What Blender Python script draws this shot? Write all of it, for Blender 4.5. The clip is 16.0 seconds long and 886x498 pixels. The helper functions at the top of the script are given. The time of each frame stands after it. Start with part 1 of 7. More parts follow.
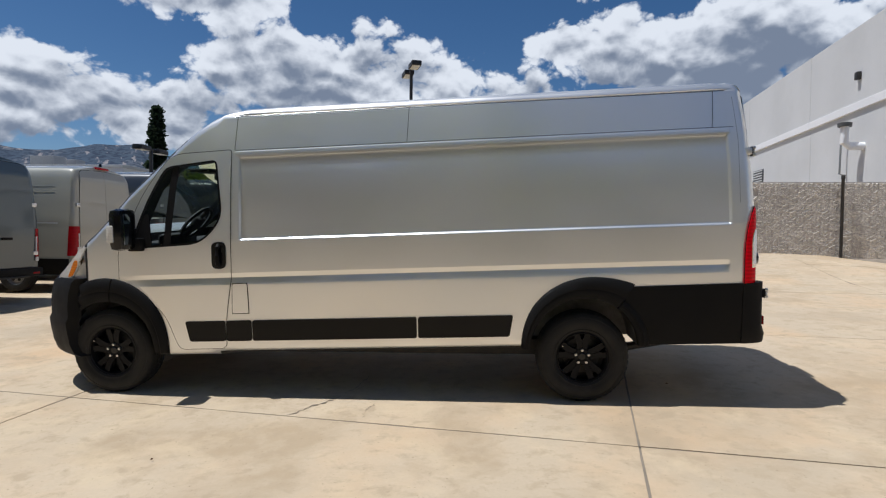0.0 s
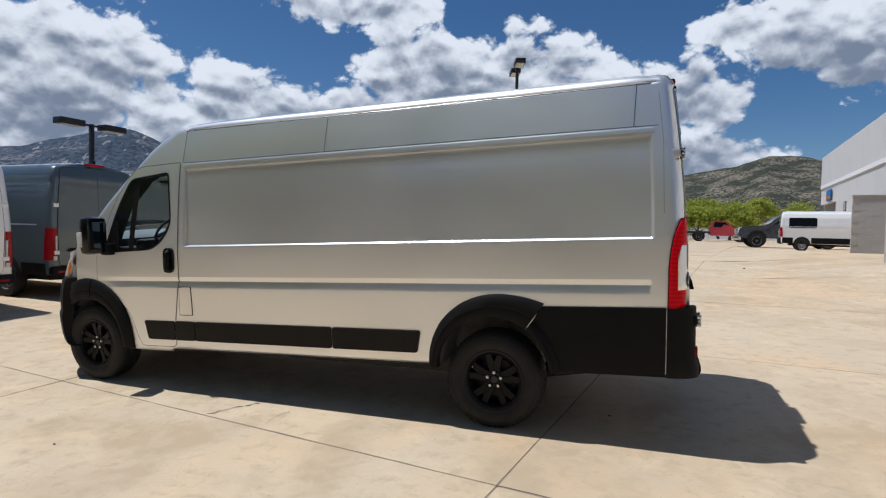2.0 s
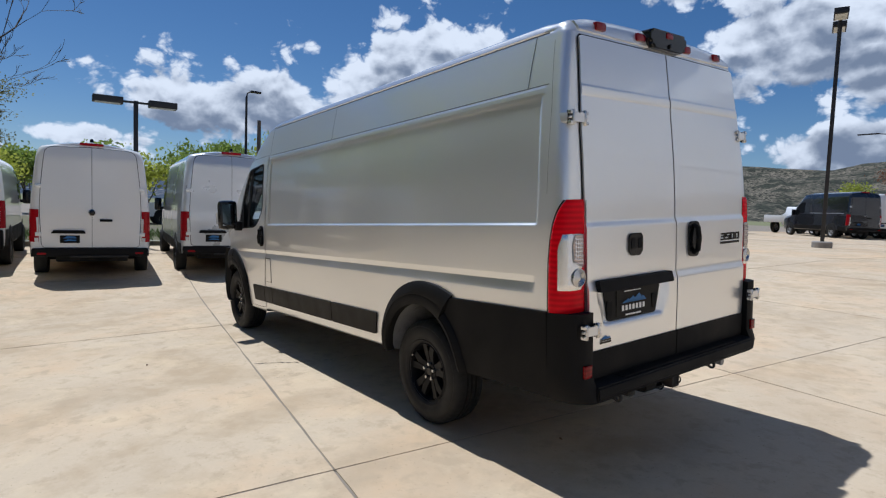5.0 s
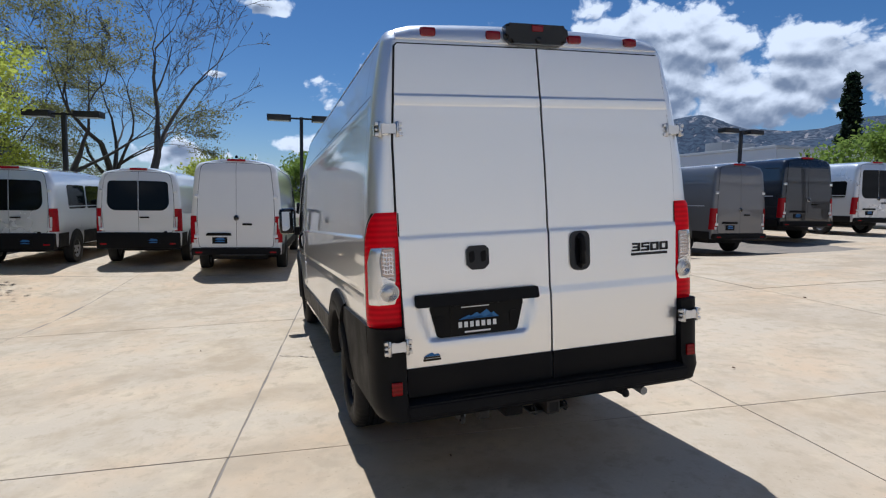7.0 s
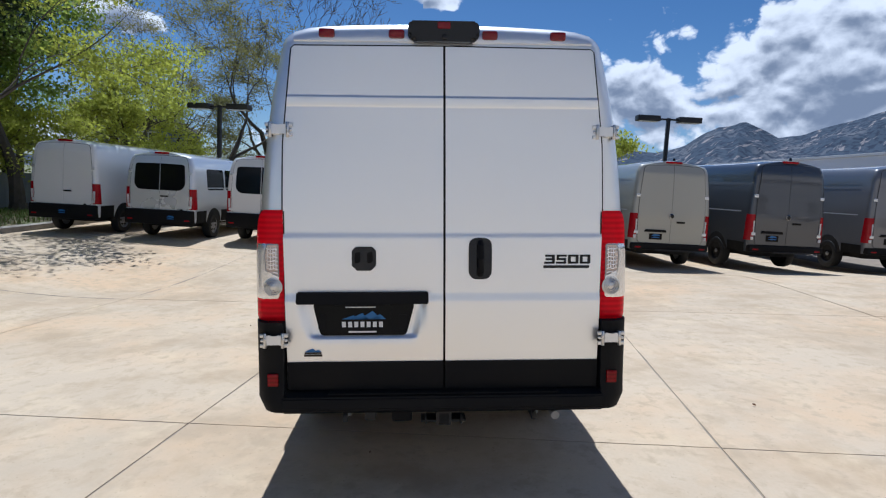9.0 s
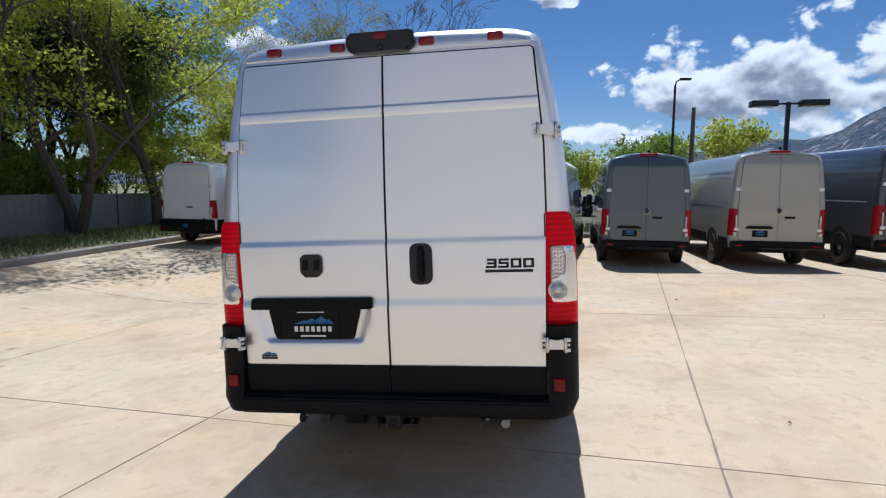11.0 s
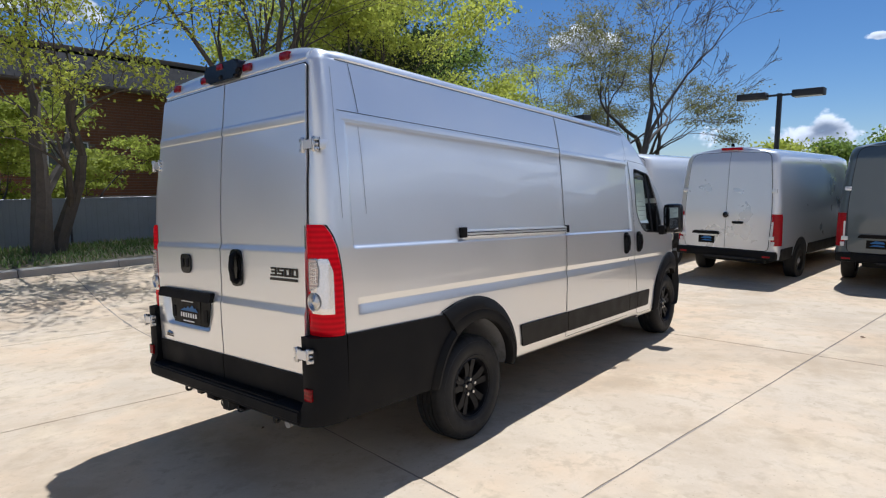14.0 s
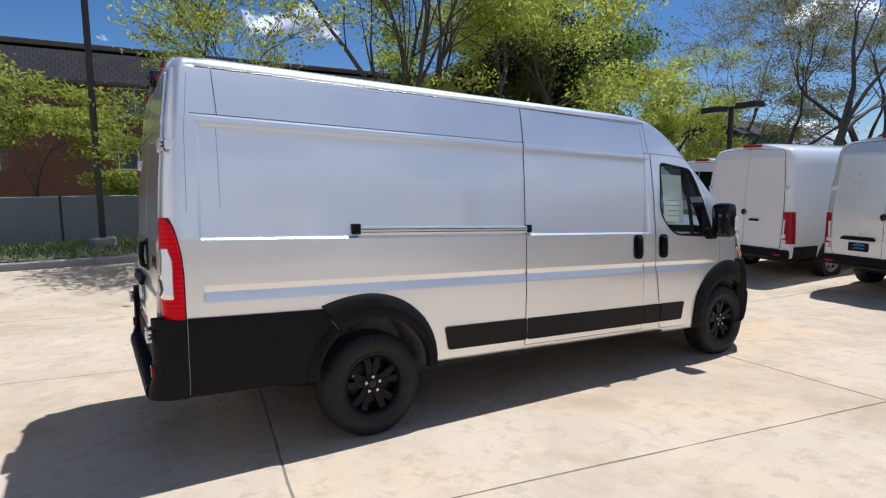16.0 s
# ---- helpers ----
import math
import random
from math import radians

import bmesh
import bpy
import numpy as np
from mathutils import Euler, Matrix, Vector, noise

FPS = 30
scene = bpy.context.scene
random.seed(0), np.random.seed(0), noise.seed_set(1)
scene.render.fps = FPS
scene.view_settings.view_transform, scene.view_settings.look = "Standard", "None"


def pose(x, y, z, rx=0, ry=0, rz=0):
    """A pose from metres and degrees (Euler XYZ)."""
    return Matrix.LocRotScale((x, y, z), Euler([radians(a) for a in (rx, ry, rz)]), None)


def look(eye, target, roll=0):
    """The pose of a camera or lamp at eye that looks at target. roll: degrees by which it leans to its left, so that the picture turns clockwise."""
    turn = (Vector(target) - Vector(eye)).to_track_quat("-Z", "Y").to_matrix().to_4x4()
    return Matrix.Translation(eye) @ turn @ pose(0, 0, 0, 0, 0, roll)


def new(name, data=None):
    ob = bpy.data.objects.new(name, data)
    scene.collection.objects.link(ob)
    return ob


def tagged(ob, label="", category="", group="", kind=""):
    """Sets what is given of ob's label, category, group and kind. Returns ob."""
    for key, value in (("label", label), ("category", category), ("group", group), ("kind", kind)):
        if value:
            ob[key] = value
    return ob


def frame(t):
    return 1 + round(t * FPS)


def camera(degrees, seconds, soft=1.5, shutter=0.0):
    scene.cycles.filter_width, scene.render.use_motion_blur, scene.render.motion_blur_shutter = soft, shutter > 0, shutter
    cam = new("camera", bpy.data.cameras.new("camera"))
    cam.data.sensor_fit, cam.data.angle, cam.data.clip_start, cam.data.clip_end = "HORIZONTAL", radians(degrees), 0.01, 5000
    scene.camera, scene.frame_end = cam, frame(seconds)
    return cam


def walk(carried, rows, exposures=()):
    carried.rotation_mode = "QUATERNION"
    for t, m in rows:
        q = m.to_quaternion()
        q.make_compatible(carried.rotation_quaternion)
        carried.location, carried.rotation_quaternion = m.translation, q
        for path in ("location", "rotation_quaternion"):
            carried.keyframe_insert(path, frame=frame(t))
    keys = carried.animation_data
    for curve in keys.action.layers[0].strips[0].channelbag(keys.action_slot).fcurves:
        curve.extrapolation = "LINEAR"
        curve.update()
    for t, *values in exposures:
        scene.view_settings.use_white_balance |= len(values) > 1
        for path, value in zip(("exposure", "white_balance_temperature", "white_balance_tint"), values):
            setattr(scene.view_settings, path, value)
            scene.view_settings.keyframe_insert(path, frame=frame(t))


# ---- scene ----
cam = camera(75.0, 16.0, 1.2)
# the lot falls away gently under the van; SLOPE turns the van's own axes upright
SLOPE = pose(0, 0, 0, 2.75, -1.03, 0)
PATH = [
    (0, (-0.696, -5.626, 1.615), (-0.879, -3.638, 1.462), -0.6),
    (0.5, (-0.261, -5.515, 1.637), (-0.541, -3.538, 1.491), -0.5),
    (1, (0.201, -5.414, 1.646), (-0.196, -3.458, 1.504), -0.4),
    (1.5, (0.677, -5.28, 1.668), (0.144, -3.358, 1.521), -0.4),
    (2, (1.097, -5.052, 1.685), (0.419, -3.177, 1.532), -0.7),
    (2.5, (1.541, -4.833, 1.651), (0.683, -3.032, 1.511), -1.1),
    (3, (1.922, -4.578, 1.657), (0.896, -2.87, 1.487), -0.9),
    (3.5, (2.287, -4.272, 1.648), (1.093, -2.676, 1.484), -0.9),
    (4, (2.682, -3.955, 1.634), (1.316, -2.5, 1.496), -0.4),
    (4.2, (2.81, -3.833, 1.607), (1.393, -2.429, 1.464), -0.2),
    (6.3, (3.962, -2.165, 1.635), (2.156, -1.321, 1.479), -2.6),
    (6.5, (4.064, -1.972, 1.647), (2.226, -1.198, 1.498), -2.6),
    (7, (4.197, -1.541, 1.628), (2.3, -0.93, 1.463), -2.1),
    (7.5, (4.285, -1.115, 1.647), (2.344, -0.659, 1.492), -1.4),
    (8, (4.398, -0.692, 1.66), (2.426, -0.398, 1.503), -0.4),
    (8.5, (4.396, -0.374, 1.642), (2.411, -0.201, 1.463), 0.3),
    (9, (4.406, -0.161, 1.66), (2.417, -0.062, 1.475), 0.2),
    (9.2, (4.421, -0.096, 1.662), (2.431, -0.027, 1.475), -0.0),
    (11.3, (4.36, 1.058, 1.662), (2.414, 0.622, 1.501), -2.0),
    (11.5, (4.368, 1.236, 1.67), (2.442, 0.721, 1.509), -1.8),
    (12, (4.21, 1.653, 1.639), (2.327, 1.005, 1.459), -1.2),
    (12.5, (4.049, 2.11, 1.651), (2.227, 1.307, 1.467), -1.2),
    (13, (3.853, 2.564, 1.675), (2.118, 1.582, 1.518), -1.1),
    (13.5, (3.526, 2.931, 1.667), (1.886, 1.797, 1.511), -1.3),
    (14, (3.22, 3.367, 1.66), (1.682, 2.097, 1.511), -1.6),
    (14.5, (2.876, 3.722, 1.646), (1.456, 2.323, 1.481), -1.1),
    (15, (2.475, 4.066, 1.669), (1.19, 2.543, 1.497), -0.8),
    (15.5, (2.064, 4.427, 1.672), (0.913, 2.798, 1.528), -0.9),
    (16, (1.632, 4.638, 1.618), (0.605, 2.928, 1.472), -0.9),
]
EXPOSURES = [(0.0, -0.22, 5850, 10), (4.0, -0.22, 5600, 10), (8.0, -0.11, 5280, 10.5), (12.5, 0.04, 5420, 11), (16.0, 0.10, 5420, 12)]
walk(cam, [(t, SLOPE @ look(eye, target, roll)) for t, eye, target, roll in PATH], EXPOSURES)

# ---- sky and sun ----
SUN_DIR = Vector((-0.98, -0.17, 2.48)).normalized()
world = bpy.data.worlds.new("sky")
scene.world = world
world.use_nodes = True


def cloud_sky():
    nt = world.node_tree
    nt.nodes.clear()
    N, L = nt.nodes.new, nt.links.new

    def math_node(op, a, b=None, c=None):
        n = N("ShaderNodeMath")
        n.operation = op
        for i, v in enumerate((a, b, c)):
            if v is None:
                continue
            if isinstance(v, (int, float)):
                n.inputs[i].default_value = v
            else:
                L(v, n.inputs[i])
        return n.outputs[0]

    sky = N("ShaderNodeTexSky")
    sky.sky_type = 'NISHITA'
    sky.sun_disc = False
    sky.sun_elevation = math.asin(SUN_DIR.z)
    sky.sun_rotation = math.atan2(SUN_DIR.x, SUN_DIR.y)
    sky.altitude = 1650
    sky.air_density, sky.dust_density, sky.ozone_density = 1.0, 1.6, 1.0
    tc = N("ShaderNodeTexCoord")
    sep = N("ShaderNodeSeparateXYZ")
    L(tc.outputs["Generated"], sep.inputs[0])
    x, y, z = sep.outputs
    az = math_node('ARCTAN2', y, x)                      # 0 along +x, rising to +y
    zc = math_node('MINIMUM', math_node('MAXIMUM', z, -1.0), 1.0)
    el = math_node('ARCSINE', zc)
    # banks of cloud: centre azimuth and elevation, half widths (degrees), weight
    bias = under = None
    for a0, e0, wa, we, k in CLOUD_BANKS:
        da = math_node('SUBTRACT', az, radians(a0))
        da = math_node('WRAP', da, math.pi, -math.pi)
        u = math_node('DIVIDE', da, radians(wa))
        v = math_node('DIVIDE', math_node('SUBTRACT', el, radians(e0)), radians(we))
        r2 = math_node('ADD', math_node('MULTIPLY', u, u), math_node('MULTIPLY', v, v))
        g = math_node('MULTIPLY', math_node('EXPONENT', math_node('MULTIPLY', r2, -1.0)), k)
        low = math_node('MULTIPLY', g, v)
        bias = g if bias is None else math_node('MAXIMUM', bias, g)
        under = low if under is None else math_node('ADD', under, low)
    sc = N("ShaderNodeCombineXYZ")
    L(math_node('MULTIPLY', az, 11.0), sc.inputs[0])
    L(math_node('MULTIPLY', el, 14.5), sc.inputs[1])

    def field(dy):
        """Round lobes heaped on lobes over broad soft masses, pushed about by a noise; dy looks that far higher."""
        mp = N("ShaderNodeMapping")
        mp.inputs["Location"].default_value = (3.1, 1.7 + dy, 0.0)
        L(sc.outputs[0], mp.inputs[0])
        push, mixv = N("ShaderNodeTexNoise"), N("ShaderNodeVectorMath")
        push.inputs["Scale"].default_value, push.inputs["Detail"].default_value, push.inputs["Roughness"].default_value = 1.1, 4, 0.5
        L(mp.outputs[0], push.inputs[0])
        mixv.operation = 'MULTIPLY_ADD'
        L(push.outputs["Color"], mixv.inputs[0])
        mixv.inputs[1].default_value = (0.50, 0.50, 0.0)
        L(mp.outputs[0], mixv.inputs[2])
        broad = N("ShaderNodeTexNoise")
        broad.inputs["Scale"].default_value, broad.inputs["Detail"].default_value, broad.inputs["Roughness"].default_value = 0.62, 4.0, 0.5
        L(mp.outputs[0], broad.inputs[0])
        lobes = soft = None
        for scale, k in ((0.8, 0.44), (1.9, 0.30), (4.3, 0.16), (9.5, 0.08), (21.0, 0.04)):
            v = N("ShaderNodeTexVoronoi")
            v.voronoi_dimensions, v.feature = '2D', 'SMOOTH_F1'
            v.inputs["Scale"].default_value, v.inputs["Smoothness"].default_value = scale, 0.25
            L(mixv.outputs[0], v.inputs[0])
            t = math_node('MULTIPLY', v.outputs["Distance"], -k)
            lobes = t if lobes is None else math_node('ADD', lobes, t)
            soft = lobes if scale < 2.5 else soft
        base = math_node('MULTIPLY_ADD', broad.outputs[0], 0.62, 0.48)
        return math_node('MULTIPLY_ADD', lobes, 0.62, base), math_node('MULTIPLY_ADD', soft, 0.62, base)

    (f1, g1), (f2, g2), (f3, g3) = field(0.0), field(0.16), field(0.62)      # the same clouds a little and well higher: self-shading
    dens = math_node('ADD', bias, math_node('MULTIPLY', math_node('SUBTRACT', f1, 0.52), 1.6))
    ramp = N("ShaderNodeMapRange")
    ramp.interpolation_type = 'SMOOTHSTEP'
    ramp.inputs[1].default_value, ramp.inputs[2].default_value = 0.40, 0.55
    L(dens, ramp.inputs[0])
    # thick parts towards the base are grey, the sunlit tops are white
    core = N("ShaderNodeMapRange")
    core.interpolation_type = 'SMOOTHSTEP'
    core.inputs[1].default_value, core.inputs[2].default_value = 0.36, 1.12
    lit = math_node('ADD', math_node('MULTIPLY', math_node('SUBTRACT', f2, f1), 1.5), math_node('MULTIPLY', math_node('SUBTRACT', g3, g1), 1.1))
    lit = math_node('ADD', lit, math_node('MULTIPLY', math_node('SUBTRACT', g2, g1), 1.6))
    lit = math_node('ADD', lit, math_node('MULTIPLY', math_node('SUBTRACT', g1, f1), 0.9))
    L(math_node('SUBTRACT', math_node('ADD', dens, lit), math_node('MULTIPLY', under, 0.42)), core.inputs[0])
    tone = N("ShaderNodeMix")
    tone.data_type = 'RGBA'
    L(core.outputs[0], tone.inputs[0])
    tone.inputs[6].default_value = (1.0, 1.0, 1.0, 1)
    tone.inputs[7].default_value = (0.25, 0.29, 0.365, 1)
    bg1, bg2, mix, out = N("ShaderNodeBackground"), N("ShaderNodeBackground"), N("ShaderNodeMixShader"), N("ShaderNodeOutputWorld")
    hs = N("ShaderNodeHueSaturation")
    hs.inputs["Saturation"].default_value = 1.25
    L(sky.outputs[0], hs.inputs["Color"])
    L(hs.outputs[0], bg1.inputs[0])
    bg1.inputs[1].default_value = SKY_STRENGTH
    L(tone.outputs[2], bg2.inputs[0])
    bg2.inputs[1].default_value = CLOUD_STRENGTH
    L(ramp.outputs[0], mix.inputs[0])
    L(bg1.outputs[0], mix.inputs[1])
    L(bg2.outputs[0], mix.inputs[2])
    L(mix.outputs[0], out.inputs[0])


SKY_STRENGTH, CLOUD_STRENGTH = 0.076, 0.92
CLOUD_BANKS = [
    (143, 10.5, 15, 7.5, 0.86), (161, 8.5, 14, 4.5, 0.82), (167, 9.0, 6, 4.5, 0.78), (174, 5.2, 6, 1.6, 0.68), (188, 3.6, 12, 1.5, 0.60), (207, 3.2, 12, 1.3, 0.58), (124, 10.5, 13, 4.5, 0.84), (105, 14, 16, 5.5, 0.88), (118, 21, 10, 3.2, 0.82), (88, 11.5, 8, 4.2, 0.84), (88, 6.2, 13, 3.6, 0.90), (107, 6.0, 9, 2.8, 0.80),
    (84, 17.8, 4, 2.6, 0.76), (69, 16, 15, 8, 0.90), (88, 29, 34, 6, 0.72), (100, 45, 40, 12, 0.6),
    # the first two banks here stay out of view, added to light the rear doors
    (14, 9, 30, 4, 0.62), (-38, 10, 30, 5, 0.58), (-95, 8, 25, 4, 0.42), (193, 27, 3, 1.2, 0.55), (179, 17, 3, 1.0, 0.62), (206, 12.3, 4.5, 1.2, 0.66),
    (211, 11.2, 3.5, 0.9, 0.62), (251, 13.4, 7, 1.6, 0.62), (246, 12.6, 5, 1.3, 0.6), (183.4, 10.9, 1.2, 0.4, 0.6), (228, 14, 5, 1.0, 0.55),
]
cloud_sky()

lamp = bpy.data.lights.new("sun", 'SUN')
lamp.energy, lamp.angle, lamp.color = 4.85, radians(0.53), (1.0, 0.945, 0.86)
sun = new("sun", lamp)
sun.matrix_world = look(SUN_DIR * 60, (0, 0, 0))

# ---- materials ----
def nodes_of(m):
    nt = m.node_tree
    return nt, nt.nodes.new, nt.links.new, nt.nodes["Principled BSDF"]


def mat(name, color, rough=0.5, metal=0.0, scale=4.0, vary=0.12, fine=60.0, bump=0.0, coat=0.0, dirt=None, spec=0.5, island=0.0, random_object=0.0):
    """A surface with variation at two scales, roughness that wanders, and fine relief."""
    m = bpy.data.materials.new(name)
    m.use_nodes = True
    nt, N, L, p = nodes_of(m)
    p.inputs["Metallic"].default_value = metal
    p.inputs["Specular IOR Level"].default_value = spec
    p.inputs["Coat Weight"].default_value = coat
    p.inputs["Coat Roughness"].default_value = 0.03
    tc = N("ShaderNodeTexCoord")
    n1, n2 = N("ShaderNodeTexNoise"), N("ShaderNodeTexNoise")
    n1.inputs["Scale"].default_value, n1.inputs["Detail"].default_value = scale, 5
    n2.inputs["Scale"].default_value, n2.inputs["Detail"].default_value = fine, 3
    L(tc.outputs["Object"], n1.inputs[0])
    L(tc.outputs["Object"], n2.inputs[0])
    add = N("ShaderNodeMath")
    add.operation = 'MULTIPLY_ADD'
    L(n2.outputs[0], add.inputs[0])
    add.inputs[1].default_value = 0.5
    L(n1.outputs[0], add.inputs[2])
    src = add.outputs[0]
    if island or random_object:
        g = N("ShaderNodeNewGeometry") if island else N("ShaderNodeObjectInfo")
        a2 = N("ShaderNodeMath")
        a2.operation = 'MULTIPLY_ADD'
        L(g.outputs["Random Per Island" if island else "Random"], a2.inputs[0])
        a2.inputs[1].default_value = island or random_object
        L(src, a2.inputs[2])
        src = a2.outputs[0]
    mr = N("ShaderNodeMapRange")
    mr.inputs[1].default_value, mr.inputs[2].default_value = 0.35, 1.15 + (island or random_object)
    mr.inputs[3].default_value, mr.inputs[4].default_value = 1.0 - vary, 1.0 + vary
    L(src, mr.inputs[0])
    mul = N("ShaderNodeVectorMath")
    mul.operation = 'SCALE'
    mul.inputs[0].default_value = color
    L(mr.outputs[0], mul.inputs["Scale"])
    col = mul.outputs[0]
    if dirt:
        dc, amount, ds = dirt
        n3 = N("ShaderNodeTexNoise")
        n3.inputs["Scale"].default_value, n3.inputs["Detail"].default_value, n3.inputs["Roughness"].default_value = ds, 6, 0.65
        L(tc.outputs["Object"], n3.inputs[0])
        m3 = N("ShaderNodeMapRange")
        m3.inputs[1].default_value, m3.inputs[2].default_value = 0.48, 0.72
        m3.inputs[4].default_value = amount
        L(n3.outputs[0], m3.inputs[0])
        mx = N("ShaderNodeMix")
        mx.data_type = 'RGBA'
        L(m3.outputs[0], mx.inputs[0])
        L(col, mx.inputs[6])
        mx.inputs[7].default_value = (*dc, 1)
        col = mx.outputs[2]
    L(col, p.inputs["Base Color"])
    rr = N("ShaderNodeMapRange")
    rr.inputs[1].default_value, rr.inputs[2].default_value = 0.3, 0.7
    rr.inputs[3].default_value, rr.inputs[4].default_value = max(rough * 0.85, 0.02), min(rough * 1.15, 1)
    L(n1.outputs[0], rr.inputs[0])
    L(rr.outputs[0], p.inputs["Roughness"])
    if bump:
        b = N("ShaderNodeBump")
        b.inputs["Strength"].default_value, b.inputs["Distance"].default_value = 0.6, bump
        L(add.outputs[0], b.inputs["Height"])
        L(b.outputs[0], p.inputs["Normal"])
    return m


def glass_mat(name, tint, gloss=1.0, rough=0.0):
    m = bpy.data.materials.new(name)
    m.use_nodes = True
    nt, N, L, p = nodes_of(m)
    nt.nodes.remove(p)
    t, g, mix, fr = N("ShaderNodeBsdfTransparent"), N("ShaderNodeBsdfGlossy"), N("ShaderNodeMixShader"), N("ShaderNodeFresnel")
    t.inputs[0].default_value = (*tint, 1)
    g.inputs["Roughness"].default_value = rough
    fr.inputs[0].default_value = 1.5
    sc = N("ShaderNodeMath")
    sc.operation = 'MULTIPLY'
    L(fr.outputs[0], sc.inputs[0])
    sc.inputs[1].default_value = gloss
    L(sc.outputs[0], mix.inputs[0])
    L(t.outputs[0], mix.inputs[1])
    L(g.outputs[0], mix.inputs[2])
    L(mix.outputs[0], nt.nodes["Material Output"].inputs[0])
    return m


def lens_mat(name, color, rough=0.08, ribs=140.0, groove=0.72):
    """Ribbed coloured plastic lens over a reflector."""
    m = mat(name, color, rough, 0.0, 6, 0.12, 40, 0, 0.12, spec=0.2)
    nt, N, L, p = nodes_of(m)
    p.inputs["Coat Weight"].default_value = 0.08
    tc, wv, b = N("ShaderNodeTexCoord"), N("ShaderNodeTexWave"), N("ShaderNodeBump")
    wv.bands_direction = 'Z'
    wv.inputs["Scale"].default_value = ribs / 10
    L(tc.outputs["Object"], wv.inputs[0])
    L(wv.outputs["Fac"], b.inputs["Height"])
    b.inputs["Strength"].default_value, b.inputs["Distance"].default_value = 0.4, 0.0015
    L(b.outputs[0], p.inputs["Normal"])
    # darker grooves between the prisms
    src, mr, sc = p.inputs["Base Color"].links[0].from_socket, N("ShaderNodeMapRange"), N("ShaderNodeVectorMath")
    mr.inputs[3].default_value, mr.inputs[4].default_value = groove, 1.1
    L(wv.outputs["Fac"], mr.inputs[0])
    sc.operation = 'SCALE'
    L(src, sc.inputs[0])
    L(mr.outputs[0], sc.inputs["Scale"])
    L(sc.outputs[0], p.inputs["Base Color"])
    return m


M = {}
M["paint"] = mat("silver_paint", (0.84, 0.845, 0.84), 0.33, 0.72, 1.5, 0.02, 900, 0.0, 1.0)
M["paint"].node_tree.nodes["Principled BSDF"].inputs["Coat IOR"].default_value = 1.55
M["paint_white"] = mat("white_paint", (0.78, 0.78, 0.77), 0.35, 0.0, 1.5, 0.03, 300, 0.0, 1.0)
M["paint_silver"] = mat("bright_silver_paint", (0.72, 0.73, 0.735), 0.30, 0.45, 1.5, 0.03, 900, 0.0, 1.0)
M["paint_slate"] = mat("slate_blue_grey_paint", (0.075, 0.10, 0.112), 0.35, 0.1, 1.5, 0.04, 300, 0.0, 1.0)
M["paint_beige"] = mat("pebble_grey_paint", (0.37, 0.365, 0.31), 0.35, 0.1, 1.5, 0.03, 300, 0.0, 1.0)
M["paint_grey"] = mat("dark_grey_paint", (0.050, 0.055, 0.063), 0.35, 0.2, 1.5, 0.04, 300, 0.0, 1.0)
M["paint_graphite"] = mat("graphite_paint", (0.15, 0.152, 0.158), 0.35, 0.3, 1.5, 0.04, 300, 0.0, 1.0)
M["paint_black"] = mat("black_paint", (0.012, 0.013, 0.016), 0.25, 0.0, 1.5, 0.05, 300, 0.0, 1.0)
M["paint_red"] = mat("red_paint", (0.42, 0.02, 0.02), 0.35, 0.0, 1.5, 0.05, 300, 0.0, 1.0)
M["plastic"] = mat("black_textured_plastic", (0.0085, 0.0085, 0.009), 0.62, 0.0, 5, 0.15, 420, 0.0006, spec=0.13)
M["plastic_brown"] = mat("faded_black_plastic", (0.012, 0.011, 0.010), 0.55, 0.0, 5, 0.15, 420, 0.0006, spec=0.2)
M["gloss_black"] = mat("gloss_black_plastic", (0.006, 0.006, 0.007), 0.18, 0.0, 5, 0.1, 200, spec=0.4)
M["gap"] = mat("dark_gap", (0.008, 0.008, 0.008), 0.9, 0.0, 5, 0.2, 90)
M["rubber"] = mat("tyre_rubber", (0.013, 0.013, 0.013), 0.66, 0.0, 12, 0.2, 160, 0.0008, dirt=((0.032, 0.029, 0.026), 0.4, 5), spec=0.3)
M["rim_black"] = mat("black_wheel_enamel", (0.009, 0.009, 0.010), 0.38, 0.0, 8, 0.1, 200, 0.0, 0.0, spec=0.14)
M["steel"] = mat("bright_steel", (0.55, 0.55, 0.55), 0.28, 1.0, 10, 0.08, 200)
M["alu"] = mat("brushed_aluminium", (0.62, 0.62, 0.62), 0.3, 1.0, 10, 0.08, 200)
M["galv"] = mat("grey_primed_steel", (0.30, 0.30, 0.30), 0.6, 0.2, 10, 0.2, 120, 0.0005)
M["arch_steel"] = mat("dull_arch_lining", (0.24, 0.24, 0.24), 0.7, 0.0, 10, 0.25, 120, 0.0005, dirt=((0.06, 0.055, 0.05), 0.6, 8))
M["iron"] = mat("black_iron", (0.03, 0.03, 0.03), 0.6, 0.4, 10, 0.3, 120, 0.001, dirt=((0.10, 0.07, 0.05), 0.4, 12))
M["red_lens"] = lens_mat("red_lens", (0.66, 0.002, 0.010), 0.10, 110, 0.82)
M["red_lens"].node_tree.nodes["Principled BSDF"].inputs["Specular IOR Level"].default_value = 0.06
M["red_dark"] = lens_mat("dark_red_lens", (0.20, 0.002, 0.004), 0.12)
M["marker_red"] = mat("glossy_red_marker_lens", (0.17, 0.001, 0.004), 0.10, 0.0, 30, 0.25, 120, 0.0, 0.25, spec=0.3)
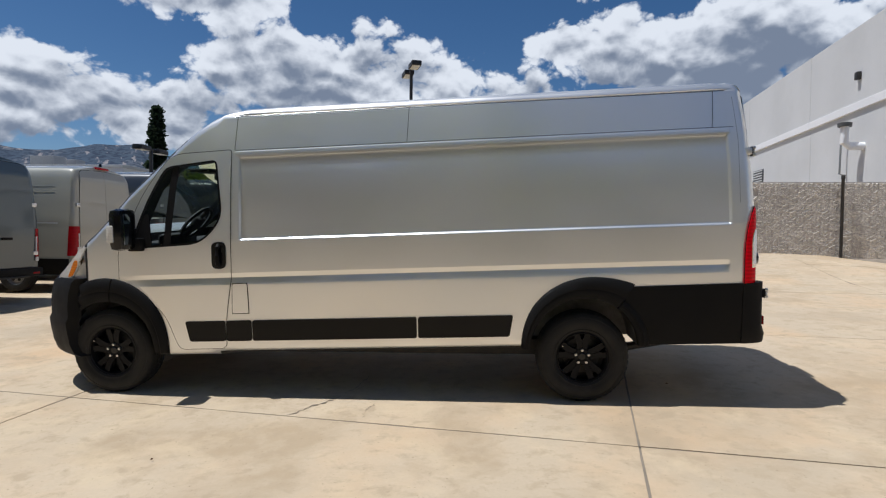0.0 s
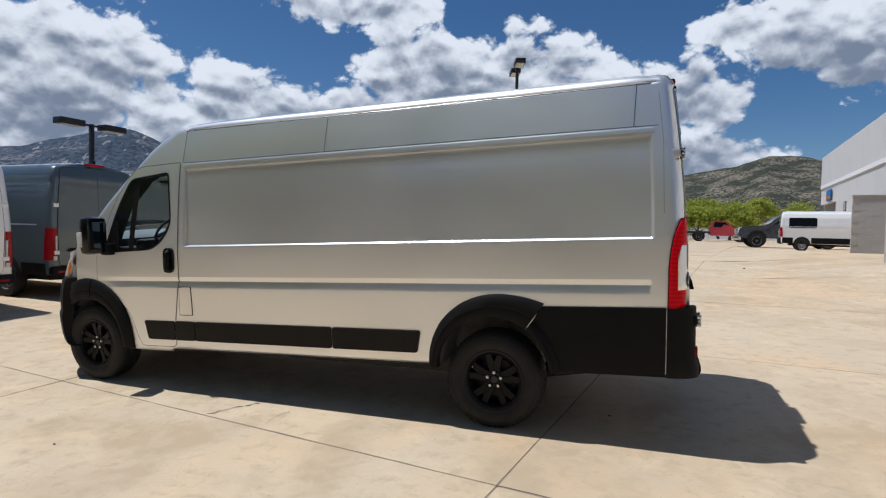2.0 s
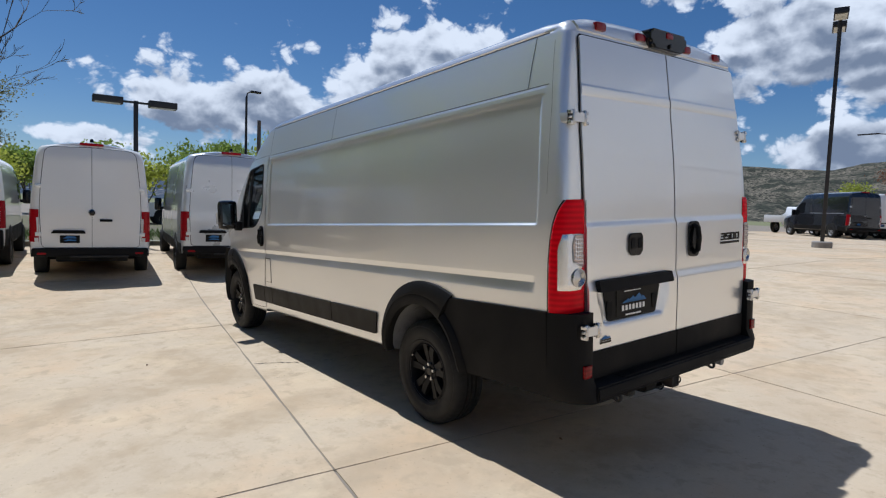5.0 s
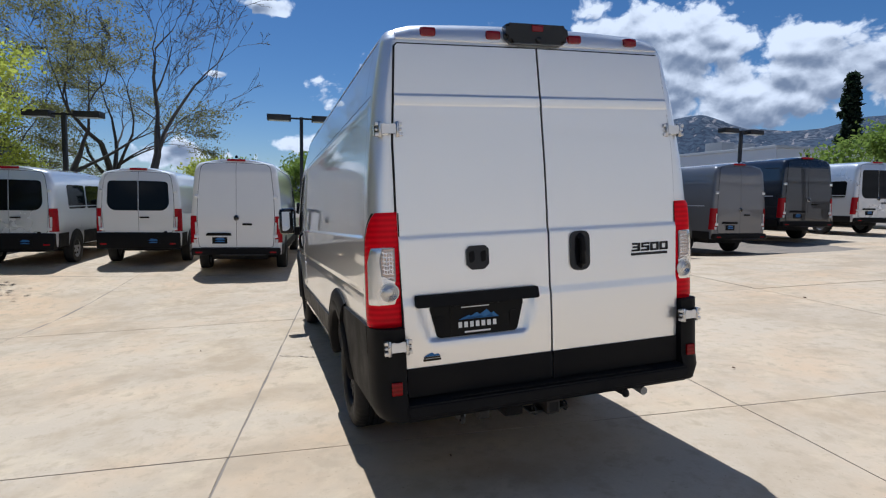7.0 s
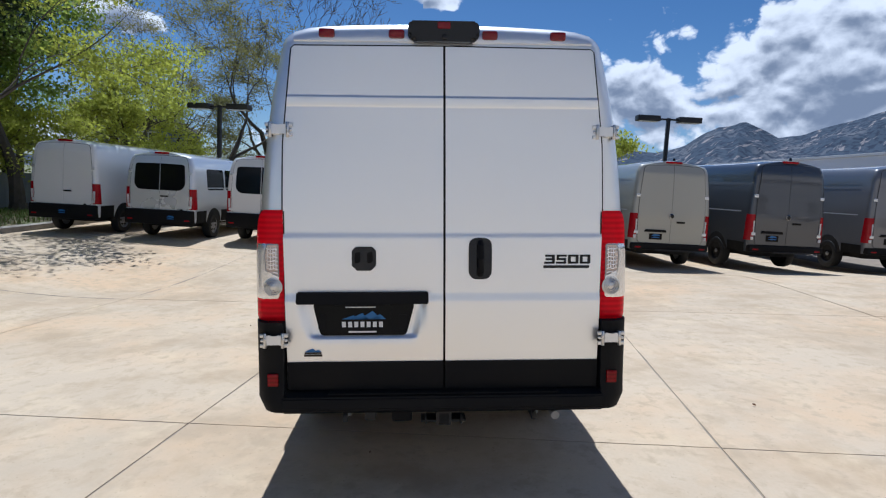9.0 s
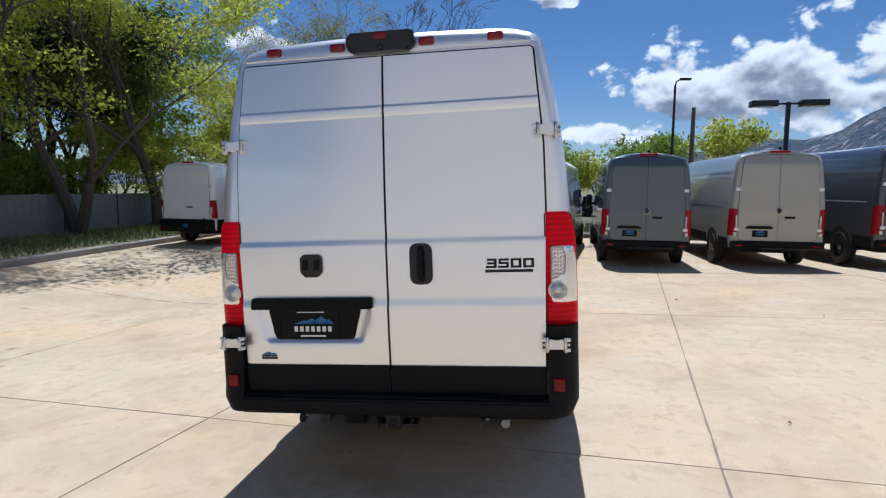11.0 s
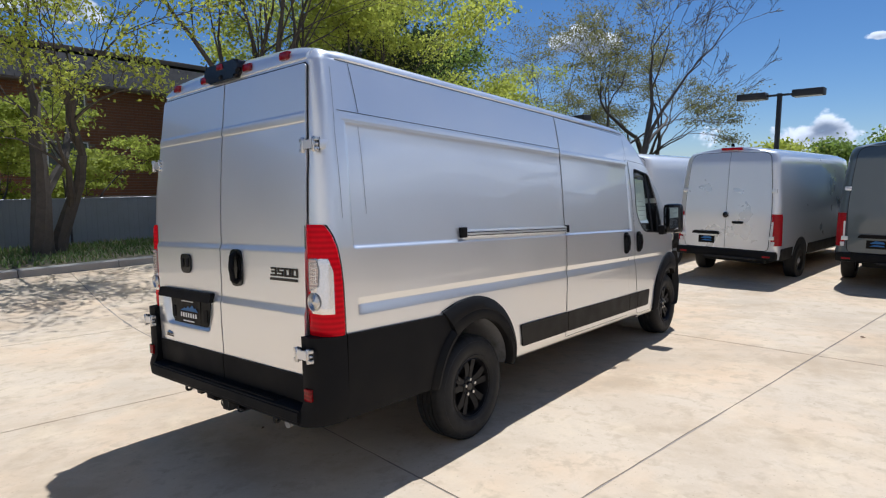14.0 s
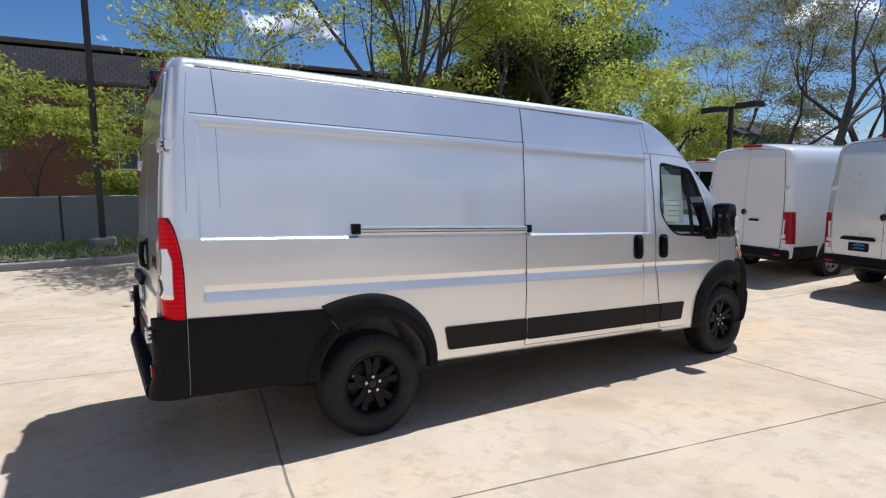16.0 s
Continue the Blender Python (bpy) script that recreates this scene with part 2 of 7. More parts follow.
M["reflector_silver"] = mat("silvered_lamp_reflector", (0.80, 0.80, 0.80), 0.22, 0.75, 40, 0.12, 160, 0.0004, 0.6)
M["pin_dark"] = mat("dark_hinge_recess", (0.03, 0.03, 0.032), 0.5, 0.3, 20, 0.2, 120)
M["clear_lens"] = lens_mat("clear_lens", (0.66, 0.66, 0.65), 0.08, 260, 0.9)
M["indicator"] = lens_mat("amber_tinted_reflector", (0.62, 0.50, 0.43), 0.15, 200, 0.8)
M["amber_lens"] = lens_mat("amber_lens", (0.75, 0.22, 0.02))
M["glass"] = glass_mat("green_tinted_glass", (0.86, 0.95, 0.89), 0.8)
M["dark_glass"] = glass_mat("privacy_glass", (0.05, 0.055, 0.06))
M["mirror_glass"] = mat("mirror_glass", (0.55, 0.57, 0.60), 0.03, 1.0, 3, 0.02)
M["trim_dark"] = mat("dark_interior_plastic", (0.022, 0.023, 0.027), 0.7, 0.0, 9, 0.2, 200, 0.0005)
M["fabric"] = mat("charcoal_seat_fabric", (0.05, 0.05, 0.055), 0.95, 0.0, 30, 0.3, 500, 0.001)
M["white_trim"] = mat("white_enamel", (0.78, 0.78, 0.76), 0.4, 0.0, 3, 0.03, 100)
M["blue_print"] = mat("blue_print", (0.015, 0.13, 0.36), 0.45, 0.0, 20, 0.1)
M["plate_black"] = mat("black_plate_insert", (0.004, 0.0045, 0.005), 0.45, 0.0, 20, 0.1, spec=0.15)

# ---- mesh helpers ----
def part(name, bm, material, parent=None, label="", smooth=True, loc=None):
    """Links a bmesh as one mesh object, under a thing or a part."""
    bmesh.ops.recalc_face_normals(bm, faces=bm.faces)
    me = bpy.data.meshes.new(name)
    bm.to_mesh(me)
    bm.free()
    mats = material if isinstance(material, (list, tuple)) else [material]
    for m in mats:
        me.materials.append(m)
    if smooth:
        me.shade_smooth()
        me.set_sharp_from_angle(angle=radians(38))
    ob = new(name, me)
    if parent is not None:
        ob.parent = parent
    if loc is not None:
        ob.matrix_basis = loc
    if label:
        tagged(ob, label)
    return ob


def thing(name, label, category, m=None, group="", kind=""):
    """An empty at a thing's base, that its parts are children of."""
    ob = new(name)
    ob.empty_display_size = 0.2
    if m is not None:
        ob.matrix_basis = m
    return tagged(ob, label, category, group, kind)


def add_box(bm, lo, hi, bevel=0.0, mat_index=0, m=None):
    lo, hi = Vector(lo), Vector(hi)
    r = bmesh.ops.create_cube(bm, size=1.0)
    vs = r["verts"]
    for v in vs:
        v.co = Vector((lo[i] + (v.co[i] + 0.5) * (hi[i] - lo[i]) for i in range(3)))
    fs = set(f for v in vs for f in v.link_faces)
    if bevel:
        es = set(e for v in vs for e in v.link_edges)
        rb = bmesh.ops.bevel(bm, geom=list(es), offset=bevel, segments=2, profile=0.6, affect='EDGES')
        fs = set(rb["faces"]) | set(f for f in fs if f.is_valid)
        vs = list(set(v for f in fs for v in f.verts))
    for f in fs:
        f.material_index = mat_index
    if m is not None:
        bmesh.ops.transform(bm, matrix=m, verts=vs)
    return vs


def box(lo, hi, bevel=0.0, m=None):
    bm = bmesh.new()
    add_box(bm, lo, hi, bevel, 0, m)
    return bm


def add_tube(bm, pts, radii, sides=8, caps=True, mat_index=0):
    """A tapered tube along points."""
    pts = [Vector(p) for p in pts]
    rings = []
    up = Vector((0.13, 0.27, 1)).normalized()
    for i, p in enumerate(pts):
        d = (pts[min(i + 1, len(pts) - 1)] - pts[max(i - 1, 0)]).normalized()
        a = d.cross(up)
        if a.length < 0.05:
            a = d.cross(Vector((1, 0, 0)))
        a.normalize()
        b = d.cross(a)
        r = radii[i] if isinstance(radii, (list, tuple)) else radii
        rings.append([bm.verts.new(p + (a * math.cos(2 * math.pi * k / sides) + b * math.sin(2 * math.pi * k / sides)) * r) for k in range(sides)])
    for r0, r1 in zip(rings, rings[1:]):
        for k in range(sides):
            f = bm.faces.new((r0[k], r0[(k + 1) % sides], r1[(k + 1) % sides], r1[k]))
            f.material_index = mat_index
    if caps:
        for r in (rings[0][::-1], rings[-1]):
            f = bm.faces.new(r)
            f.material_index = mat_index
    return [v for r in rings for v in r]


def tube(pts, radii, sides=8):
    bm = bmesh.new()
    add_tube(bm, pts, radii, sides)
    return bm


def add_lathe(bm, profile, axis='Y', n=40, centre=(0, 0, 0), closed=False, mat_index=0):
    """Turns (radius, along) points about an axis."""
    c = Vector(centre)
    rings = []
    for r, h in profile:
        ring = []
        for k in range(n):
            a = 2 * math.pi * k / n
            ca, sa = r * math.cos(a), r * math.sin(a)
            v = {'Y': (ca, h, sa), 'Z': (ca, sa, h), 'X': (h, ca, sa)}[axis]
            ring.append(bm.verts.new(c + Vector(v)))
        rings.append(ring)
    pairs = list(zip(rings, rings[1:])) + ([(rings[-1], rings[0])] if closed else [])
    for r0, r1 in pairs:
        for k in range(n):
            f = bm.faces.new((r0[k], r0[(k + 1) % n], r1[(k + 1) % n], r1[k]))
            f.material_index = mat_index
    if not closed:
        for ring in (rings[0][::-1], rings[-1]):
            f = bm.faces.new(ring)
            f.material_index = mat_index
    return rings


def lathe(profile, axis='Y', n=40, centre=(0, 0, 0), closed=False):
    bm = bmesh.new()
    add_lathe(bm, profile, axis, n, centre, closed)
    return bm


def add_prism(bm, outline, frm, to, axis='Y', mat_index=0):
    """A flat outline pushed from one depth to another along an axis."""
    def at(p, d):
        return {'Y': (p[0], d, p[1]), 'X': (d, p[0], p[1]), 'Z': (p[0], p[1], d)}[axis]
    a = [bm.verts.new(at(p, frm)) for p in outline]
    b = [bm.verts.new(at(p, to)) for p in outline]
    n = len(a)
    fs = [bm.faces.new(a[::-1]), bm.faces.new(b)]
    fs += [bm.faces.new((a[i], a[(i + 1) % n], b[(i + 1) % n], b[i])) for i in range(n)]
    for f in fs:
        f.material_index = mat_index
    return a + b


def prism(outline, frm, to, axis='Y'):
    bm = bmesh.new()
    add_prism(bm, outline, frm, to, axis)
    return bm


def lerp_table(table, x):
    if x <= table[0][0]:
        return table[0][1]
    for (a, u), (b, v) in zip(table, table[1:]):
        if x <= b:
            return u + (v - u) * (x - a) / (b - a)
    return table[-1][1]


def sm(x):
    x = min(max(x, 0.0), 1.0)
    return x * x * (3 - 2 * x)


def rounded(poly, r, n=4):
    """The outline with its corners rounded."""
    out = []
    for i, p in enumerate(poly):
        p0, p1, p2 = (Vector((*poly[(i + k) % len(poly)], 0)) for k in (-1, 0, 1))
        rr = r[i] if isinstance(r, (list, tuple)) else r
        if rr <= 0:
            out.append(tuple(p))
            continue
        a = p1 + (p0 - p1).normalized() * min(rr, (p0 - p1).length * 0.49)
        b = p1 + (p2 - p1).normalized() * min(rr, (p2 - p1).length * 0.49)
        for k in range(n + 1):
            t = k / n
            q = a.lerp(p1, t).lerp(p1.lerp(b, t), t)
            out.append((q.x, q.y))
    return out


def dense(poly, step, closed=True):
    out = []
    n = len(poly)
    for i in range(n if closed else n - 1):
        a, b = Vector((*poly[i], 0)), Vector((*poly[(i + 1) % n], 0))
        k = max(1, int((b - a).length / step))
        out += [tuple(a.lerp(b, j / k).to_2d()) for j in range(k)]
    return out if closed else out + [tuple(poly[-1])]


def boolean(ob, cutters):
    """Cuts the cutters out of ob for good."""
    for c in cutters:
        if ob.parent:
            c.matrix_basis = ob.parent.matrix_basis
        md = ob.modifiers.new("cut", 'BOOLEAN')
        md.operation, md.object, md.solver, md.material_mode = 'DIFFERENCE', c, 'EXACT', 'TRANSFER'
    dg = bpy.context.evaluated_depsgraph_get()
    dg.update()
    me = bpy.data.meshes.new_from_object(ob.evaluated_get(dg))
    ob.modifiers.clear()
    old = ob.data
    ob.data = me
    bpy.data.meshes.remove(old)
    for c in cutters:
        d = c.data
        bpy.data.objects.remove(c)
        bpy.data.meshes.remove(d)
    ob.data.shade_smooth()
    ob.data.set_sharp_from_angle(angle=radians(38))


def surface_patch(outline, place, holes=(), step=0.08, thick=0.006, cuts_u=(), cuts_v=()):
    """A sheet with this outline, laid on the surface place(u, v, lift) and with turned-in edges."""
    bm = bmesh.new()
    es = []
    for loop in (outline, *holes):
        vs = [bm.verts.new((p[0], p[1], 0)) for p in loop]
        es += [bm.edges.new((vs[i], vs[(i + 1) % len(vs)])) for i in range(len(vs))]
    if holes:
        bmesh.ops.triangle_fill(bm, use_beauty=True, use_dissolve=False, edges=es)
    else:
        bm.faces.new(bm.verts[:])
    lo = [min(p[i] for p in outline) for i in (0, 1)]
    hi = [max(p[i] for p in outline) for i in (0, 1)]
    us = [lo[0] + step * k for k in range(1, int((hi[0] - lo[0]) / step) + 1)] + list(cuts_u)
    vs_ = [lo[1] + step * k for k in range(1, int((hi[1] - lo[1]) / step) + 1)] + list(cuts_v)
    for i, levels in ((0, us), (1, vs_)):
        for c in levels:
            if lo[i] + 0.004 < c < hi[i] - 0.004:
                co, no = [0, 0, 0], [0, 0, 0]
                co[i], no[i] = c, 1
                bmesh.ops.bisect_plane(bm, geom=bm.verts[:] + bm.edges[:] + bm.faces[:], plane_co=co, plane_no=no, dist=0.0004)
    rim = [e for e in bm.edges if e.is_boundary]
    flat = {v: (v.co.x, v.co.y) for v in bm.verts}
    ext = bmesh.ops.extrude_edge_only(bm, edges=rim)
    low = [g for g in ext["geom"] if isinstance(g, bmesh.types.BMVert)]
    down = {v: (v.co.x, v.co.y) for v in low}
    for v, (a, b) in flat.items():
        v.co = place(a, b, 0.0)
    for v, (a, b) in down.items():
        v.co = place(a, b, -thick)
    return bm


def ribbon(path, place, width, lift, closed=True):
    """A flat band that follows a path on a surface."""
    bm = bmesh.new()
    n = len(path)
    pairs = []
    for i in range(n):
        a = Vector(path[(i - 1) % n] if closed or i else path[0])
        b = Vector(path[(i + 1) % n] if closed or i < n - 1 else path[-1])
        d = (b - a)
        if d.length == 0:
            d = Vector((1, 0))
        d.normalize()
        nn = Vector((-d.y, d.x)) * width / 2
        p = Vector(path[i])
        pairs.append([bm.verts.new(place(*(p + s * nn), lift)) for s in (1, -1)])
    for i in range(n if closed else n - 1):
        a, b = pairs[i], pairs[(i + 1) % n]
        bm.faces.new((a[0], a[1], b[1], b[0]))
    return bm

# ---- ground ----
TILT_X, TILT_Y = math.tan(radians(1.03)), math.tan(radians(2.75))


def ground_z(x, y):
    """Height of the lot: it tips under the van, is level along the parking row and rises to a low plateau behind."""
    dx, dy = max(-5.5 - x, x - 7, 0), max(-5.0 - y, 0)
    near = (TILT_X * max(min(x, 12), -12) + TILT_Y * min(y, 13.0)) * (1 - sm(math.hypot(dx * (1 if y < 14 else 0), dy) / 6.0))
    far = 0.66
    t = sm((y - 12.0) / 8.0)
    z = near * (1 - t) + far * t
    z += 0.2 * sm((x - 3.0) / 3.0) * sm((y - 6.0) / 4.0) * (1 - sm((y - 19.0) / 10.0))     # a low hump before the warehouse
    return z * (1 - sm((y - 70.0) / 80.0))


def concrete_mat(name, tint, random_object=0.0, stain=True):
    m = mat(name, tint, 0.85, 0.0, 0.9, 0.12, 45, 0.002, dirt=((tint[0] * 0.78, tint[1] * 0.66, tint[2] * 0.54), 0.5, 0.55), random_object=random_object)
    nt, N, L, p = nodes_of(m)
    p.inputs["Specular IOR Level"].default_value = 0.18
    base = p.inputs["Base Color"].links[0].from_socket
    tc = N("ShaderNodeTexCoord")
    # peach stains, dark damp streaks, pale scuffs, mottling and grit at world scale
    for sc, lo, hi, k, amt in ((0.42, 0.48, 0.66, (1.12, 0.95, 0.78), 0.7), (0.27, 0.54, 0.74, (0.66, 0.67, 0.68), 0.75), (1.3, 0.50, 0.66, (0.78, 0.73, 0.66), 0.75),
                               (2.1, 0.53, 0.70, (1.18, 1.17, 1.10), 0.6), (7.0, 0.52, 0.66, (0.80, 0.77, 0.73), 0.75), (38.0, 0.63, 0.70, (0.55, 0.52, 0.47), 0.6)):
        col = tuple(min(c * f, 0.75) for c, f in zip(tint, k))
        n = N("ShaderNodeTexNoise")
        n.inputs["Scale"].default_value, n.inputs["Detail"].default_value, n.inputs["Roughness"].default_value, n.inputs["Distortion"].default_value = sc, 7, 0.62, 0.2
        L(tc.outputs["Object"], n.inputs[0])
        r = N("ShaderNodeMapRange")
        r.inputs[1].default_value, r.inputs[2].default_value, r.inputs[4].default_value = lo, hi, amt
        L(n.outputs[0], r.inputs[0])
        mx = N("ShaderNodeMix")
        mx.data_type = 'RGBA'
        L(r.outputs[0], mx.inputs[0])
        L(base, mx.inputs[6])
        mx.inputs[7].default_value = (*col, 1)
        base = mx.outputs[2]
    L(base, p.inputs["Base Color"])
    return m


M["concrete"] = concrete_mat("sunlit_concrete", (0.545, 0.445, 0.318), 0.25)
M["concrete_far"] = concrete_mat("worn_lot_surface", (0.54, 0.44, 0.318))
M["joint"] = mat("joint_filler", (0.24, 0.20, 0.155), 0.95, 0, 3, 0.35, 60, 0.002)
M["kerb"] = mat("kerb_concrete", (0.30, 0.28, 0.25), 0.9, 0, 2, 0.2, 60, 0.003, dirt=((0.14, 0.12, 0.10), 0.6, 1.5))
M["field"] = mat("dry_grassland", (0.16, 0.17, 0.07), 0.95, 0, 0.01, 0.3, 0.2, 0.0, dirt=((0.22, 0.17, 0.10), 0.5, 0.02))


def ground_sheet():
    def axis(near, far):
        a, s, v = [], 2.0, near
        while v < far:
            a.append(v)
            s *= 1.35
            v += s
        return a + [far]
    core = [-24 + 2.0 * k for k in range(25)]
    xs = [-v for v in reversed(axis(26, 4000))] + core + axis(26, 4000)
    ys = [-v for v in reversed(axis(26, 4000))] + [-24 + 2.0 * k for k in range(60)] + axis(98, 4000)
    bm = bmesh.new()
    g = [[bm.verts.new((x, y, ground_z(x, y) - 0.05)) for x in xs] for y in ys]
    for r0, r1, y in zip(g, g[1:], ys):
        for k in range(len(xs) - 1):
            f = bm.faces.new((r0[k], r0[k + 1], r1[k + 1], r1[k]))
            far = abs(xs[k]) > 120 or y > 160 or y < -60
            f.material_index = 1 if far else 0
    return tagged(part("ground", bm, [M["joint"], M["field"]]), "flat ground reaching the horizon", "ground", kind="structure")


ground = ground_sheet()
U, V, ORIGIN = Vector((0.988, -0.153)), Vector((0.153, 0.988)), Vector((0.25, -1.80))
SLAB_U, SLAB_V = 4.65, 3.71


def slab_corner(i, j):
    return ORIGIN + U * (SLAB_U * i) + V * (SLAB_V * j)


def slab(i, j, gap, n=4, worn=0.0):
    """One concrete bay with eased edges, laid on the slope of the lot."""
    bm = bmesh.new()
    gu, gv = gap / SLAB_U, gap / SLAB_V
    top = []
    rnd = random.Random(i * 131 + j * 17)
    dz = rnd.uniform(-0.002, 0.002)
    for a in range(n + 1):
        row = []
        for b in range(n + 1):
            p = slab_corner(i + gu + (1 - 2 * gu) * a / n, j + gv + (1 - 2 * gv) * b / n)
            if worn and (a in (0, n) or b in (0, n)):
                p = p + Vector((rnd.gauss(0, worn), rnd.gauss(0, worn)))
            row.append(bm.verts.new((p.x, p.y, ground_z(p.x, p.y) + dz)))
        top.append(row)
    for a in range(n):
        for b in range(n):
            bm.faces.new((top[a][b], top[a + 1][b], top[a + 1][b + 1], top[a][b + 1]))
    ext = bmesh.ops.extrude_edge_only(bm, edges=[e for e in bm.edges if e.is_boundary])
    for v in ext["geom"]:
        if isinstance(v, bmesh.types.BMVert):
            v.co.z -= 0.05
    return bm



# ---- edge of the lot: kerb, verge, fence ----
M["grass_soil"] = mat("verge_soil", (0.13, 0.11, 0.06), 0.95, 0, 1.2, 0.35, 40, 0.004, dirt=((0.08, 0.12, 0.03), 0.8, 0.9))
M["grass"] = mat("grass_blades", (0.13, 0.19, 0.045), 0.8, 0, 1.0, 0.3, 20, island=0.5)
M["dry_grass"] = mat("dry_stalks", (0.30, 0.25, 0.13), 0.9, 0, 1.0, 0.3, 20, island=0.5)
M["fence_slat"] = mat("grey_privacy_slats", (0.21, 0.225, 0.235), 0.75, 0, 1.5, 0.15, 30, 0.001, random_object=0.2, dirt=((0.17, 0.17, 0.16), 0.5, 1.2))
M["fence_steel"] = mat("galvanised_fence_steel", (0.33, 0.34, 0.34), 0.5, 0.7, 6, 0.2, 80)
M["dark_steel"] = mat("dark_bronze_steel", (0.035, 0.032, 0.03), 0.5, 0.3, 4, 0.2, 80)
M["lamp_lens"] = mat("lamp_diffuser", (0.55, 0.55, 0.5), 0.3, 0, 6, 0.1, 60)


def kerb_run(a, b, group):
    """A line of precast kerb stones with open joints."""
    a, b = Vector(a), Vector(b)
    n = max(1, int((b - a).length / 1.8))
    d = (b - a).normalized()
    side = Vector((-d.y, d.x))
    root = thing("kerb", "weathered grey concrete kerb beside the verge", "kerb", kind="structure")
    for i in range(n):
        p, q = a.lerp(b, (i + 0.004) / n), a.lerp(b, (i + 0.996) / n)
        bm = bmesh.new()
        rows = []
        for p0 in (p, q):
            z = ground_z(p0.x, p0.y)
            rows.append([bm.verts.new((p0.x + side.x * o, p0.y + side.y * o, z + h)) for o, h in ((0.0, -0.06), (0.012, 0.13), (0.035, 0.15), (0.16, 0.155), (0.17, -0.06))])
        for k in range(4):
            bm.faces.new((rows[0][k], rows[0][k + 1], rows[1][k + 1], rows[1][k]))
        bm.faces.new(rows[0])
        bm.faces.new(rows[1][::-1])
        part("kerb_stone", bm, M["kerb"], root, smooth=False)
    return root


kerb_run((26.0, -10.32), (-17.0, -10.32), "west")
kerb_run((-16.75, -10.5), (-16.4, 26.0), "north")


def blades(name, label, area, count, height, seed, materials):
    """Tufts of grass over a patch of ground."""
    rnd = np.random.RandomState(seed)
    verts, faces, mi = [], [], []
    for k in range(count):
        x, y, z0 = area(rnd)
        a, h = rnd.uniform(0, 6.28), height * rnd.uniform(0.35, 1.15)
        w = 0.012 + 0.012 * rnd.rand()
        lx, ly = rnd.normal(0, 0.35 * h), rnd.normal(0, 0.35 * h)
        ca, sa = math.cos(a) * w, math.sin(a) * w
        i = len(verts)
        verts += [(x - ca, y - sa, z0), (x + ca, y + sa, z0), (x + lx * 0.5 + ca * 0.7, y + ly * 0.5 + sa * 0.7, z0 + h * 0.6), (x + lx, y + ly, z0 + h)]
        faces += [(i, i + 1, i + 2), (i, i + 2, i + 3)]
        m = 1 if rnd.rand() < 0.22 else 0
        mi += [m, m]
    me = bpy.data.meshes.new(name)
    me.from_pydata(verts, [], faces)
    for m in materials:
        me.materials.append(m)
    me.polygons.foreach_set("material_index", mi)
    return tagged(new(name, me), label, "grass", kind="stuff")


def verge():
    bm = bmesh.new()
    rows = []
    for i in range(41):
        x = 28 - 58 * i / 40
        row = []
        for y, h in ((-10.48, 0.15), (-11.2, 0.19), (-12.5, 0.17), (-14.5, 0.08), (-18, 0.0), (-24, -0.05), (-60, -0.05)):
            row.append(bm.verts.new((x, y, h + 0.05 * noise.noise((x * 0.5, y * 0.5, 0)))))
        rows.append(row)
    for a, b in zip(rows, rows[1:]):
        for k in range(6):
            bm.faces.new((a[k], a[k + 1], b[k + 1], b[k]))
    tagged(part("verge", bm, M["grass_soil"]), "sparse grassy verge between kerb and fence", "verge", kind="structure")
    blades("grass", "thin green and straw-coloured grass on the verge", lambda r: (r.uniform(-17, 12), -10.55 - 3.5 * r.rand() ** 0.8, 0.14), 26000, 0.16, 5, [M["grass"], M["dry_grass"]])
    bm = bmesh.new()
    g = [bm.verts.new(p) for p in ((-16.6, -10.5, 0.145), (-16.25, 26, 0.145), (-40, 27, 0.14), (-40, -11, 0.14))]
    bm.faces.new(g)
    tagged(part("planting_strip", bm, M["grass_soil"]), "planting strip in front of the parked vans", "verge", kind="structure")
    blades("grass", "bright spring grass in the planting strip", lambda r: (-16.9 - 4 * r.rand(), r.uniform(-10, 24), 0.145), 9000, 0.25, 6, [M["grass"], M["grass"]])


verge()


def fence_run(x0, x1, y, h):
    root = thing("fence", "grey chain-link fence filled with privacy slats behind the verge", "fence", kind="structure")
    n = int(abs(x1 - x0) / 2.4)
    slat = None
    for i in range(n + 1):
        x = x0 + (x1 - x0) * i / n
        z0 = 0.06
        part("post", lathe([(0.032, z0 - 0.1), (0.032, h + 0.05), (0.012, h + 0.075)], 'Z', 10, (x, y, 0)), M["dark_steel"], root, "dark round fence post")
        if i == n:
            break
        xa, xb = x + 0.035, x0 + (x1 - x0) * (i + 1) / n - 0.035
        bm = bmesh.new()
        m = 18
        for k in range(m):
            u0, u1 = xa + (xb - xa) * k / m, xa + (xb - xa) * (k + 0.985) / m
            d = 0.002 * (k % 2)
            add_box(bm, (u0, y - 0.006 + d, z0), (u1, y + 0.006 + d, h - 0.01 + 0.012 * noise.noise((u0 * 3, 0, 0))))
        part("slat_panel", bm, M["fence_slat"], root, smooth=False)
        part("top_rail", tube([(xa - 0.03, y, h + 0.005), (xb + 0.03, y, h + 0.005)], 0.018, 8), M["fence_steel"], root, "galvanised top rail")


fence_run(14.4, -26.4, -14.2, 1.40)


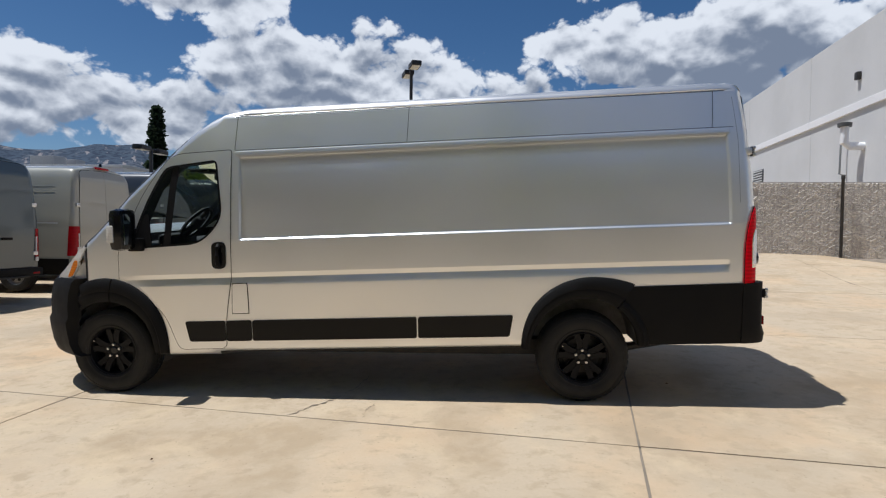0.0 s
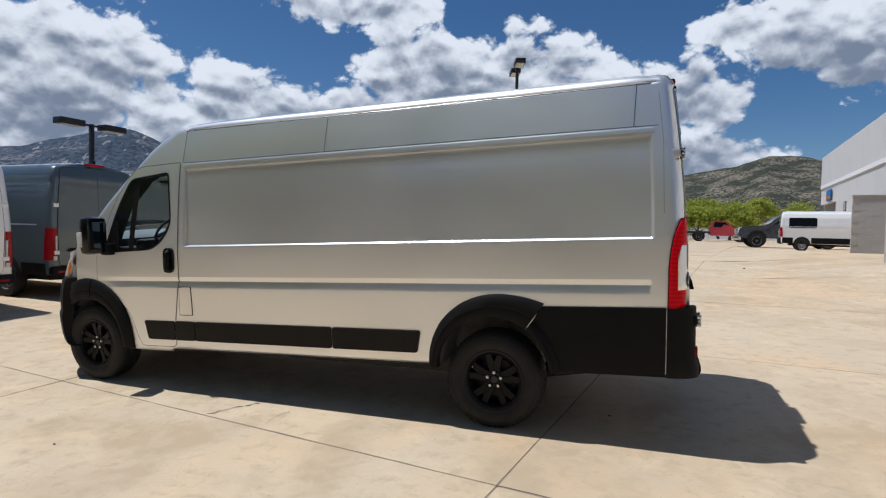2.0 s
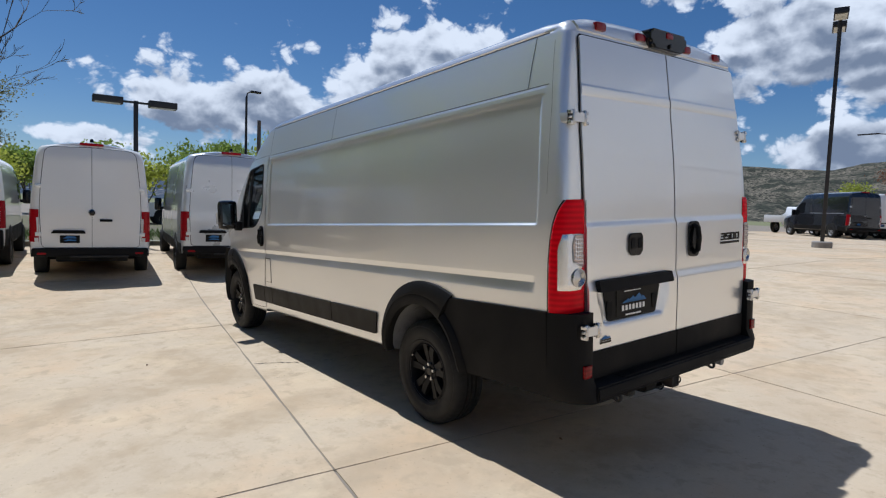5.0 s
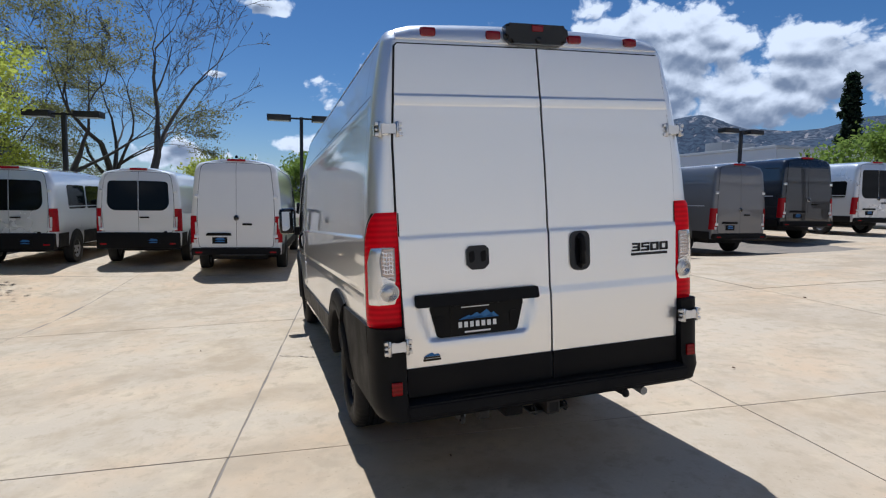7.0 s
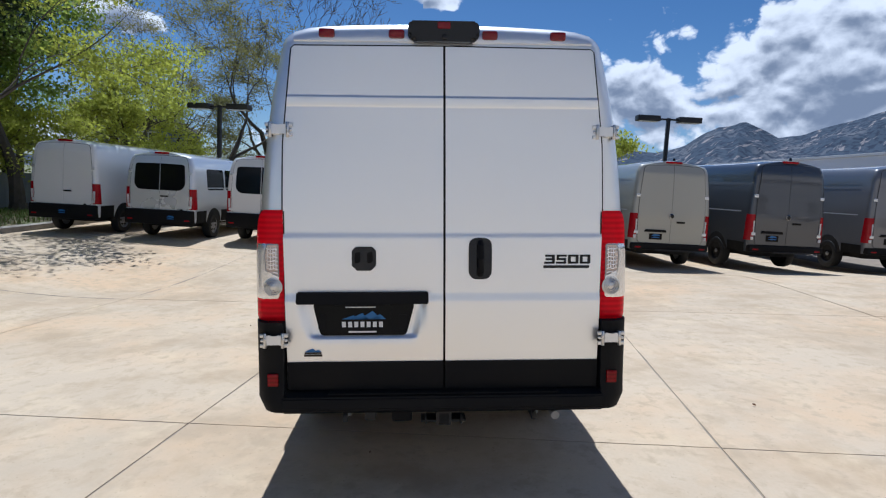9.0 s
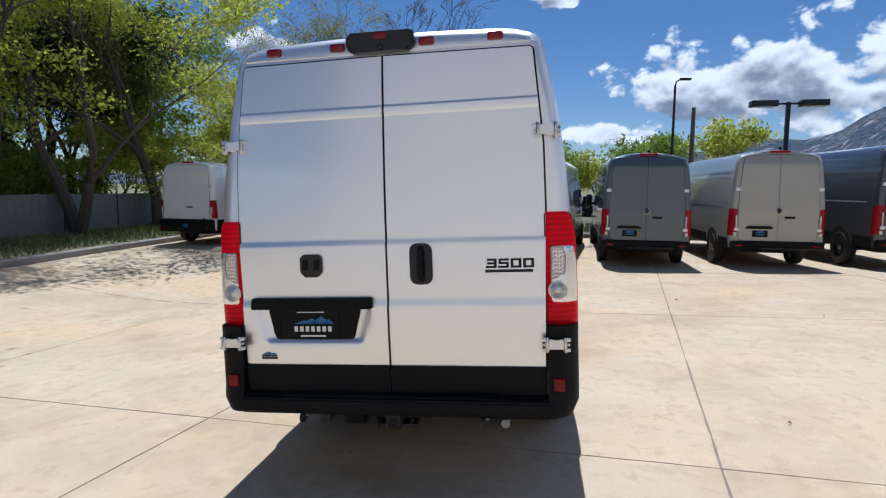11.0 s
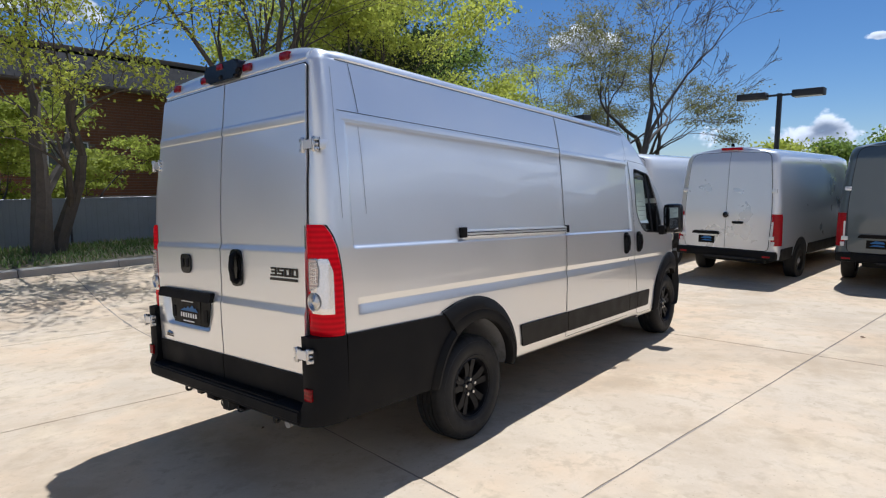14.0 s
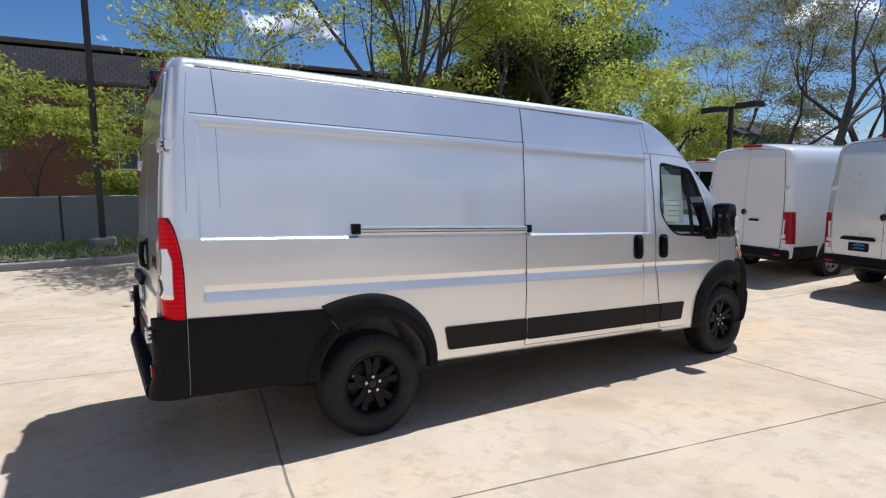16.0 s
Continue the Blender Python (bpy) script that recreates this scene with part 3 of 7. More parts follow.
# ---- lamp posts ----
def lot_lamp(x, y, z_head, turn, heads=2):
    z0 = ground_z(x, y)
    m = Matrix.Translation((x, y, z0)) @ Matrix.Rotation(radians(turn), 4, 'Z')
    h = z_head - z0
    post = thing("lamp_post", "dark bronze lot lamp post with %s box heads" % ("two" if heads == 2 else "one"), "lamp post", m, "lot lamps")
    part("pole", box((-0.06, -0.06, 0.0), (0.06, 0.06, h), 0.012), M["dark_steel"], post)
    part("footing", lathe([(0.30, -0.1), (0.30, 0.18), (0.27, 0.21)], 'Z', 20), M["kerb"], post, "round concrete footing")
    for s in ((1, -1) if heads == 2 else (1,)):
        part("arm", box((-0.03, min(s * 0.03, s * 0.36), h - 0.08), (0.03, max(s * 0.03, s * 0.36), h - 0.02), 0.006), M["dark_steel"], post)
        hd = part("head", box((-0.20, min(s * 0.34, s * 1.12), h - 0.14), (0.20, max(s * 0.34, s * 1.12), h + 0.05), 0.02), M["dark_steel"], post)
        part("diffuser", box((-0.16, min(s * 0.40, s * 1.06), h - 0.148), (0.16, max(s * 0.40, s * 1.06), h - 0.139), 0), M["lamp_lens"], hd, "pale flat diffuser")
    return post


for x, y, z, turn, hd in ((-16.35, -0.07, 4.36, -4, 2), (-16.5, -7.14, 4.12, -12, 2), (-15.9, 8.55, 4.52, -2, 2), (-15.6, 18.1, 4.75, 4, 2), (-4.36, 18.55, 8.15, 20, 2), (-0.9, 52.0, 8.9, -80, 1)):
    lot_lamp(x, y, z, turn, hd)


def street_lamp(x, y, h, reach, turn, label):
    post = thing("street_lamp", label, "street lamp", Matrix.Translation((x, y, ground_z(x, y))) @ Matrix.Rotation(radians(turn), 4, 'Z'))
    part("pole", tube([(0, 0, -0.1), (0, 0, h * 0.5), (0, 0, h - 0.4), (0.1 * reach, 0, h - 0.12), (0.45 * reach, 0, h)], [0.11, 0.085, 0.065, 0.05, 0.04], 10), M["dark_steel"], post)
    part("head", box((0.4 * reach, -0.13, h - 0.05), (reach + 0.3, 0.13, h + 0.07), 0.03), M["dark_steel"], post)


street_lamp(-32.6, 8.7, 8.2, 0.6, 95, "tall slim street lamp with a curved arm")
street_lamp(-9.0, 95.0, 9.0, 3.5, 190, "distant street lamp with a long arm")
street_lamp(-15.4, 65.6, 9.8, 2.6, 180, "tall dark street lamp with a curved arm behind the far vans")
verge_pole = thing("lamp_post", "tall dark square pole on a concrete footing in the verge", "lamp post", Matrix.Translation((1.48, -12.2, 0.1)))
part("pole", box((-0.075, -0.075, 0), (0.075, 0.075, 8.2), 0.012), M["dark_steel"], verge_pole)
part("footing", lathe([(0.30, -0.2), (0.30, 0.30), (0.27, 0.33)], 'Z', 20), M["kerb"], verge_pole, "round concrete footing")
part("head", box((-0.2, -1.0, 8.05), (0.2, 1.0, 8.25), 0.02), M["dark_steel"], verge_pole)
M["pole_wood"] = mat("weathered_pole_wood", (0.17, 0.13, 0.10), 0.9, 0, 3, 0.25, 60, 0.002)
util = thing("utility_pole", "weathered wooden utility pole", "pole", Matrix.Translation((-35.4, 10.5, 0)))
part("pole", tube([(0, 0, -0.1), (0, 0, 3.5), (0.03, 0, 6.9)], [0.17, 0.15, 0.12], 10), M["pole_wood"], util)
for x, y, h in ((4.2, 92.0, 8.5), (-3.5, 110.0, 8.0)):
    u2 = thing("utility_pole", "distant dark utility pole", "pole", Matrix.Translation((x, y, ground_z(x, y))))
    part("pole", tube([(0, 0, -0.1), (0, 0, h)], [0.18, 0.13], 8), M["pole_wood"], u2)

# ---- warehouse and block walls ----
M["tilt_up"] = mat("painted_tilt_up_concrete", (0.60, 0.60, 0.60), 0.85, 0, 0.5, 0.06, 20, 0.001, dirt=((0.51, 0.51, 0.50), 0.4, 0.4))
M["tilt_band"] = mat("white_painted_band", (0.80, 0.80, 0.81), 0.8, 0, 0.5, 0.04, 20)
M["split_face"] = mat("split_face_block", (0.56, 0.52, 0.47), 0.95, 0, 14, 0.45, 55, 0.02, random_object=0.2, dirt=((0.30, 0.265, 0.23), 0.75, 22))
M["cmu"] = mat("smooth_grey_block", (0.38, 0.37, 0.355), 0.9, 0, 1.5, 0.15, 40, 0.002, random_object=0.2)
M["mortar"] = mat("grey_mortar", (0.42, 0.39, 0.36), 0.95, 0, 4, 0.15, 60, 0.002)
M["louvre"] = mat("dark_louvre", (0.10, 0.10, 0.10), 0.6, 0.2, 5, 0.2, 40)
LOT_TURN = math.atan2(-0.153, 0.988)
WH = Matrix.Translation((10.66, 10.5, 0.7)) @ Matrix.Rotation(radians(-5.7), 4, 'Z')     # local y runs along the wall, x into the building


def warehouse():
    wh = thing("warehouse", "long grey-white tilt-up concrete warehouse with a pale band", "building", WH, kind="structure")
    panels = 8
    for i in range(panels):
        y0, y1 = -14 + 58 * i / panels, -14 + 58 * (i + 1) / panels
        low = 0.0 if i < panels - 1 else 4.2
        part("upper_wall", box((0, y0 + 0.008, 5.05), (0.3, y1 - 0.008, 7.55), 0.01), M["tilt_up"], wh, smooth=False)
        part("lower_wall", box((0.05, y0 + 0.008, -0.8 + low), (0.3, y1 - 0.008, 4.78), 0.01), M["tilt_up"], wh, smooth=False)
        part("pale_band", box((-0.03, y0, 4.78), (0.3, y1, 5.05), 0.008), M["tilt_band"], wh, "white painted band", smooth=False)
    part("roof", box((0.02, -13.98, 7.2), (30, 43.95, 7.4)), M["tilt_up"], wh)
    part("far_wall", box((0.3, 43.65, -0.8), (30, 43.95, 7.54)), M["tilt_up"], wh)
    part("end_wall", box((0.3, -14.0, -0.8), (30, -13.7, 7.54)), M["tilt_up"], wh)
    part("back_wall", box((29.7, -13.7, -0.8), (30, 43.65, 7.54)), M["tilt_up"], wh)
    for y, z0, z1, w in ((13.5, 2.1, 3.8, 1.3), (17.8, 2.5, 3.5, 0.8), (33.0, 2.4, 3.2, 0.9)):
        lv = part("wall_vent", box((0.0, y - w / 2, z0), (0.06, y + w / 2, z1), 0.01), M["louvre"], wh, "dark louvred wall vent")
        k = int((z1 - z0) / 0.12)
        for j in range(k):
            part("slat", box((-0.03, y - w / 2 + 0.04, z0 + 0.05 + j * 0.12), (0.01, y + w / 2 - 0.04, z0 + 0.10 + j * 0.12), 0.004), M["tilt_up"], lv)
    sg = part("sign", box((-0.12, 38.2, 3.55), (0.0, 40.2, 4.45), 0.01), M["blue_print"], wh, "small blue and orange sign panel")
    part("sign_stripe", box((-0.13, 38.3, 3.7), (-0.119, 40.1, 3.95)), M["amber_lens"], sg)
    # roof drain vent and downpipe fixtures
    pipe = part("vent_pipe", tube([(0.05, 3.75, 3.55), (-0.35, 3.75, 3.55), (-0.52, 3.75, 3.67), (-0.52, 3.75, 4.2)], 0.13, 12), M["tilt_band"], wh, "white elbow vent pipe")
    part("vent_cap", lathe([(0.20, 4.18), (0.21, 4.30), (0.14, 4.33)], 'Z', 16, (-0.52, 3.75, 0)), M["louvre"], pipe)
    part("conduit", tube([(0.0, 4.75, 3.95), (-0.18, 4.75, 3.95), (-0.20, 4.75, 2.75), (0.0, 4.75, 2.7)], 0.035, 8), M["fence_steel"], wh)
    part("wall_lamp", box((-0.14, 3.9, 5.75), (0.0, 4.1, 6.0), 0.02), M["dark_steel"], wh, "small dark wall lamp")


warehouse()


def block_wall(name, label, origin, along, length, height, thick, block, material, seed, rough):
    """A block wall laid course by course on a mortar core."""
    root = thing(name, label, "wall", Matrix.Translation((*origin, 0)) @ Matrix.Rotation(along, 4, 'Z'), kind="structure")
    z0 = ground_z(*origin) - 0.1
    part("mortar_core", box((0.012, 0.012, z0), (length - 0.012, thick - 0.012, z0 + height - 0.01)), M["mortar"], root, smooth=False)
    bw, bh = block
    rnd = random.Random(seed)
    shapes = []
    for v in range(6):
        bm = bmesh.new()
        nx, nz = (14, 7) if rough else (1, 1)
        g = [[bm.verts.new((bw * a / nx, -(rnd.uniform(0.0, rough) if 0 < a < nx and 0 < c < nz else rnd.uniform(0, rough * 0.8)), bh * c / nz)) for c in range(nz + 1)] for a in range(nx + 1)]
        for a in range(nx):
            for c in range(nz):
                bm.faces.new((g[a][c], g[a + 1][c], g[a + 1][c + 1], g[a][c + 1]))
        e = bmesh.ops.extrude_edge_only(bm, edges=[e for e in bm.edges if e.is_boundary])
        for x in e["geom"]:
            if isinstance(x, bmesh.types.BMVert):
                x.co.y = thick * 0.45
        bmesh.ops.recalc_face_normals(bm, faces=bm.faces)
        me = bpy.data.meshes.new("block")
        bm.to_mesh(me)
        bm.free()
        me.materials.append(material)
        shapes.append(me)
    gap = 0.001 if rough else 0.004
    rows, cols = int(height / (bh + gap)), int(length / (bw + gap))
    for r in range(rows):
        for c in range(cols):
            ob = new("block", shapes[rnd.randrange(6)])
            ob.parent = root
            off = 0.5 * bw * (r % 2)
            x = c * (bw + gap) + off
            if x + bw > length + 0.01:
                ob.matrix_basis = Matrix.Translation((0, 0, z0 + r * (bh + gap))) @ Matrix.Diagonal((0.48, 1, 1, 1))
                continue
            ob.matrix_basis = Matrix.Translation((x, 0, z0 + r * (bh + gap)))
    if not rough:
        part("coping", box((-0.02, -0.03, z0 + height), (length + 0.02, thick + 0.02, z0 + height + 0.04), 0.01), material, root)
    return root


block_wall("enclosure_wall", "rough split-face block enclosure wall in grey and tan", (6.2, 10.85), LOT_TURN + 0.10, 4.2, 2.06, 0.3, (0.40, 0.183), M["split_face"], 3, 0.032)
block_wall("enclosure_wall", "smooth grey block enclosure wall behind the rough one", (7.5, 18.2), LOT_TURN, 3.6, 2.05, 0.25, (0.40, 0.19), M["cmu"], 4, 0.0)
bollard = thing("gate_post", "slim dark steel post in front of the block wall", "post", Matrix.Translation((8.45, 10.6, 0.8)))
part("post", lathe([(0.04, -0.1), (0.04, 2.05), (0.055, 2.07), (0.045, 2.15)], 'Z', 12), M["dark_steel"], bollard)

# ---- apartment building behind the fence ----
M["brick"] = mat("red_brown_brick", (0.24, 0.105, 0.055), 0.9, 0, 3, 0.2, 40, 0.002, island=0.5)
M["brick_joint"] = mat("brick_mortar", (0.26, 0.20, 0.16), 0.95, 0, 3, 0.2, 40)
M["shingle"] = mat("dark_roof_shingle", (0.046, 0.043, 0.042), 0.95, 0, 2, 0.25, 40, 0.003, island=0.45)
M["window_frame"] = mat("white_window_frame", (0.75, 0.74, 0.71), 0.5, 0, 2, 0.05, 40)
M["house_glass"] = mat("reflective_window_glass", (0.006, 0.007, 0.008), 0.06, 0.0, 2, 0.1, 40, spec=0.14)
M["flat_glass"] = mat("window_glass_over_blinds", (0.13, 0.14, 0.125), 0.08, 0.0, 0.9, 0.5, 12, spec=0.5)


def apartment():
    Y, X0, X1 = -26.0, -13.6, 24.0
    ap = thing("apartment_building", "brick apartment block with a dark shingled mansard roof", "building", kind="structure")
    wins = []
    for k in range(6):
        x = -12.3 + 6.0 * k
        wins += [(x, 2.35, 1.55, 1.2), (x, 4.75, 1.55, 1.2)]
    bm = bmesh.new()
    add_box(bm, (X0 + 0.02, Y - 12, -0.3), (X1, Y - 0.06, 6.2))
    wall = part("wall", bm, M["brick_joint"], ap, smooth=False)
    # bricks facing the lot, course by course, with the windows left open
    vs, fs = [], []
    L, H, G = 0.40, 0.13, 0.02
    r = 0
    z = 1.2
    while z < 6.1:
        x = X0 - (0.5 * L if r % 2 else 0)
        while x < 8.0:
            xa, xb = max(x, X0), x + L - G
            if not any(xb > wx - ww / 2 - 0.05 and xa < wx + ww / 2 + 0.05 and z + H > wz - 0.05 and z < wz + wh + 0.05 for wx, wz, ww, wh in wins):
                i = len(vs)
                y0, y1 = Y - 0.06, Y - 0.03
                vs += [(xa, y1, z), (xb, y1, z), (xb, y1, z + H - G), (xa, y1, z + H - G), (xa, y0, z), (xb, y0, z), (xb, y0, z + H - G), (xa, y0, z + H - G)]
                fs += [(i, i + 1, i + 2, i + 3), (i + 3, i + 2, i + 6, i + 7), (i, i + 4, i + 5, i + 1), (i, i + 3, i + 7, i + 4), (i + 1, i + 5, i + 6, i + 2)]
            x += L
        z += H
        r += 1
    me = bpy.data.meshes.new("brickwork")
    me.from_pydata(vs, [], fs)
    me.materials.append(M["brick"])
    ob = new("brickwork", me)
    ob.parent = ap
    tagged(ob, "red-brown brick facing", kind="stuff")
    for wx, wz, ww, wh in wins:
        w = part("window", box((wx - ww / 2, Y - 0.10, wz), (wx + ww / 2, Y - 0.05, wz + wh)), M["flat_glass"], ap, "white-framed sliding window", smooth=False)
        for a, b in (((wx - ww / 2 - 0.05, wz - 0.06), (wx + ww / 2 + 0.05, wz)), ((wx - ww / 2 - 0.05, wz + wh), (wx + ww / 2 + 0.05, wz + wh + 0.05)), ((wx - ww / 2 - 0.05, wz), (wx - ww / 2, wz + wh)), ((wx + ww / 2, wz), (wx + ww / 2 + 0.05, wz + wh)), ((wx - 0.03, wz), (wx + 0.03, wz + wh))):
            part("frame", box((a[0], Y - 0.07, a[1]), (b[0], Y + 0.0, b[1]), 0.004), M["window_frame"], w)
    # mansard of overlapping shingle courses
    vs, fs = [], []
    for c in range(9):
        z0, z1 = 6.12 + 0.145 * c, 6.12 + 0.145 * (c + 1) + 0.03
        y0, y1 = Y + 0.55 - 0.075 * c, Y + 0.47 - 0.075 * c
        x = X0 - 0.7 - 0.15 * (c % 2)
        while x < X1:
            i = len(vs)
            w = 0.30
            d = 0.012
            vs += [(x, y0, z0), (x + w - 0.015, y0, z0), (x + w - 0.015, y1, z1), (x, y1, z1), (x, y0 - 0.06, z0), (x + w - 0.015, y0 - 0.06, z0)]
            fs += [(i, i + 1, i + 2, i + 3), (i, i + 4, i + 5, i + 1)]
            x += w
    me = bpy.data.meshes.new("shingles")
    me.from_pydata(vs, [], fs)
    me.materials.append(M["shingle"])
    ob = new("shingles", me)
    ob.parent = ap
    tagged(ob, "dark grey shingles", kind="stuff")
    part("eave_board", box((X0 - 0.75, Y - 0.1, 6.02), (X1, Y + 0.52, 6.12), 0.01), M["pole_wood"], ap)
    part("roof", box((X0 - 0.7, Y - 12.2, 6.2), (X1, Y - 0.14, 7.42)), M["shingle"], ap, smooth=False)
    part("upper_roof", box((X0 - 0.9, Y - 12.5, 7.62), (X1, Y - 0.25, 7.80), 0.01), M["shingle"], ap)
    part("fascia", box((X0 - 0.92, Y - 0.25, 7.60), (X1, Y - 0.2, 7.82), 0.005), M["pole_wood"], ap)


apartment()

# ---- far buildings ----
def far_building(name, label, lo, hi, bays, z0, z1):
    b = thing(name, label, "building", kind="structure")
    part("wall", box(lo, hi, 0.03), M["tilt_band"], b, smooth=False)
    part("roof_edge", box((lo[0] - 0.1, lo[1] - 0.1, hi[2]), (hi[0] + 0.1, hi[1] + 0.1, hi[2] + 0.2), 0.02), M["tilt_up"], b, smooth=False)
    for k in range(bays):
        y = lo[1] + (hi[1] - lo[1]) * (k + 0.5) / bays
        part("window", box((hi[0] - 0.02, y - 0.9, z0), (hi[0] + 0.05, y + 0.9, z1), 0.01), M["house_glass"], b)
    return b


far_building("showroom", "long white flat-roofed building behind the van row", (-58, 31.5, -0.2), (-26, 41, 5.4), 3, 1.0, 2.6)
rv = thing("roof_unit", "grey rooftop air units", "roof unit", Matrix.Translation((-33, 34, 5.6)))
part("casing", box((-0.9, -1.2, 0), (0.9, 0.0, 0.8), 0.03), M["galv"], rv)
part("casing", box((-0.9, 1.0, 0), (0.9, 2.0, 0.8), 0.03), M["galv"], rv)
def small_house():
    hs = thing("house", "small blue-grey house with a low gabled roof behind the trees", "house", Matrix.Translation((-29.0, -15.0, 0.0)), kind="structure")
    part("wall", box((-3.0, -1.6, -0.2), (2.0, 1.6, 4.0), 0.02), M["house_siding"], hs, smooth=False)
    part("roof", prism([(-2.0, 3.98), (2.0, 3.98), (0.0, 4.9)], -3.4, 2.4, 'X'), M["shingle"], hs, smooth=False)
    for y in (-0.75, 0.75):
        w = part("window", box((1.98, y - 0.45, 2.6), (2.02, y + 0.45, 3.7)), M["flat_glass"], hs, smooth=False)
        for a, b in (((y - 0.52, 2.52), (y + 0.52, 2.6)), ((y - 0.52, 3.7), (y + 0.52, 3.78)), ((y - 0.52, 2.6), (y - 0.45, 3.7)), ((y + 0.45, 2.6), (y + 0.52, 3.7)), ((y - 0.03, 2.6), (y + 0.03, 3.7))):
            part("frame", box((1.99, a[0], a[1]), (2.05, b[0], b[1]), 0.004), M["window_frame"], w)


M["house_siding"] = mat("blue_grey_siding", (0.20, 0.24, 0.27), 0.8, 0, 1.2, 0.12, 30, 0.001)
small_house()
far_building("far_shop", "low pale building across the lot", (2, 118, 0.0), (40, 128, 3.4), 2, 1.0, 2.2)

# ---- the van that the camera goes round ----
# x runs back from the rear axle, y to the van's right, w up from the road; the body sits nose-down by RAKE.
RAKE = 0.027
M["paper"] = mat("window_paper", (0.50, 0.51, 0.47), 0.8, 0, 5, 0.1, 60)
WIDTH = [(0.40, 0.90), (0.455, 0.965), (0.50, 0.985), (0.62, 0.998), (1.02, 1.006), (1.42, 1.000), (1.77, 0.972), (2.0, 0.945),
         (2.14, 0.926), (2.30, 0.897), (2.44, 0.866), (2.475, 0.855), (2.50, 0.838), (2.525, 0.79), (2.54, 0.70)]
ROOF = [(-4.975, 0.98), (-4.88, 1.05), (-4.70, 1.13), (-4.47, 1.285), (-4.26, 1.46), (-4.13, 1.555), (-4.01, 1.67), (-3.785, 1.905), (-3.525, 2.135),
        (-3.25, 2.37), (-3.08, 2.475), (-2.95, 2.525), (-2.8, 2.55), (-2.5, 2.562), (0.6, 2.562), (1.04, 2.56), (1.16, 2.548)]
FLOOR = [(-4.975, 0.62), (-4.93, 0.48), (-4.8, 0.42), (-4.5, 0.42), (-4.4, 0.44), (1.3, 0.455)]
NARROW = [(-4.975, 0.22), (-4.95, 0.36), (-4.88, 0.53), (-4.76, 0.70), (-4.6, 0.835), (-4.4, 0.93), (-4.2, 0.972), (-4.0, 0.984), (-3.6, 0.994), (-3.0, 0.999), (-2.5, 1.0)]
REAR_X = [(0.4, 1.30), (0.9, 1.312), (1.5, 1.305), (1.75, 1.292), (2.1, 1.258), (2.3, 1.236), (2.44, 1.219), (2.56, 1.15)]
CORNER = 0.085


def rear_x(w):
    return lerp_table(REAR_X, w)


def straight_x(x, w):
    """Undo the lean of the rear end."""
    return x if x < 0.9 else 0.9 + (x - 0.9) * 0.41 / (rear_x(w) - 0.9)


def panel_depth(x, w):
    """The pressed recess in the cargo side, its beads and the lower swage line."""
    d = 0.0
    inside = sm((x + 2.835) / 0.022) * sm((1.12 - x) / 0.022) * sm((w - 1.412) / 0.016) * sm((2.112 - w) / 0.032)
    d -= 0.015 * (1 - 0.5 * sm((w - 1.6) / 0.4)) * inside
    d += 0.0028 * sm((x + 2.87) / 0.02) * sm((1.15 - x) / 0.02) * sm((w - 2.112) / 0.008) * sm((2.158 - w) / 0.010)
    lower = sm((x + 3.95) / 0.55) * sm((1.11 - x) / 0.03)
    d -= lower * 0.013 * max(0.0, 1 - (1.103 - w) / 0.058 if w < 1.103 else 1 - (w - 1.103) / 0.038)
    d -= 0.006 * sm((x + 2.9) / 0.02) * sm((1.2 - x) / 0.02) * sm((w - 2.452) / 0.006) * sm((2.466 - w) / 0.006)
    return d


def side_y(x, w):
    """Half the body's width at a place of its side."""
    xs = straight_x(x, w)
    hw = lerp_table(WIDTH, w)
    if xs < -4.3 and lerp_table(ROOF, xs) < 1.5:
        hw = min(hw, 0.96)
    y = (hw + (panel_depth(xs, w) if xs > -4 else 0)) * lerp_table(NARROW, xs)
    if xs > 1.31 - CORNER:
        t = min((xs - (1.31 - CORNER)) / CORNER, 1.0)
        y -= CORNER * (1 - math.sqrt(max(1 - t * t, 0)))
    return y


def lift_z(x, w):
    return w + RAKE * x


def side_place(sign):
    def place(x, w, lift):
        return Vector((x, sign * (side_y(x, w) + lift), lift_z(x, w)))
    return place


def rear_place(lift0=0.0):
    def place(y, w, lift):
        x = rear_x(w) + lift + lift0
        return Vector((x, y, lift_z(x, w)))
    return place


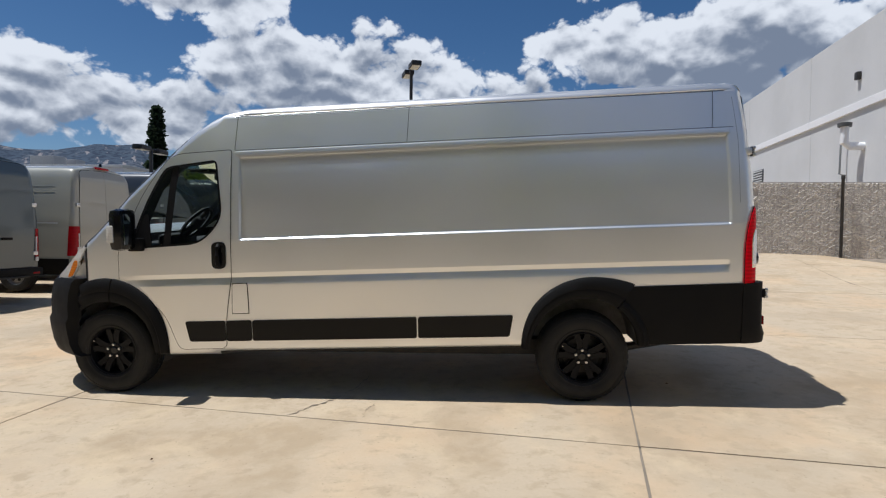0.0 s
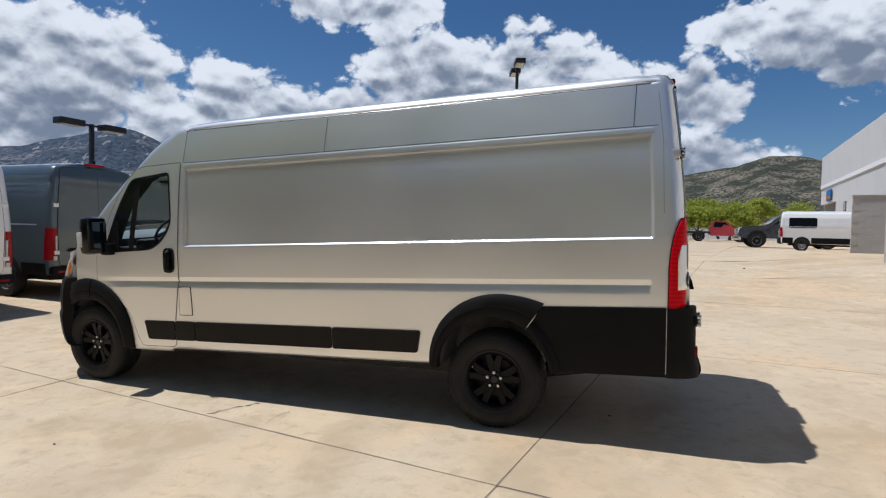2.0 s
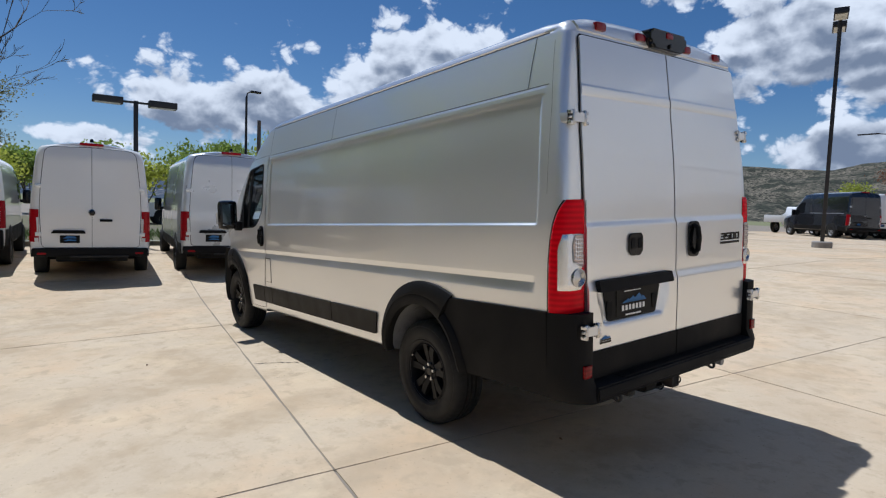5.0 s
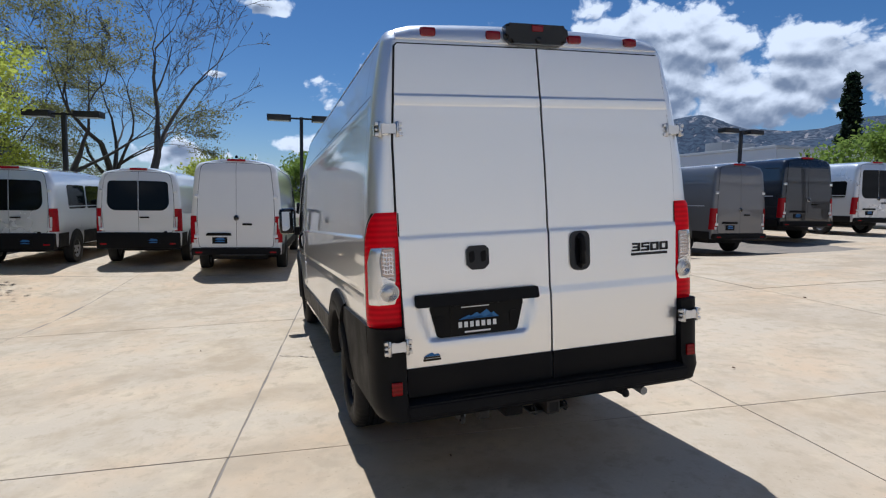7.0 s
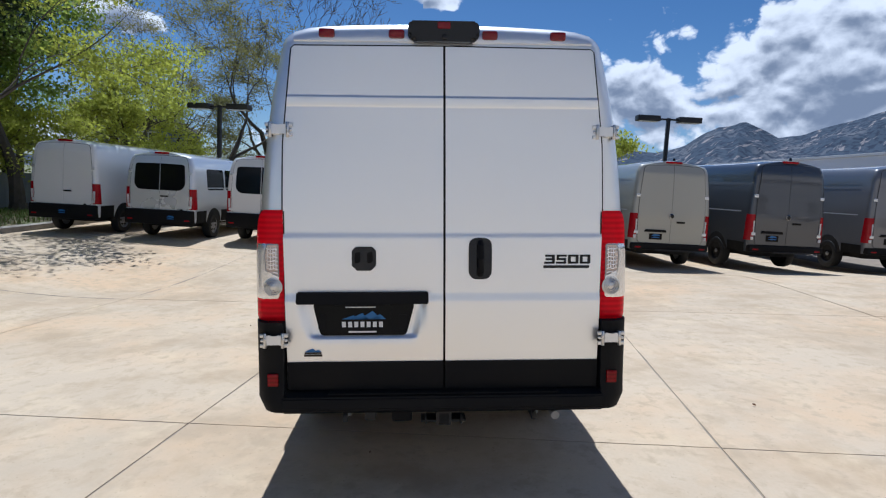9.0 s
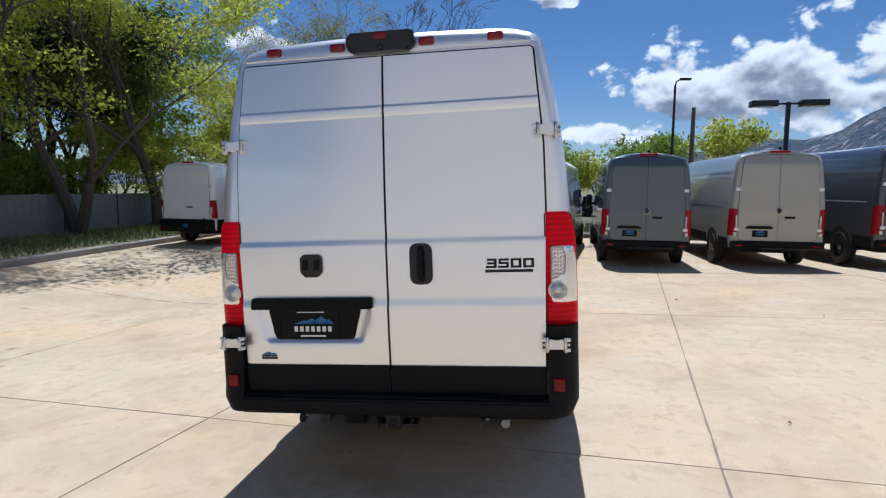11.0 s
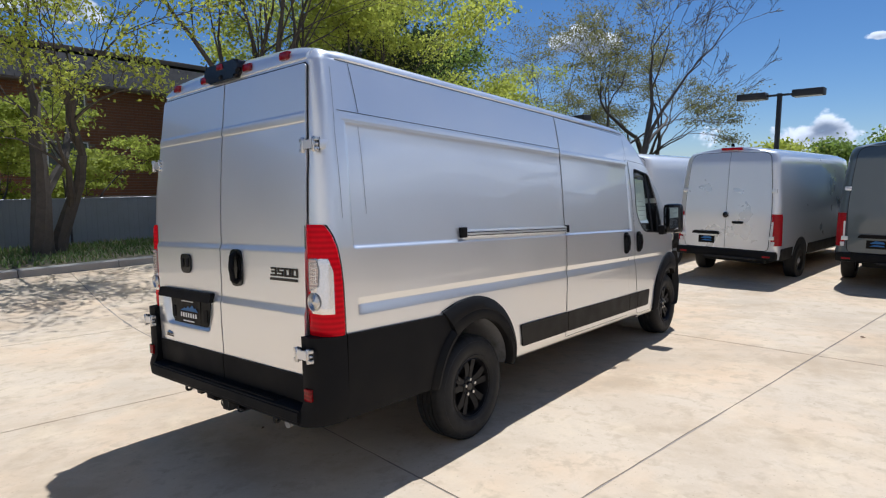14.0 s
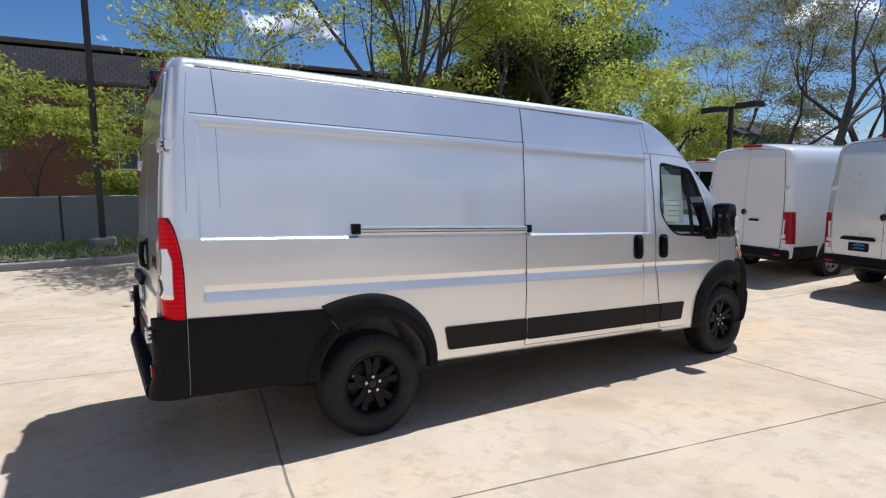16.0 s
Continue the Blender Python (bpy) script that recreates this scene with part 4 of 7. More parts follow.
def body_shell():
    W = [0.40, 0.43, 0.455, 0.48, 0.50, 0.56, 0.62, 0.72, 0.82, 0.92, 0.98, 1.02, 1.038, 1.043, 1.048, 1.099, 1.103, 1.107, 1.137, 1.141, 1.146, 1.17, 1.22, 1.30,
         1.38, 1.405, 1.412, 1.416, 1.420, 1.424, 1.428, 1.435, 1.5, 1.6, 1.7, 1.8, 1.9, 2.0, 2.08, 2.10, 2.103, 2.105, 2.1075, 2.110, 2.112, 2.118, 2.125, 2.145, 2.148, 2.1515,
         2.155, 2.158, 2.17, 2.25, 2.33, 2.40, 2.43, 2.44]
    TOP = [(2.452, None), (2.459, None), (2.466, None), (2.475, None), (2.488, None), (2.50, None), (2.514, None), (2.525, None), (2.54, None)]
    CROWN = [0.55, 0.35, 0.15]
    X = [-4.975, -4.965, -4.95, -4.92, -4.88, -4.82, -4.76, -4.68, -4.6, -4.5, -4.42, -4.34, -4.26, -4.2, -4.14, -4.07, -4.0, -3.9, -3.8, -3.7, -3.6, -3.5, -3.4,
         -3.3, -3.2, -3.1, -3.04, -2.98, -2.92, -2.895, -2.887, -2.88, -2.87, -2.86, -2.845, -2.835, -2.829, -2.823, -2.818, -2.813, -2.80, -2.7, -2.5, -2.2, -1.8, -1.4,
         -1.0, -0.6, -0.3, 0.0, 0.3, 0.6, 0.8, 0.9, 1.0, 1.05, 1.08, 1.095, 1.10, 1.105, 1.112, 1.12, 1.13, 1.14, 1.15, 1.18, 1.20, 1.225, 1.245, 1.262, 1.277, 1.29, 1.30, 1.306, 1.31]
    bm = bmesh.new()
    rings = []
    for x in X:
        T, B = lerp_table(ROOF, x), lerp_table(FLOOR, x)
        side = []
        for w in W + [w for w, _ in TOP]:
            if T >= 2.5:
                ww = w if w > 0.50 else B + (w - 0.40) * (0.50 - B) / 0.10
                if w > 2.44:
                    ww = 2.44 + (w - 2.44) * min(1.0, (T - 0.02 - 2.44) / 0.10)
            elif T < 2.556:
                if w > 2.44:
                    ww = T - 0.11 + (w - 2.44)
                elif T < 1.5:
                    ww = B + (w - 0.40) * (T - 0.11 - B) / (2.44 - 0.40)
                elif w <= 1.22:
                    ww = w if w > 0.50 else B + (w - 0.40) * (0.50 - B) / 0.10
                else:
                    ww = 1.22 + (w - 1.22) * (T - 0.11 - 1.22) / (2.44 - 1.22)
            else:
                ww = w if w > 0.50 else B + (w - 0.40) * (0.50 - B) / 0.10
            if w <= 2.44 or T >= 2.5:
                hw = lerp_table(WIDTH, w if T >= 2.5 else ww)
            else:
                base = lerp_table(WIDTH, T - 0.11)
                hw = base - (lerp_table(WIDTH, 2.44) - lerp_table(WIDTH, w)) * 1.15
            if T < 1.5:
                hw = min(hw, 0.96)
            y = (hw + (panel_depth(x, ww) if x > -4 else 0)) * lerp_table(NARROW, x)
            if x > 1.31 - CORNER:
                t = min((x - (1.31 - CORNER)) / CORNER, 1.0)
                y -= CORNER * (1 - math.sqrt(max(1 - t * t, 0)))
            side.append((y, ww))
        yl, wl = side[-1]
        for k, c in enumerate(CROWN):
            f = c / 0.70
            side.append((yl * f, wl + (T - wl) * (1 - f * f)))
        pts = [(-y, w) for y, w in side] + [(0.0, T)] + [(y, w) for y, w in reversed(side)]
        ring = []
        for y, w in pts:
            xx = x if x < 0.9 else 0.9 + (x - 0.9) * (rear_x(w) - 0.9) / 0.41
            ring.append(bm.verts.new((xx, y, lift_z(xx, w))))
        rings.append(ring)
    n = len(rings[0])
    for a, b in zip(rings, rings[1:]):
        for k in range(n - 1):
            bm.faces.new((a[k], a[k + 1], b[k + 1], b[k]))
        bm.faces.new((a[n - 1], a[0], b[0], b[n - 1]))
    for ring in (rings[0], rings[-1]):
        for k in range(n // 2):
            q = (ring[k], ring[k + 1], ring[n - 2 - k], ring[n - 1 - k])
            bm.faces.new(q if k < n // 2 - 1 else (ring[k], ring[k + 1], ring[n - 1 - k]))
    return bm


DOOR_WINDOW = rounded([(-3.80, 1.375), (-3.62, 1.80), (-3.47, 2.045), (-3.03, 2.085), (-2.975, 1.60), (-3.16, 1.40)], [0.03, 0.3, 0.06, 0.04, 0.12, 0.12], 6)
DOOR = rounded([(-3.905, 0.98), (-3.905, 1.34), (-3.68, 1.83), (-3.475, 2.095), (-3.38, 2.155), (-2.90, 2.168), (-2.905, 1.1), (-2.965, 0.75), (-2.975, 0.50), (-3.39, 0.495), (-3.50, 0.80), (-3.70, 0.98)],
               [0.02, 0.05, 0.2, 0.08, 0.08, 0.02, 0.1, 0.1, 0.05, 0.05, 0.1, 0.1])
SLIDER = [(-2.72, 0.52), (-2.735, 1.25), (-2.80, 1.9), (-2.81, 2.13), (-2.80, 2.43), (-1.385, 2.445), (-1.345, 1.5), (-1.325, 0.52)]


def wheel(parent, x, sign, z):
    """A tyre on a black alloy wheel with five slotted double spokes."""
    R, r0 = 0.372, 0.212
    wh = part("wheel", lathe([(0.196, -0.02), (0.202, -0.10), (0.209, -0.105), (0.209, 0.105), (0.200, 0.110), (0.194, 0.098), (0.190, 0.06), (0.188, 0.0)], 'Y', 48),
              M["rim_black"], parent, "black alloy wheel with five double spokes", loc=Matrix.Translation((x, sign * 0.835, z)) @ pose(0, 0, 0, 0, 0, 0 if sign > 0 else 180))
    bm = lathe([(r0 - 0.006, -0.105), (r0 + 0.004, -0.118), (0.30, -0.128), (0.345, -0.118), (R - 0.006, -0.098), (R, -0.07), (R, -0.045), (R - 0.012, -0.042), (R - 0.012, -0.032),
                (R, -0.029), (R, -0.006), (R - 0.012, -0.003), (R - 0.012, 0.007), (R, 0.010), (R, 0.030), (R - 0.012, 0.033), (R - 0.012, 0.043), (R, 0.046), (R, 0.07),
                (R - 0.006, 0.098), (0.348, 0.116), (0.330, 0.124), (0.326, 0.1215), (0.31, 0.1285), (0.286, 0.129), (0.262, 0.1275), (0.258, 0.1245), (0.236, 0.121), (0.232, 0.125), (r0 + 0.010, 0.120), (r0 - 0.004, 0.106)], 'Y', 144, closed=True)
    for v in bm.verts:                       # blocked shoulders of the tread
        rr = math.hypot(v.co.x, v.co.z)
        k = round(math.atan2(v.co.z, v.co.x) / (2 * math.pi) * 144)
        if abs(v.co.y) > 0.06 and rr > 0.34 and (k + 2 * (v.co.y > 0)) % 3 == 0:
            f = 0.985 if rr > 0.36 else 0.988
            v.co.x, v.co.z = v.co.x * f, v.co.z * f
    part("tyre", bm, M["rubber"], wh, "black all-season tyre with blocked shoulders")
    part("backing", lathe([(0.02, 0.012), (0.12, 0.006), (0.190, -0.02)], 'Y', 32), M["gap"], wh)
    part("brake_disc", lathe([(0.085, 0.012), (0.15, 0.010), (0.15, 0.016), (0.085, 0.018)], 'Y', 32, closed=True), M["iron"], wh, "dull steel brake disc")
    part("hub", lathe([(0.024, 0.076), (0.060, 0.080), (0.072, 0.070), (0.076, 0.03)], 'Y', 30), M["rim_black"], wh)
    for k in range(5):
        a = 2 * math.pi * k / 5
        for s in (1, -1):
            bm = bmesh.new()
            o = [(s * 0.0005, 0.045), (s * 0.041, 0.055), (s * 0.044, 0.10), (s * 0.053, 0.145), (s * 0.076, 0.193), (s * 0.021, 0.207), (s * 0.016, 0.158), (s * 0.012, 0.150), (s * 0.0005, 0.148)]
            add_prism(bm, o, 0.046, 0.090, 'Y')
            bmesh.ops.bevel(bm, geom=bm.edges[:], offset=0.0045, segments=2, affect='EDGES')
            for v in bm.verts:                # the spokes dish towards the hub
                v.co.y -= 0.016 * (1 - sm((v.co.z - 0.05) / 0.10))
            bmesh.ops.transform(bm, matrix=Matrix.Rotation(a, 4, 'Y'), verts=bm.verts)
            part("spoke", bm, M["rim_black"], wh)
        bm = lathe([(0.0125, 0.06), (0.0125, 0.088), (0.011, 0.096), (0.005, 0.097)], 'Y', 8, (0.054 * math.sin(a), 0, 0.054 * math.cos(a)))
        part("lug_nut", bm, M["steel"], wh, "bright steel lug nut")
    part("hub_cap", lathe([(0.032, 0.06), (0.032, 0.084), (0.026, 0.089)], 'Y', 20), M["gloss_black"], wh)
    part("valve", tube([(0.165, 0.09, 0.095), (0.160, 0.118, 0.092)], 0.005, 6), M["steel"], wh, "small bright valve stem")
    part("lip", lathe([(0.200, 0.100), (0.212, 0.113), (0.216, 0.106), (0.205, 0.093)], 'Y', 48, closed=True), M["rim_black"], wh)
    return wh


def arch_flare(sign, xc, wc, r_in, outer, a0, a1):
    """The moulded plastic lip round a wheel arch; outer gives its outline as angle and radius."""
    bm = bmesh.new()
    rows = []
    n = 26
    for i in range(n + 1):
        ang = a0 + (a1 - a0) * i / n
        a = radians(ang)
        row = []
        for t, l in ((0.0, -0.03), (0.0, 0.022), (0.10, 0.034), (0.38, 0.039), (0.44, 0.035), (0.50, 0.040), (0.86, 0.028), (0.97, 0.014), (1.0, -0.01)):
            r = r_in + (lerp_table(outer, ang) - r_in) * t
            x, w = xc + r * math.cos(a), wc + r * math.sin(a)
            row.append(bm.verts.new(side_place(sign)(x, max(w, 0.43), l)))
        rows.append(row)
    for a, b in zip(rows, rows[1:]):
        for k in range(len(a) - 1):
            bm.faces.new((a[k], a[k + 1], b[k + 1], b[k]))
    bm.faces.new(rows[0])
    bm.faces.new(rows[-1][::-1])
    return bm


REAR_FLARE = [(0, 0.51), (40, 0.54), (53, 0.66), (62, 0.635), (75, 0.608), (90, 0.592), (112, 0.572), (135, 0.548), (158, 0.515), (180, 0.492)]
FRONT_FLARE = [(-5, 0.545), (20, 0.568), (45, 0.597), (70, 0.620), (90, 0.628), (115, 0.628), (140, 0.618)]


def lamp_rows(sign, w0, w1, n, side_start, y_in, lift, back=0.03):
    """A lens that wraps the body's rear corner between two heights."""
    bm = bmesh.new()
    rows = []
    for i in range(n + 1):
        w = w0 + (w1 - w0) * i / n
        xs = side_start(w)
        pts = []
        xr = rear_x(w)
        path = [(xs + (xr - 0.004 - xs) * k / 8) for k in range(9)]
        for x in path:
            pts.append(Vector((x, sign * side_y(min(x, xr - 0.002), w), 0)))
        yc = side_y(xr - 0.002, w)
        for k in range(1, 5):
            pts.append(Vector((xr, sign * (yc + (y_in - yc) * k / 4), 0)))
        nor = []
        for k, p in enumerate(pts):
            d = pts[min(k + 1, len(pts) - 1)] - pts[max(k - 1, 0)]
            q = Vector((d.y, -d.x, 0)).normalized() * (-sign)
            nor.append(q if q.length else Vector((1, 0, 0)))
        edge = 0.6 if i in (0, n) else 1.0
        row = [pts[0] - nor[0] * back] + [p + nn * lift * (edge if 0 < k < len(pts) - 1 else 0.5 * edge) for k, (p, nn) in enumerate(zip(pts, nor))] + [pts[-1] - nor[-1] * back]
        rows.append([bm.verts.new((p.x, p.y, lift_z(p.x, w))) for p in row])
    for a, b in zip(rows, rows[1:]):
        for k in range(len(a) - 1):
            bm.faces.new((a[k], a[k + 1], b[k + 1], b[k]))
    bm.faces.new(rows[0])
    bm.faces.new(rows[-1][::-1])
    return bm


def hinge(parent, sign, y, w, on_side, out=0.0):
    """A silver butterfly plate between two pinned knuckle blocks."""
    xr = rear_x(w) + out
    plate = bmesh.new()
    add_prism(plate, [(-0.040, -0.026), (-0.020, -0.019), (0.020, -0.019), (0.040, -0.026), (0.040, 0.026), (0.020, 0.031), (0.010, 0.022), (-0.010, 0.022), (-0.020, 0.031), (-0.040, 0.026)], xr + 0.014, xr + 0.026, 'X')
    bmesh.ops.bevel(plate, geom=plate.edges[:], offset=0.003, segments=2, affect='EDGES')
    ob = part("hinge", plate, M["paint_silver"], parent, "silver butterfly door hinge with bright pins", loc=Matrix.Translation((0, y, lift_z(xr, w))))
    for e in (1, -1):
        part("recess", box((xr - 0.004, min(e * 0.036, e * 0.070), -0.036), (xr + 0.008, max(e * 0.036, e * 0.070), 0.036), 0.003), M["pin_dark"], ob, "dark gap behind the knuckles")
        part("pin", lathe([(0.008, -0.040), (0.010, -0.037), (0.010, 0.037), (0.008, 0.040)], 'Z', 12, (xr + 0.020, e * 0.046, 0)), M["steel"], ob, "bright steel hinge pin")
        for z0, z1 in ((-0.036, -0.017), (0.017, 0.036)):
            ya, yb = sorted((e * 0.040, e * 0.072))
            part("knuckle", box((xr + 0.002, ya, z0), (xr + 0.026, yb, z1), 0.004), M["alu"], ob)
        part("bolt", lathe([(0.008, xr + 0.008), (0.008, xr + 0.020), (0.005, xr + 0.022)], 'X', 8, (0, e * 0.062, 0)), M["alu"], ob)
    part("bracket", box((xr - 0.06, min(0, sign * 0.07), -0.026), (xr + 0.008, max(0, sign * 0.07), 0.026), 0.005), M["paint"] if on_side else M["plastic"], ob)


def pull_handle(parent, place, u, v, name="door_handle"):
    """A recessed black pull handle with a vertical grip."""
    hd = part(name, surface_patch(rounded([(u - 0.062, v - 0.112), (u + 0.062, v - 0.112), (u + 0.062, v + 0.112), (u - 0.062, v + 0.112)], 0.05, 5), lambda a, b, l: place(a, b, l + 0.012), step=0.06, thick=0.014),
              M["gloss_black"], parent, "black oval pull handle")
    bm = bmesh.new()
    add_tube(bm, [place(u, v - 0.085, 0.008), place(u, v - 0.07, 0.034), place(u, v, 0.042), place(u, v + 0.07, 0.034), place(u, v + 0.085, 0.008)], 0.017, 10)
    part("grip", bm, M["plastic"], hd)
    return hd


def bar_rows(parent, place, rows, material, lift):
    """Marks that stand for printing: rows of (u, v, width, height)."""
    for u, v, a, b in rows:
        o = [(u - a / 2, v - b / 2), (u + a / 2, v - b / 2), (u + a / 2, v + b / 2), (u - a / 2, v + b / 2)]
        bm = bmesh.new()
        bm.faces.new([bm.verts.new(place(p[0], p[1], lift)) for p in o])
        part("print_bar", bm, material, parent)


def hero_van():
    van = thing("cargo_van", "silver high-roof cargo van with black plastic cladding and wheels, on concrete", "van", SLOPE)
    body = part("body", body_shell(), M["paint"], van, "silver metallic painted steel body")
    cut = []
    for x in (0.0, -4.04):
        for s in (1, -1):
            bm = lathe([(0.445, 0.50), (0.445, 1.2)] if s > 0 else [(0.445, -1.2), (0.445, -0.50)], 'Y', 56, (x, 0, 0.44 if x > -1 else 0.391))
            cut.append(part("cutter", bm, M["galv"]))
    cab = prism([(-4.05, 0.95), (-4.05, 1.48), (-3.55, 1.95), (-3.25, 2.18), (-2.62, 2.2), (-2.62, 0.95)], -0.87, 0.87, 'Y')
    for v in cab.verts:
        v.co.z += RAKE * v.co.x
        if v.co.z > 1.7:
            v.co.y *= 0.92
    cut.append(part("cutter", cab, M["trim_dark"]))
    for s in (1, -1):
        bm = prism([(x, lift_z(x, w)) for x, w in DOOR_WINDOW], s * 0.55, s * 1.25, 'Y')
        cut.append(part("cutter", bm, M["gap"]))
    ws = prism([(-4.02, 1.45), (-4.20, 1.66), (-3.30, 2.50), (-3.18, 2.10), (-3.50, 1.84)], -0.74, 0.74, 'Y')
    for v in ws.verts:
        v.co.z += RAKE * v.co.x
        if v.co.z > 1.8:
            v.co.y *= 0.93
    cut.append(part("cutter", ws, M["gap"]))
    boolean(body, cut)
    # bare grey steel inside the arches, dark trim inside the cab
    body.data.materials.clear()
    for m in (M["paint"], M["arch_steel"], M["trim_dark"], M["iron"]):
        body.data.materials.append(m)
    for f in body.data.polygons:
        c = f.center
        w = c.z - RAKE * c.x
        f.material_index = 0
        if min(math.hypot(c.x, c.z - 0.44), math.hypot(c.x + 4.04, c.z - 0.391)) < 0.4455 and abs(f.normal.y) < 0.6 or (abs(abs(c.y) - 0.5) < 0.01 and c.z < 0.95):
            f.material_index = 1
        elif -4.3 < c.x < -2.6 and 0.9 < w < 2.3 and abs(c.y) < side_y(c.x, w) - 0.012 and w < lerp_table(ROOF, c.x) - 0.03:
            f.material_index = 2
        elif f.normal.z < -0.7 and w < 0.52:
            f.material_index = 3
    # windscreen
    bm = bmesh.new()
    rows = []
    for i in range(9):
        x = -4.05 + 0.78 * i / 8
        w = lerp_table(ROOF, x)
        hwid = 0.78 - 0.09 * i / 8
        rows.append([bm.verts.new((x + 0.03 * (t / 1.0) ** 2, hwid * t, lift_z(x, w) - 0.012 - 0.05 * t * t)) for t in (-1, -0.7, -0.35, 0, 0.35, 0.7, 1)])
    for a, b in zip(rows, rows[1:]):
        for k in range(6):
            bm.faces.new((a[k], a[k + 1], b[k + 1], b[k]))
    part("windscreen", bm, M["glass"], van, "green-tinted windscreen").visible_shadow = False

    for s in (1, -1):
        place = side_place(s)
        win = dense(DOOR_WINDOW, 0.12)
        door = part("front_door", surface_patch(dense(DOOR, 0.12), lambda a, b, l, p=place: p(a, b, l + 0.004), [win], 0.11, 0.004, (), (1.038, 1.043, 1.048, 1.099, 1.103, 1.107, 1.137, 1.141, 1.146)), M["paint"], van, "silver cab door")
        part("shut_line", ribbon(dense(DOOR, 0.05), place, 0.010, 0.0025), M["gap"], door)
        pane = part("window", surface_patch(win, lambda a, b, l, p=place: p(a, b, l - 0.012), (), 0.15, 0.003), M["glass"], door, "green-tinted side window")
        pane.visible_shadow = False
        part("window_seal", ribbon(dense(DOOR_WINDOW, 0.04), place, 0.016, 0.006), M["plastic"], door, "black rubber window seal")
        # quarter light divider
        bm = ribbon([(-3.47, 1.375), (-3.445, 1.6), (-3.415, 1.85), (-3.385, 2.06)], place, 0.062, -0.004, False)
        part("divider_bar", bm, M["plastic"], door, "black quarter-light divider")
        part("mirror_sail", surface_patch(rounded([(-3.785, 1.385), (-3.60, 1.392), (-3.625, 1.66), (-3.668, 1.66)], 0.015), lambda a, b, l, p=place: p(a, b, l + 0.004), (), 0.12, 0.012), M["plastic"], door, "black plastic mirror sail panel")
        pull_handle(door, place, -3.005, 1.293)
        # mirror
        mir = part("door_mirror", box((-3.815, min(s * 1.025, s * 1.245), 1.265), (-3.695, max(s * 1.025, s * 1.245), 1.61), 0.055), M["gloss_black"], van, "tall black door mirror with a clear side lamp")
        part("mirror_glass", box((-0.004, -0.078, -0.125), (0.004, 0.078, 0.125), 0.0, Matrix.Translation((-3.698, s * 1.133, 1.44)) @ pose(0, 0, 0, 0, 0, -s * 3)), M["mirror_glass"], mir, "mirror glass")
        part("repeater", box((-3.823, min(s * 1.15, s * 1.254), 1.335), (-3.762, max(s * 1.15, s * 1.254), 1.475), 0.014), M["clear_lens"], mir, "clear indicator lens")
        part("mirror_arm", box((-3.78, min(s * 0.955, s * 1.06), 1.25), (-3.66, max(s * 0.955, s * 1.06), 1.36), 0.02), M["plastic"], mir)
        # cladding
        for x0, x1, sl in ((-3.325, -2.972, 1), (-2.962, -2.745, 0), (-2.735, -1.345, 0), (-1.333, -0.56, 2)):
            o = [(x0 + (0.035 if sl == 1 else 0), 0.563), (x1 - (0.03 if sl == 2 else 0), 0.563), (x1, 0.738), (x0, 0.738)]
            part("rub_strip", surface_patch(rounded(o, 0.02), lambda a, b, l, p=place: p(a, b, l + 0.014), (), 0.2, 0.016), M["plastic_brown"], van, "black plastic rub strip")
        part("rear_quarter_cladding", surface_patch([(0.486, 0.478), (1.198, 0.482), (1.198, 0.955), (0.368, 0.948)] + [(0.485 * math.cos(radians(a)), 0.44 + 0.485 * math.sin(radians(a))) for a in range(52, 4, -6)], lambda a, b, l, p=place: p(a, b, l + 0.016), (), 0.12, 0.03), M["plastic"], van, "black plastic lower rear panel")
        for xc, wc, outline, a0, a1 in ((0.0, 0.44, REAR_FLARE, 53.5, 178), (0.0, 0.44, [(0, 0.51), (53, 0.512)], 4, 52.5), (-4.04, 0.50, FRONT_FLARE, -4, 83), (-4.04, 0.50, FRONT_FLARE, 84, 139)):
            part("wheel_arch_flare", arch_flare(s, xc, wc, 0.425, outline, a0, a1), M["plastic"], van, "black plastic wheel-arch flare")
        # lamps
        start = lambda w: lerp_table([(0.95, 1.207), (1.22, 1.209), (1.33, 1.218), (1.42, 1.235), (1.49, 1.256), (1.545, 1.282)], w)
        tl = part("tail_lamp", lamp_rows(s, 0.950, 1.545, 30, start, 0.852, 0.014), M["red_lens"], van, "tall red tail lamp with a clear centre")
        corner = lambda a, b, l: Vector((rear_x(b) + l - CORNER * (1 - math.sqrt(1 - min(max((abs(a) - (lerp_table(WIDTH, b) - CORNER)) / CORNER, 0.0), 0.97) ** 2)), a, lift_z(rear_x(b), b)))
        part("clear_lens", lamp_rows(s, 1.066, 1.372, 16, lambda w: rear_x(w) - 0.052 + 0.02 * sm((w - 1.28) / 0.1), 0.872, 0.019, 0.012), M["reflector_silver"], tl, "silvered reversing and indicator housing")
        part("indicator_rim", ribbon(dense([(s * 0.880, 1.362), (s * 0.880, 1.193), (s * 0.948, 1.222), (s * 0.954, 1.305), (s * 0.940, 1.362)], 0.02), corner, 0.006, 0.0235), M["galv"], tl)
        part("indicator", surface_patch(rounded([(s * 0.882, 1.360), (s * 0.882, 1.196), (s * 0.946, 1.224), (s * 0.952, 1.305), (s * 0.938, 1.360)], 0.012), lambda a, b, l: corner(a, b, l + 0.0225), (), 0.02, 0.01), M["indicator"], tl, "pink-tinted indicator behind the clear lens")
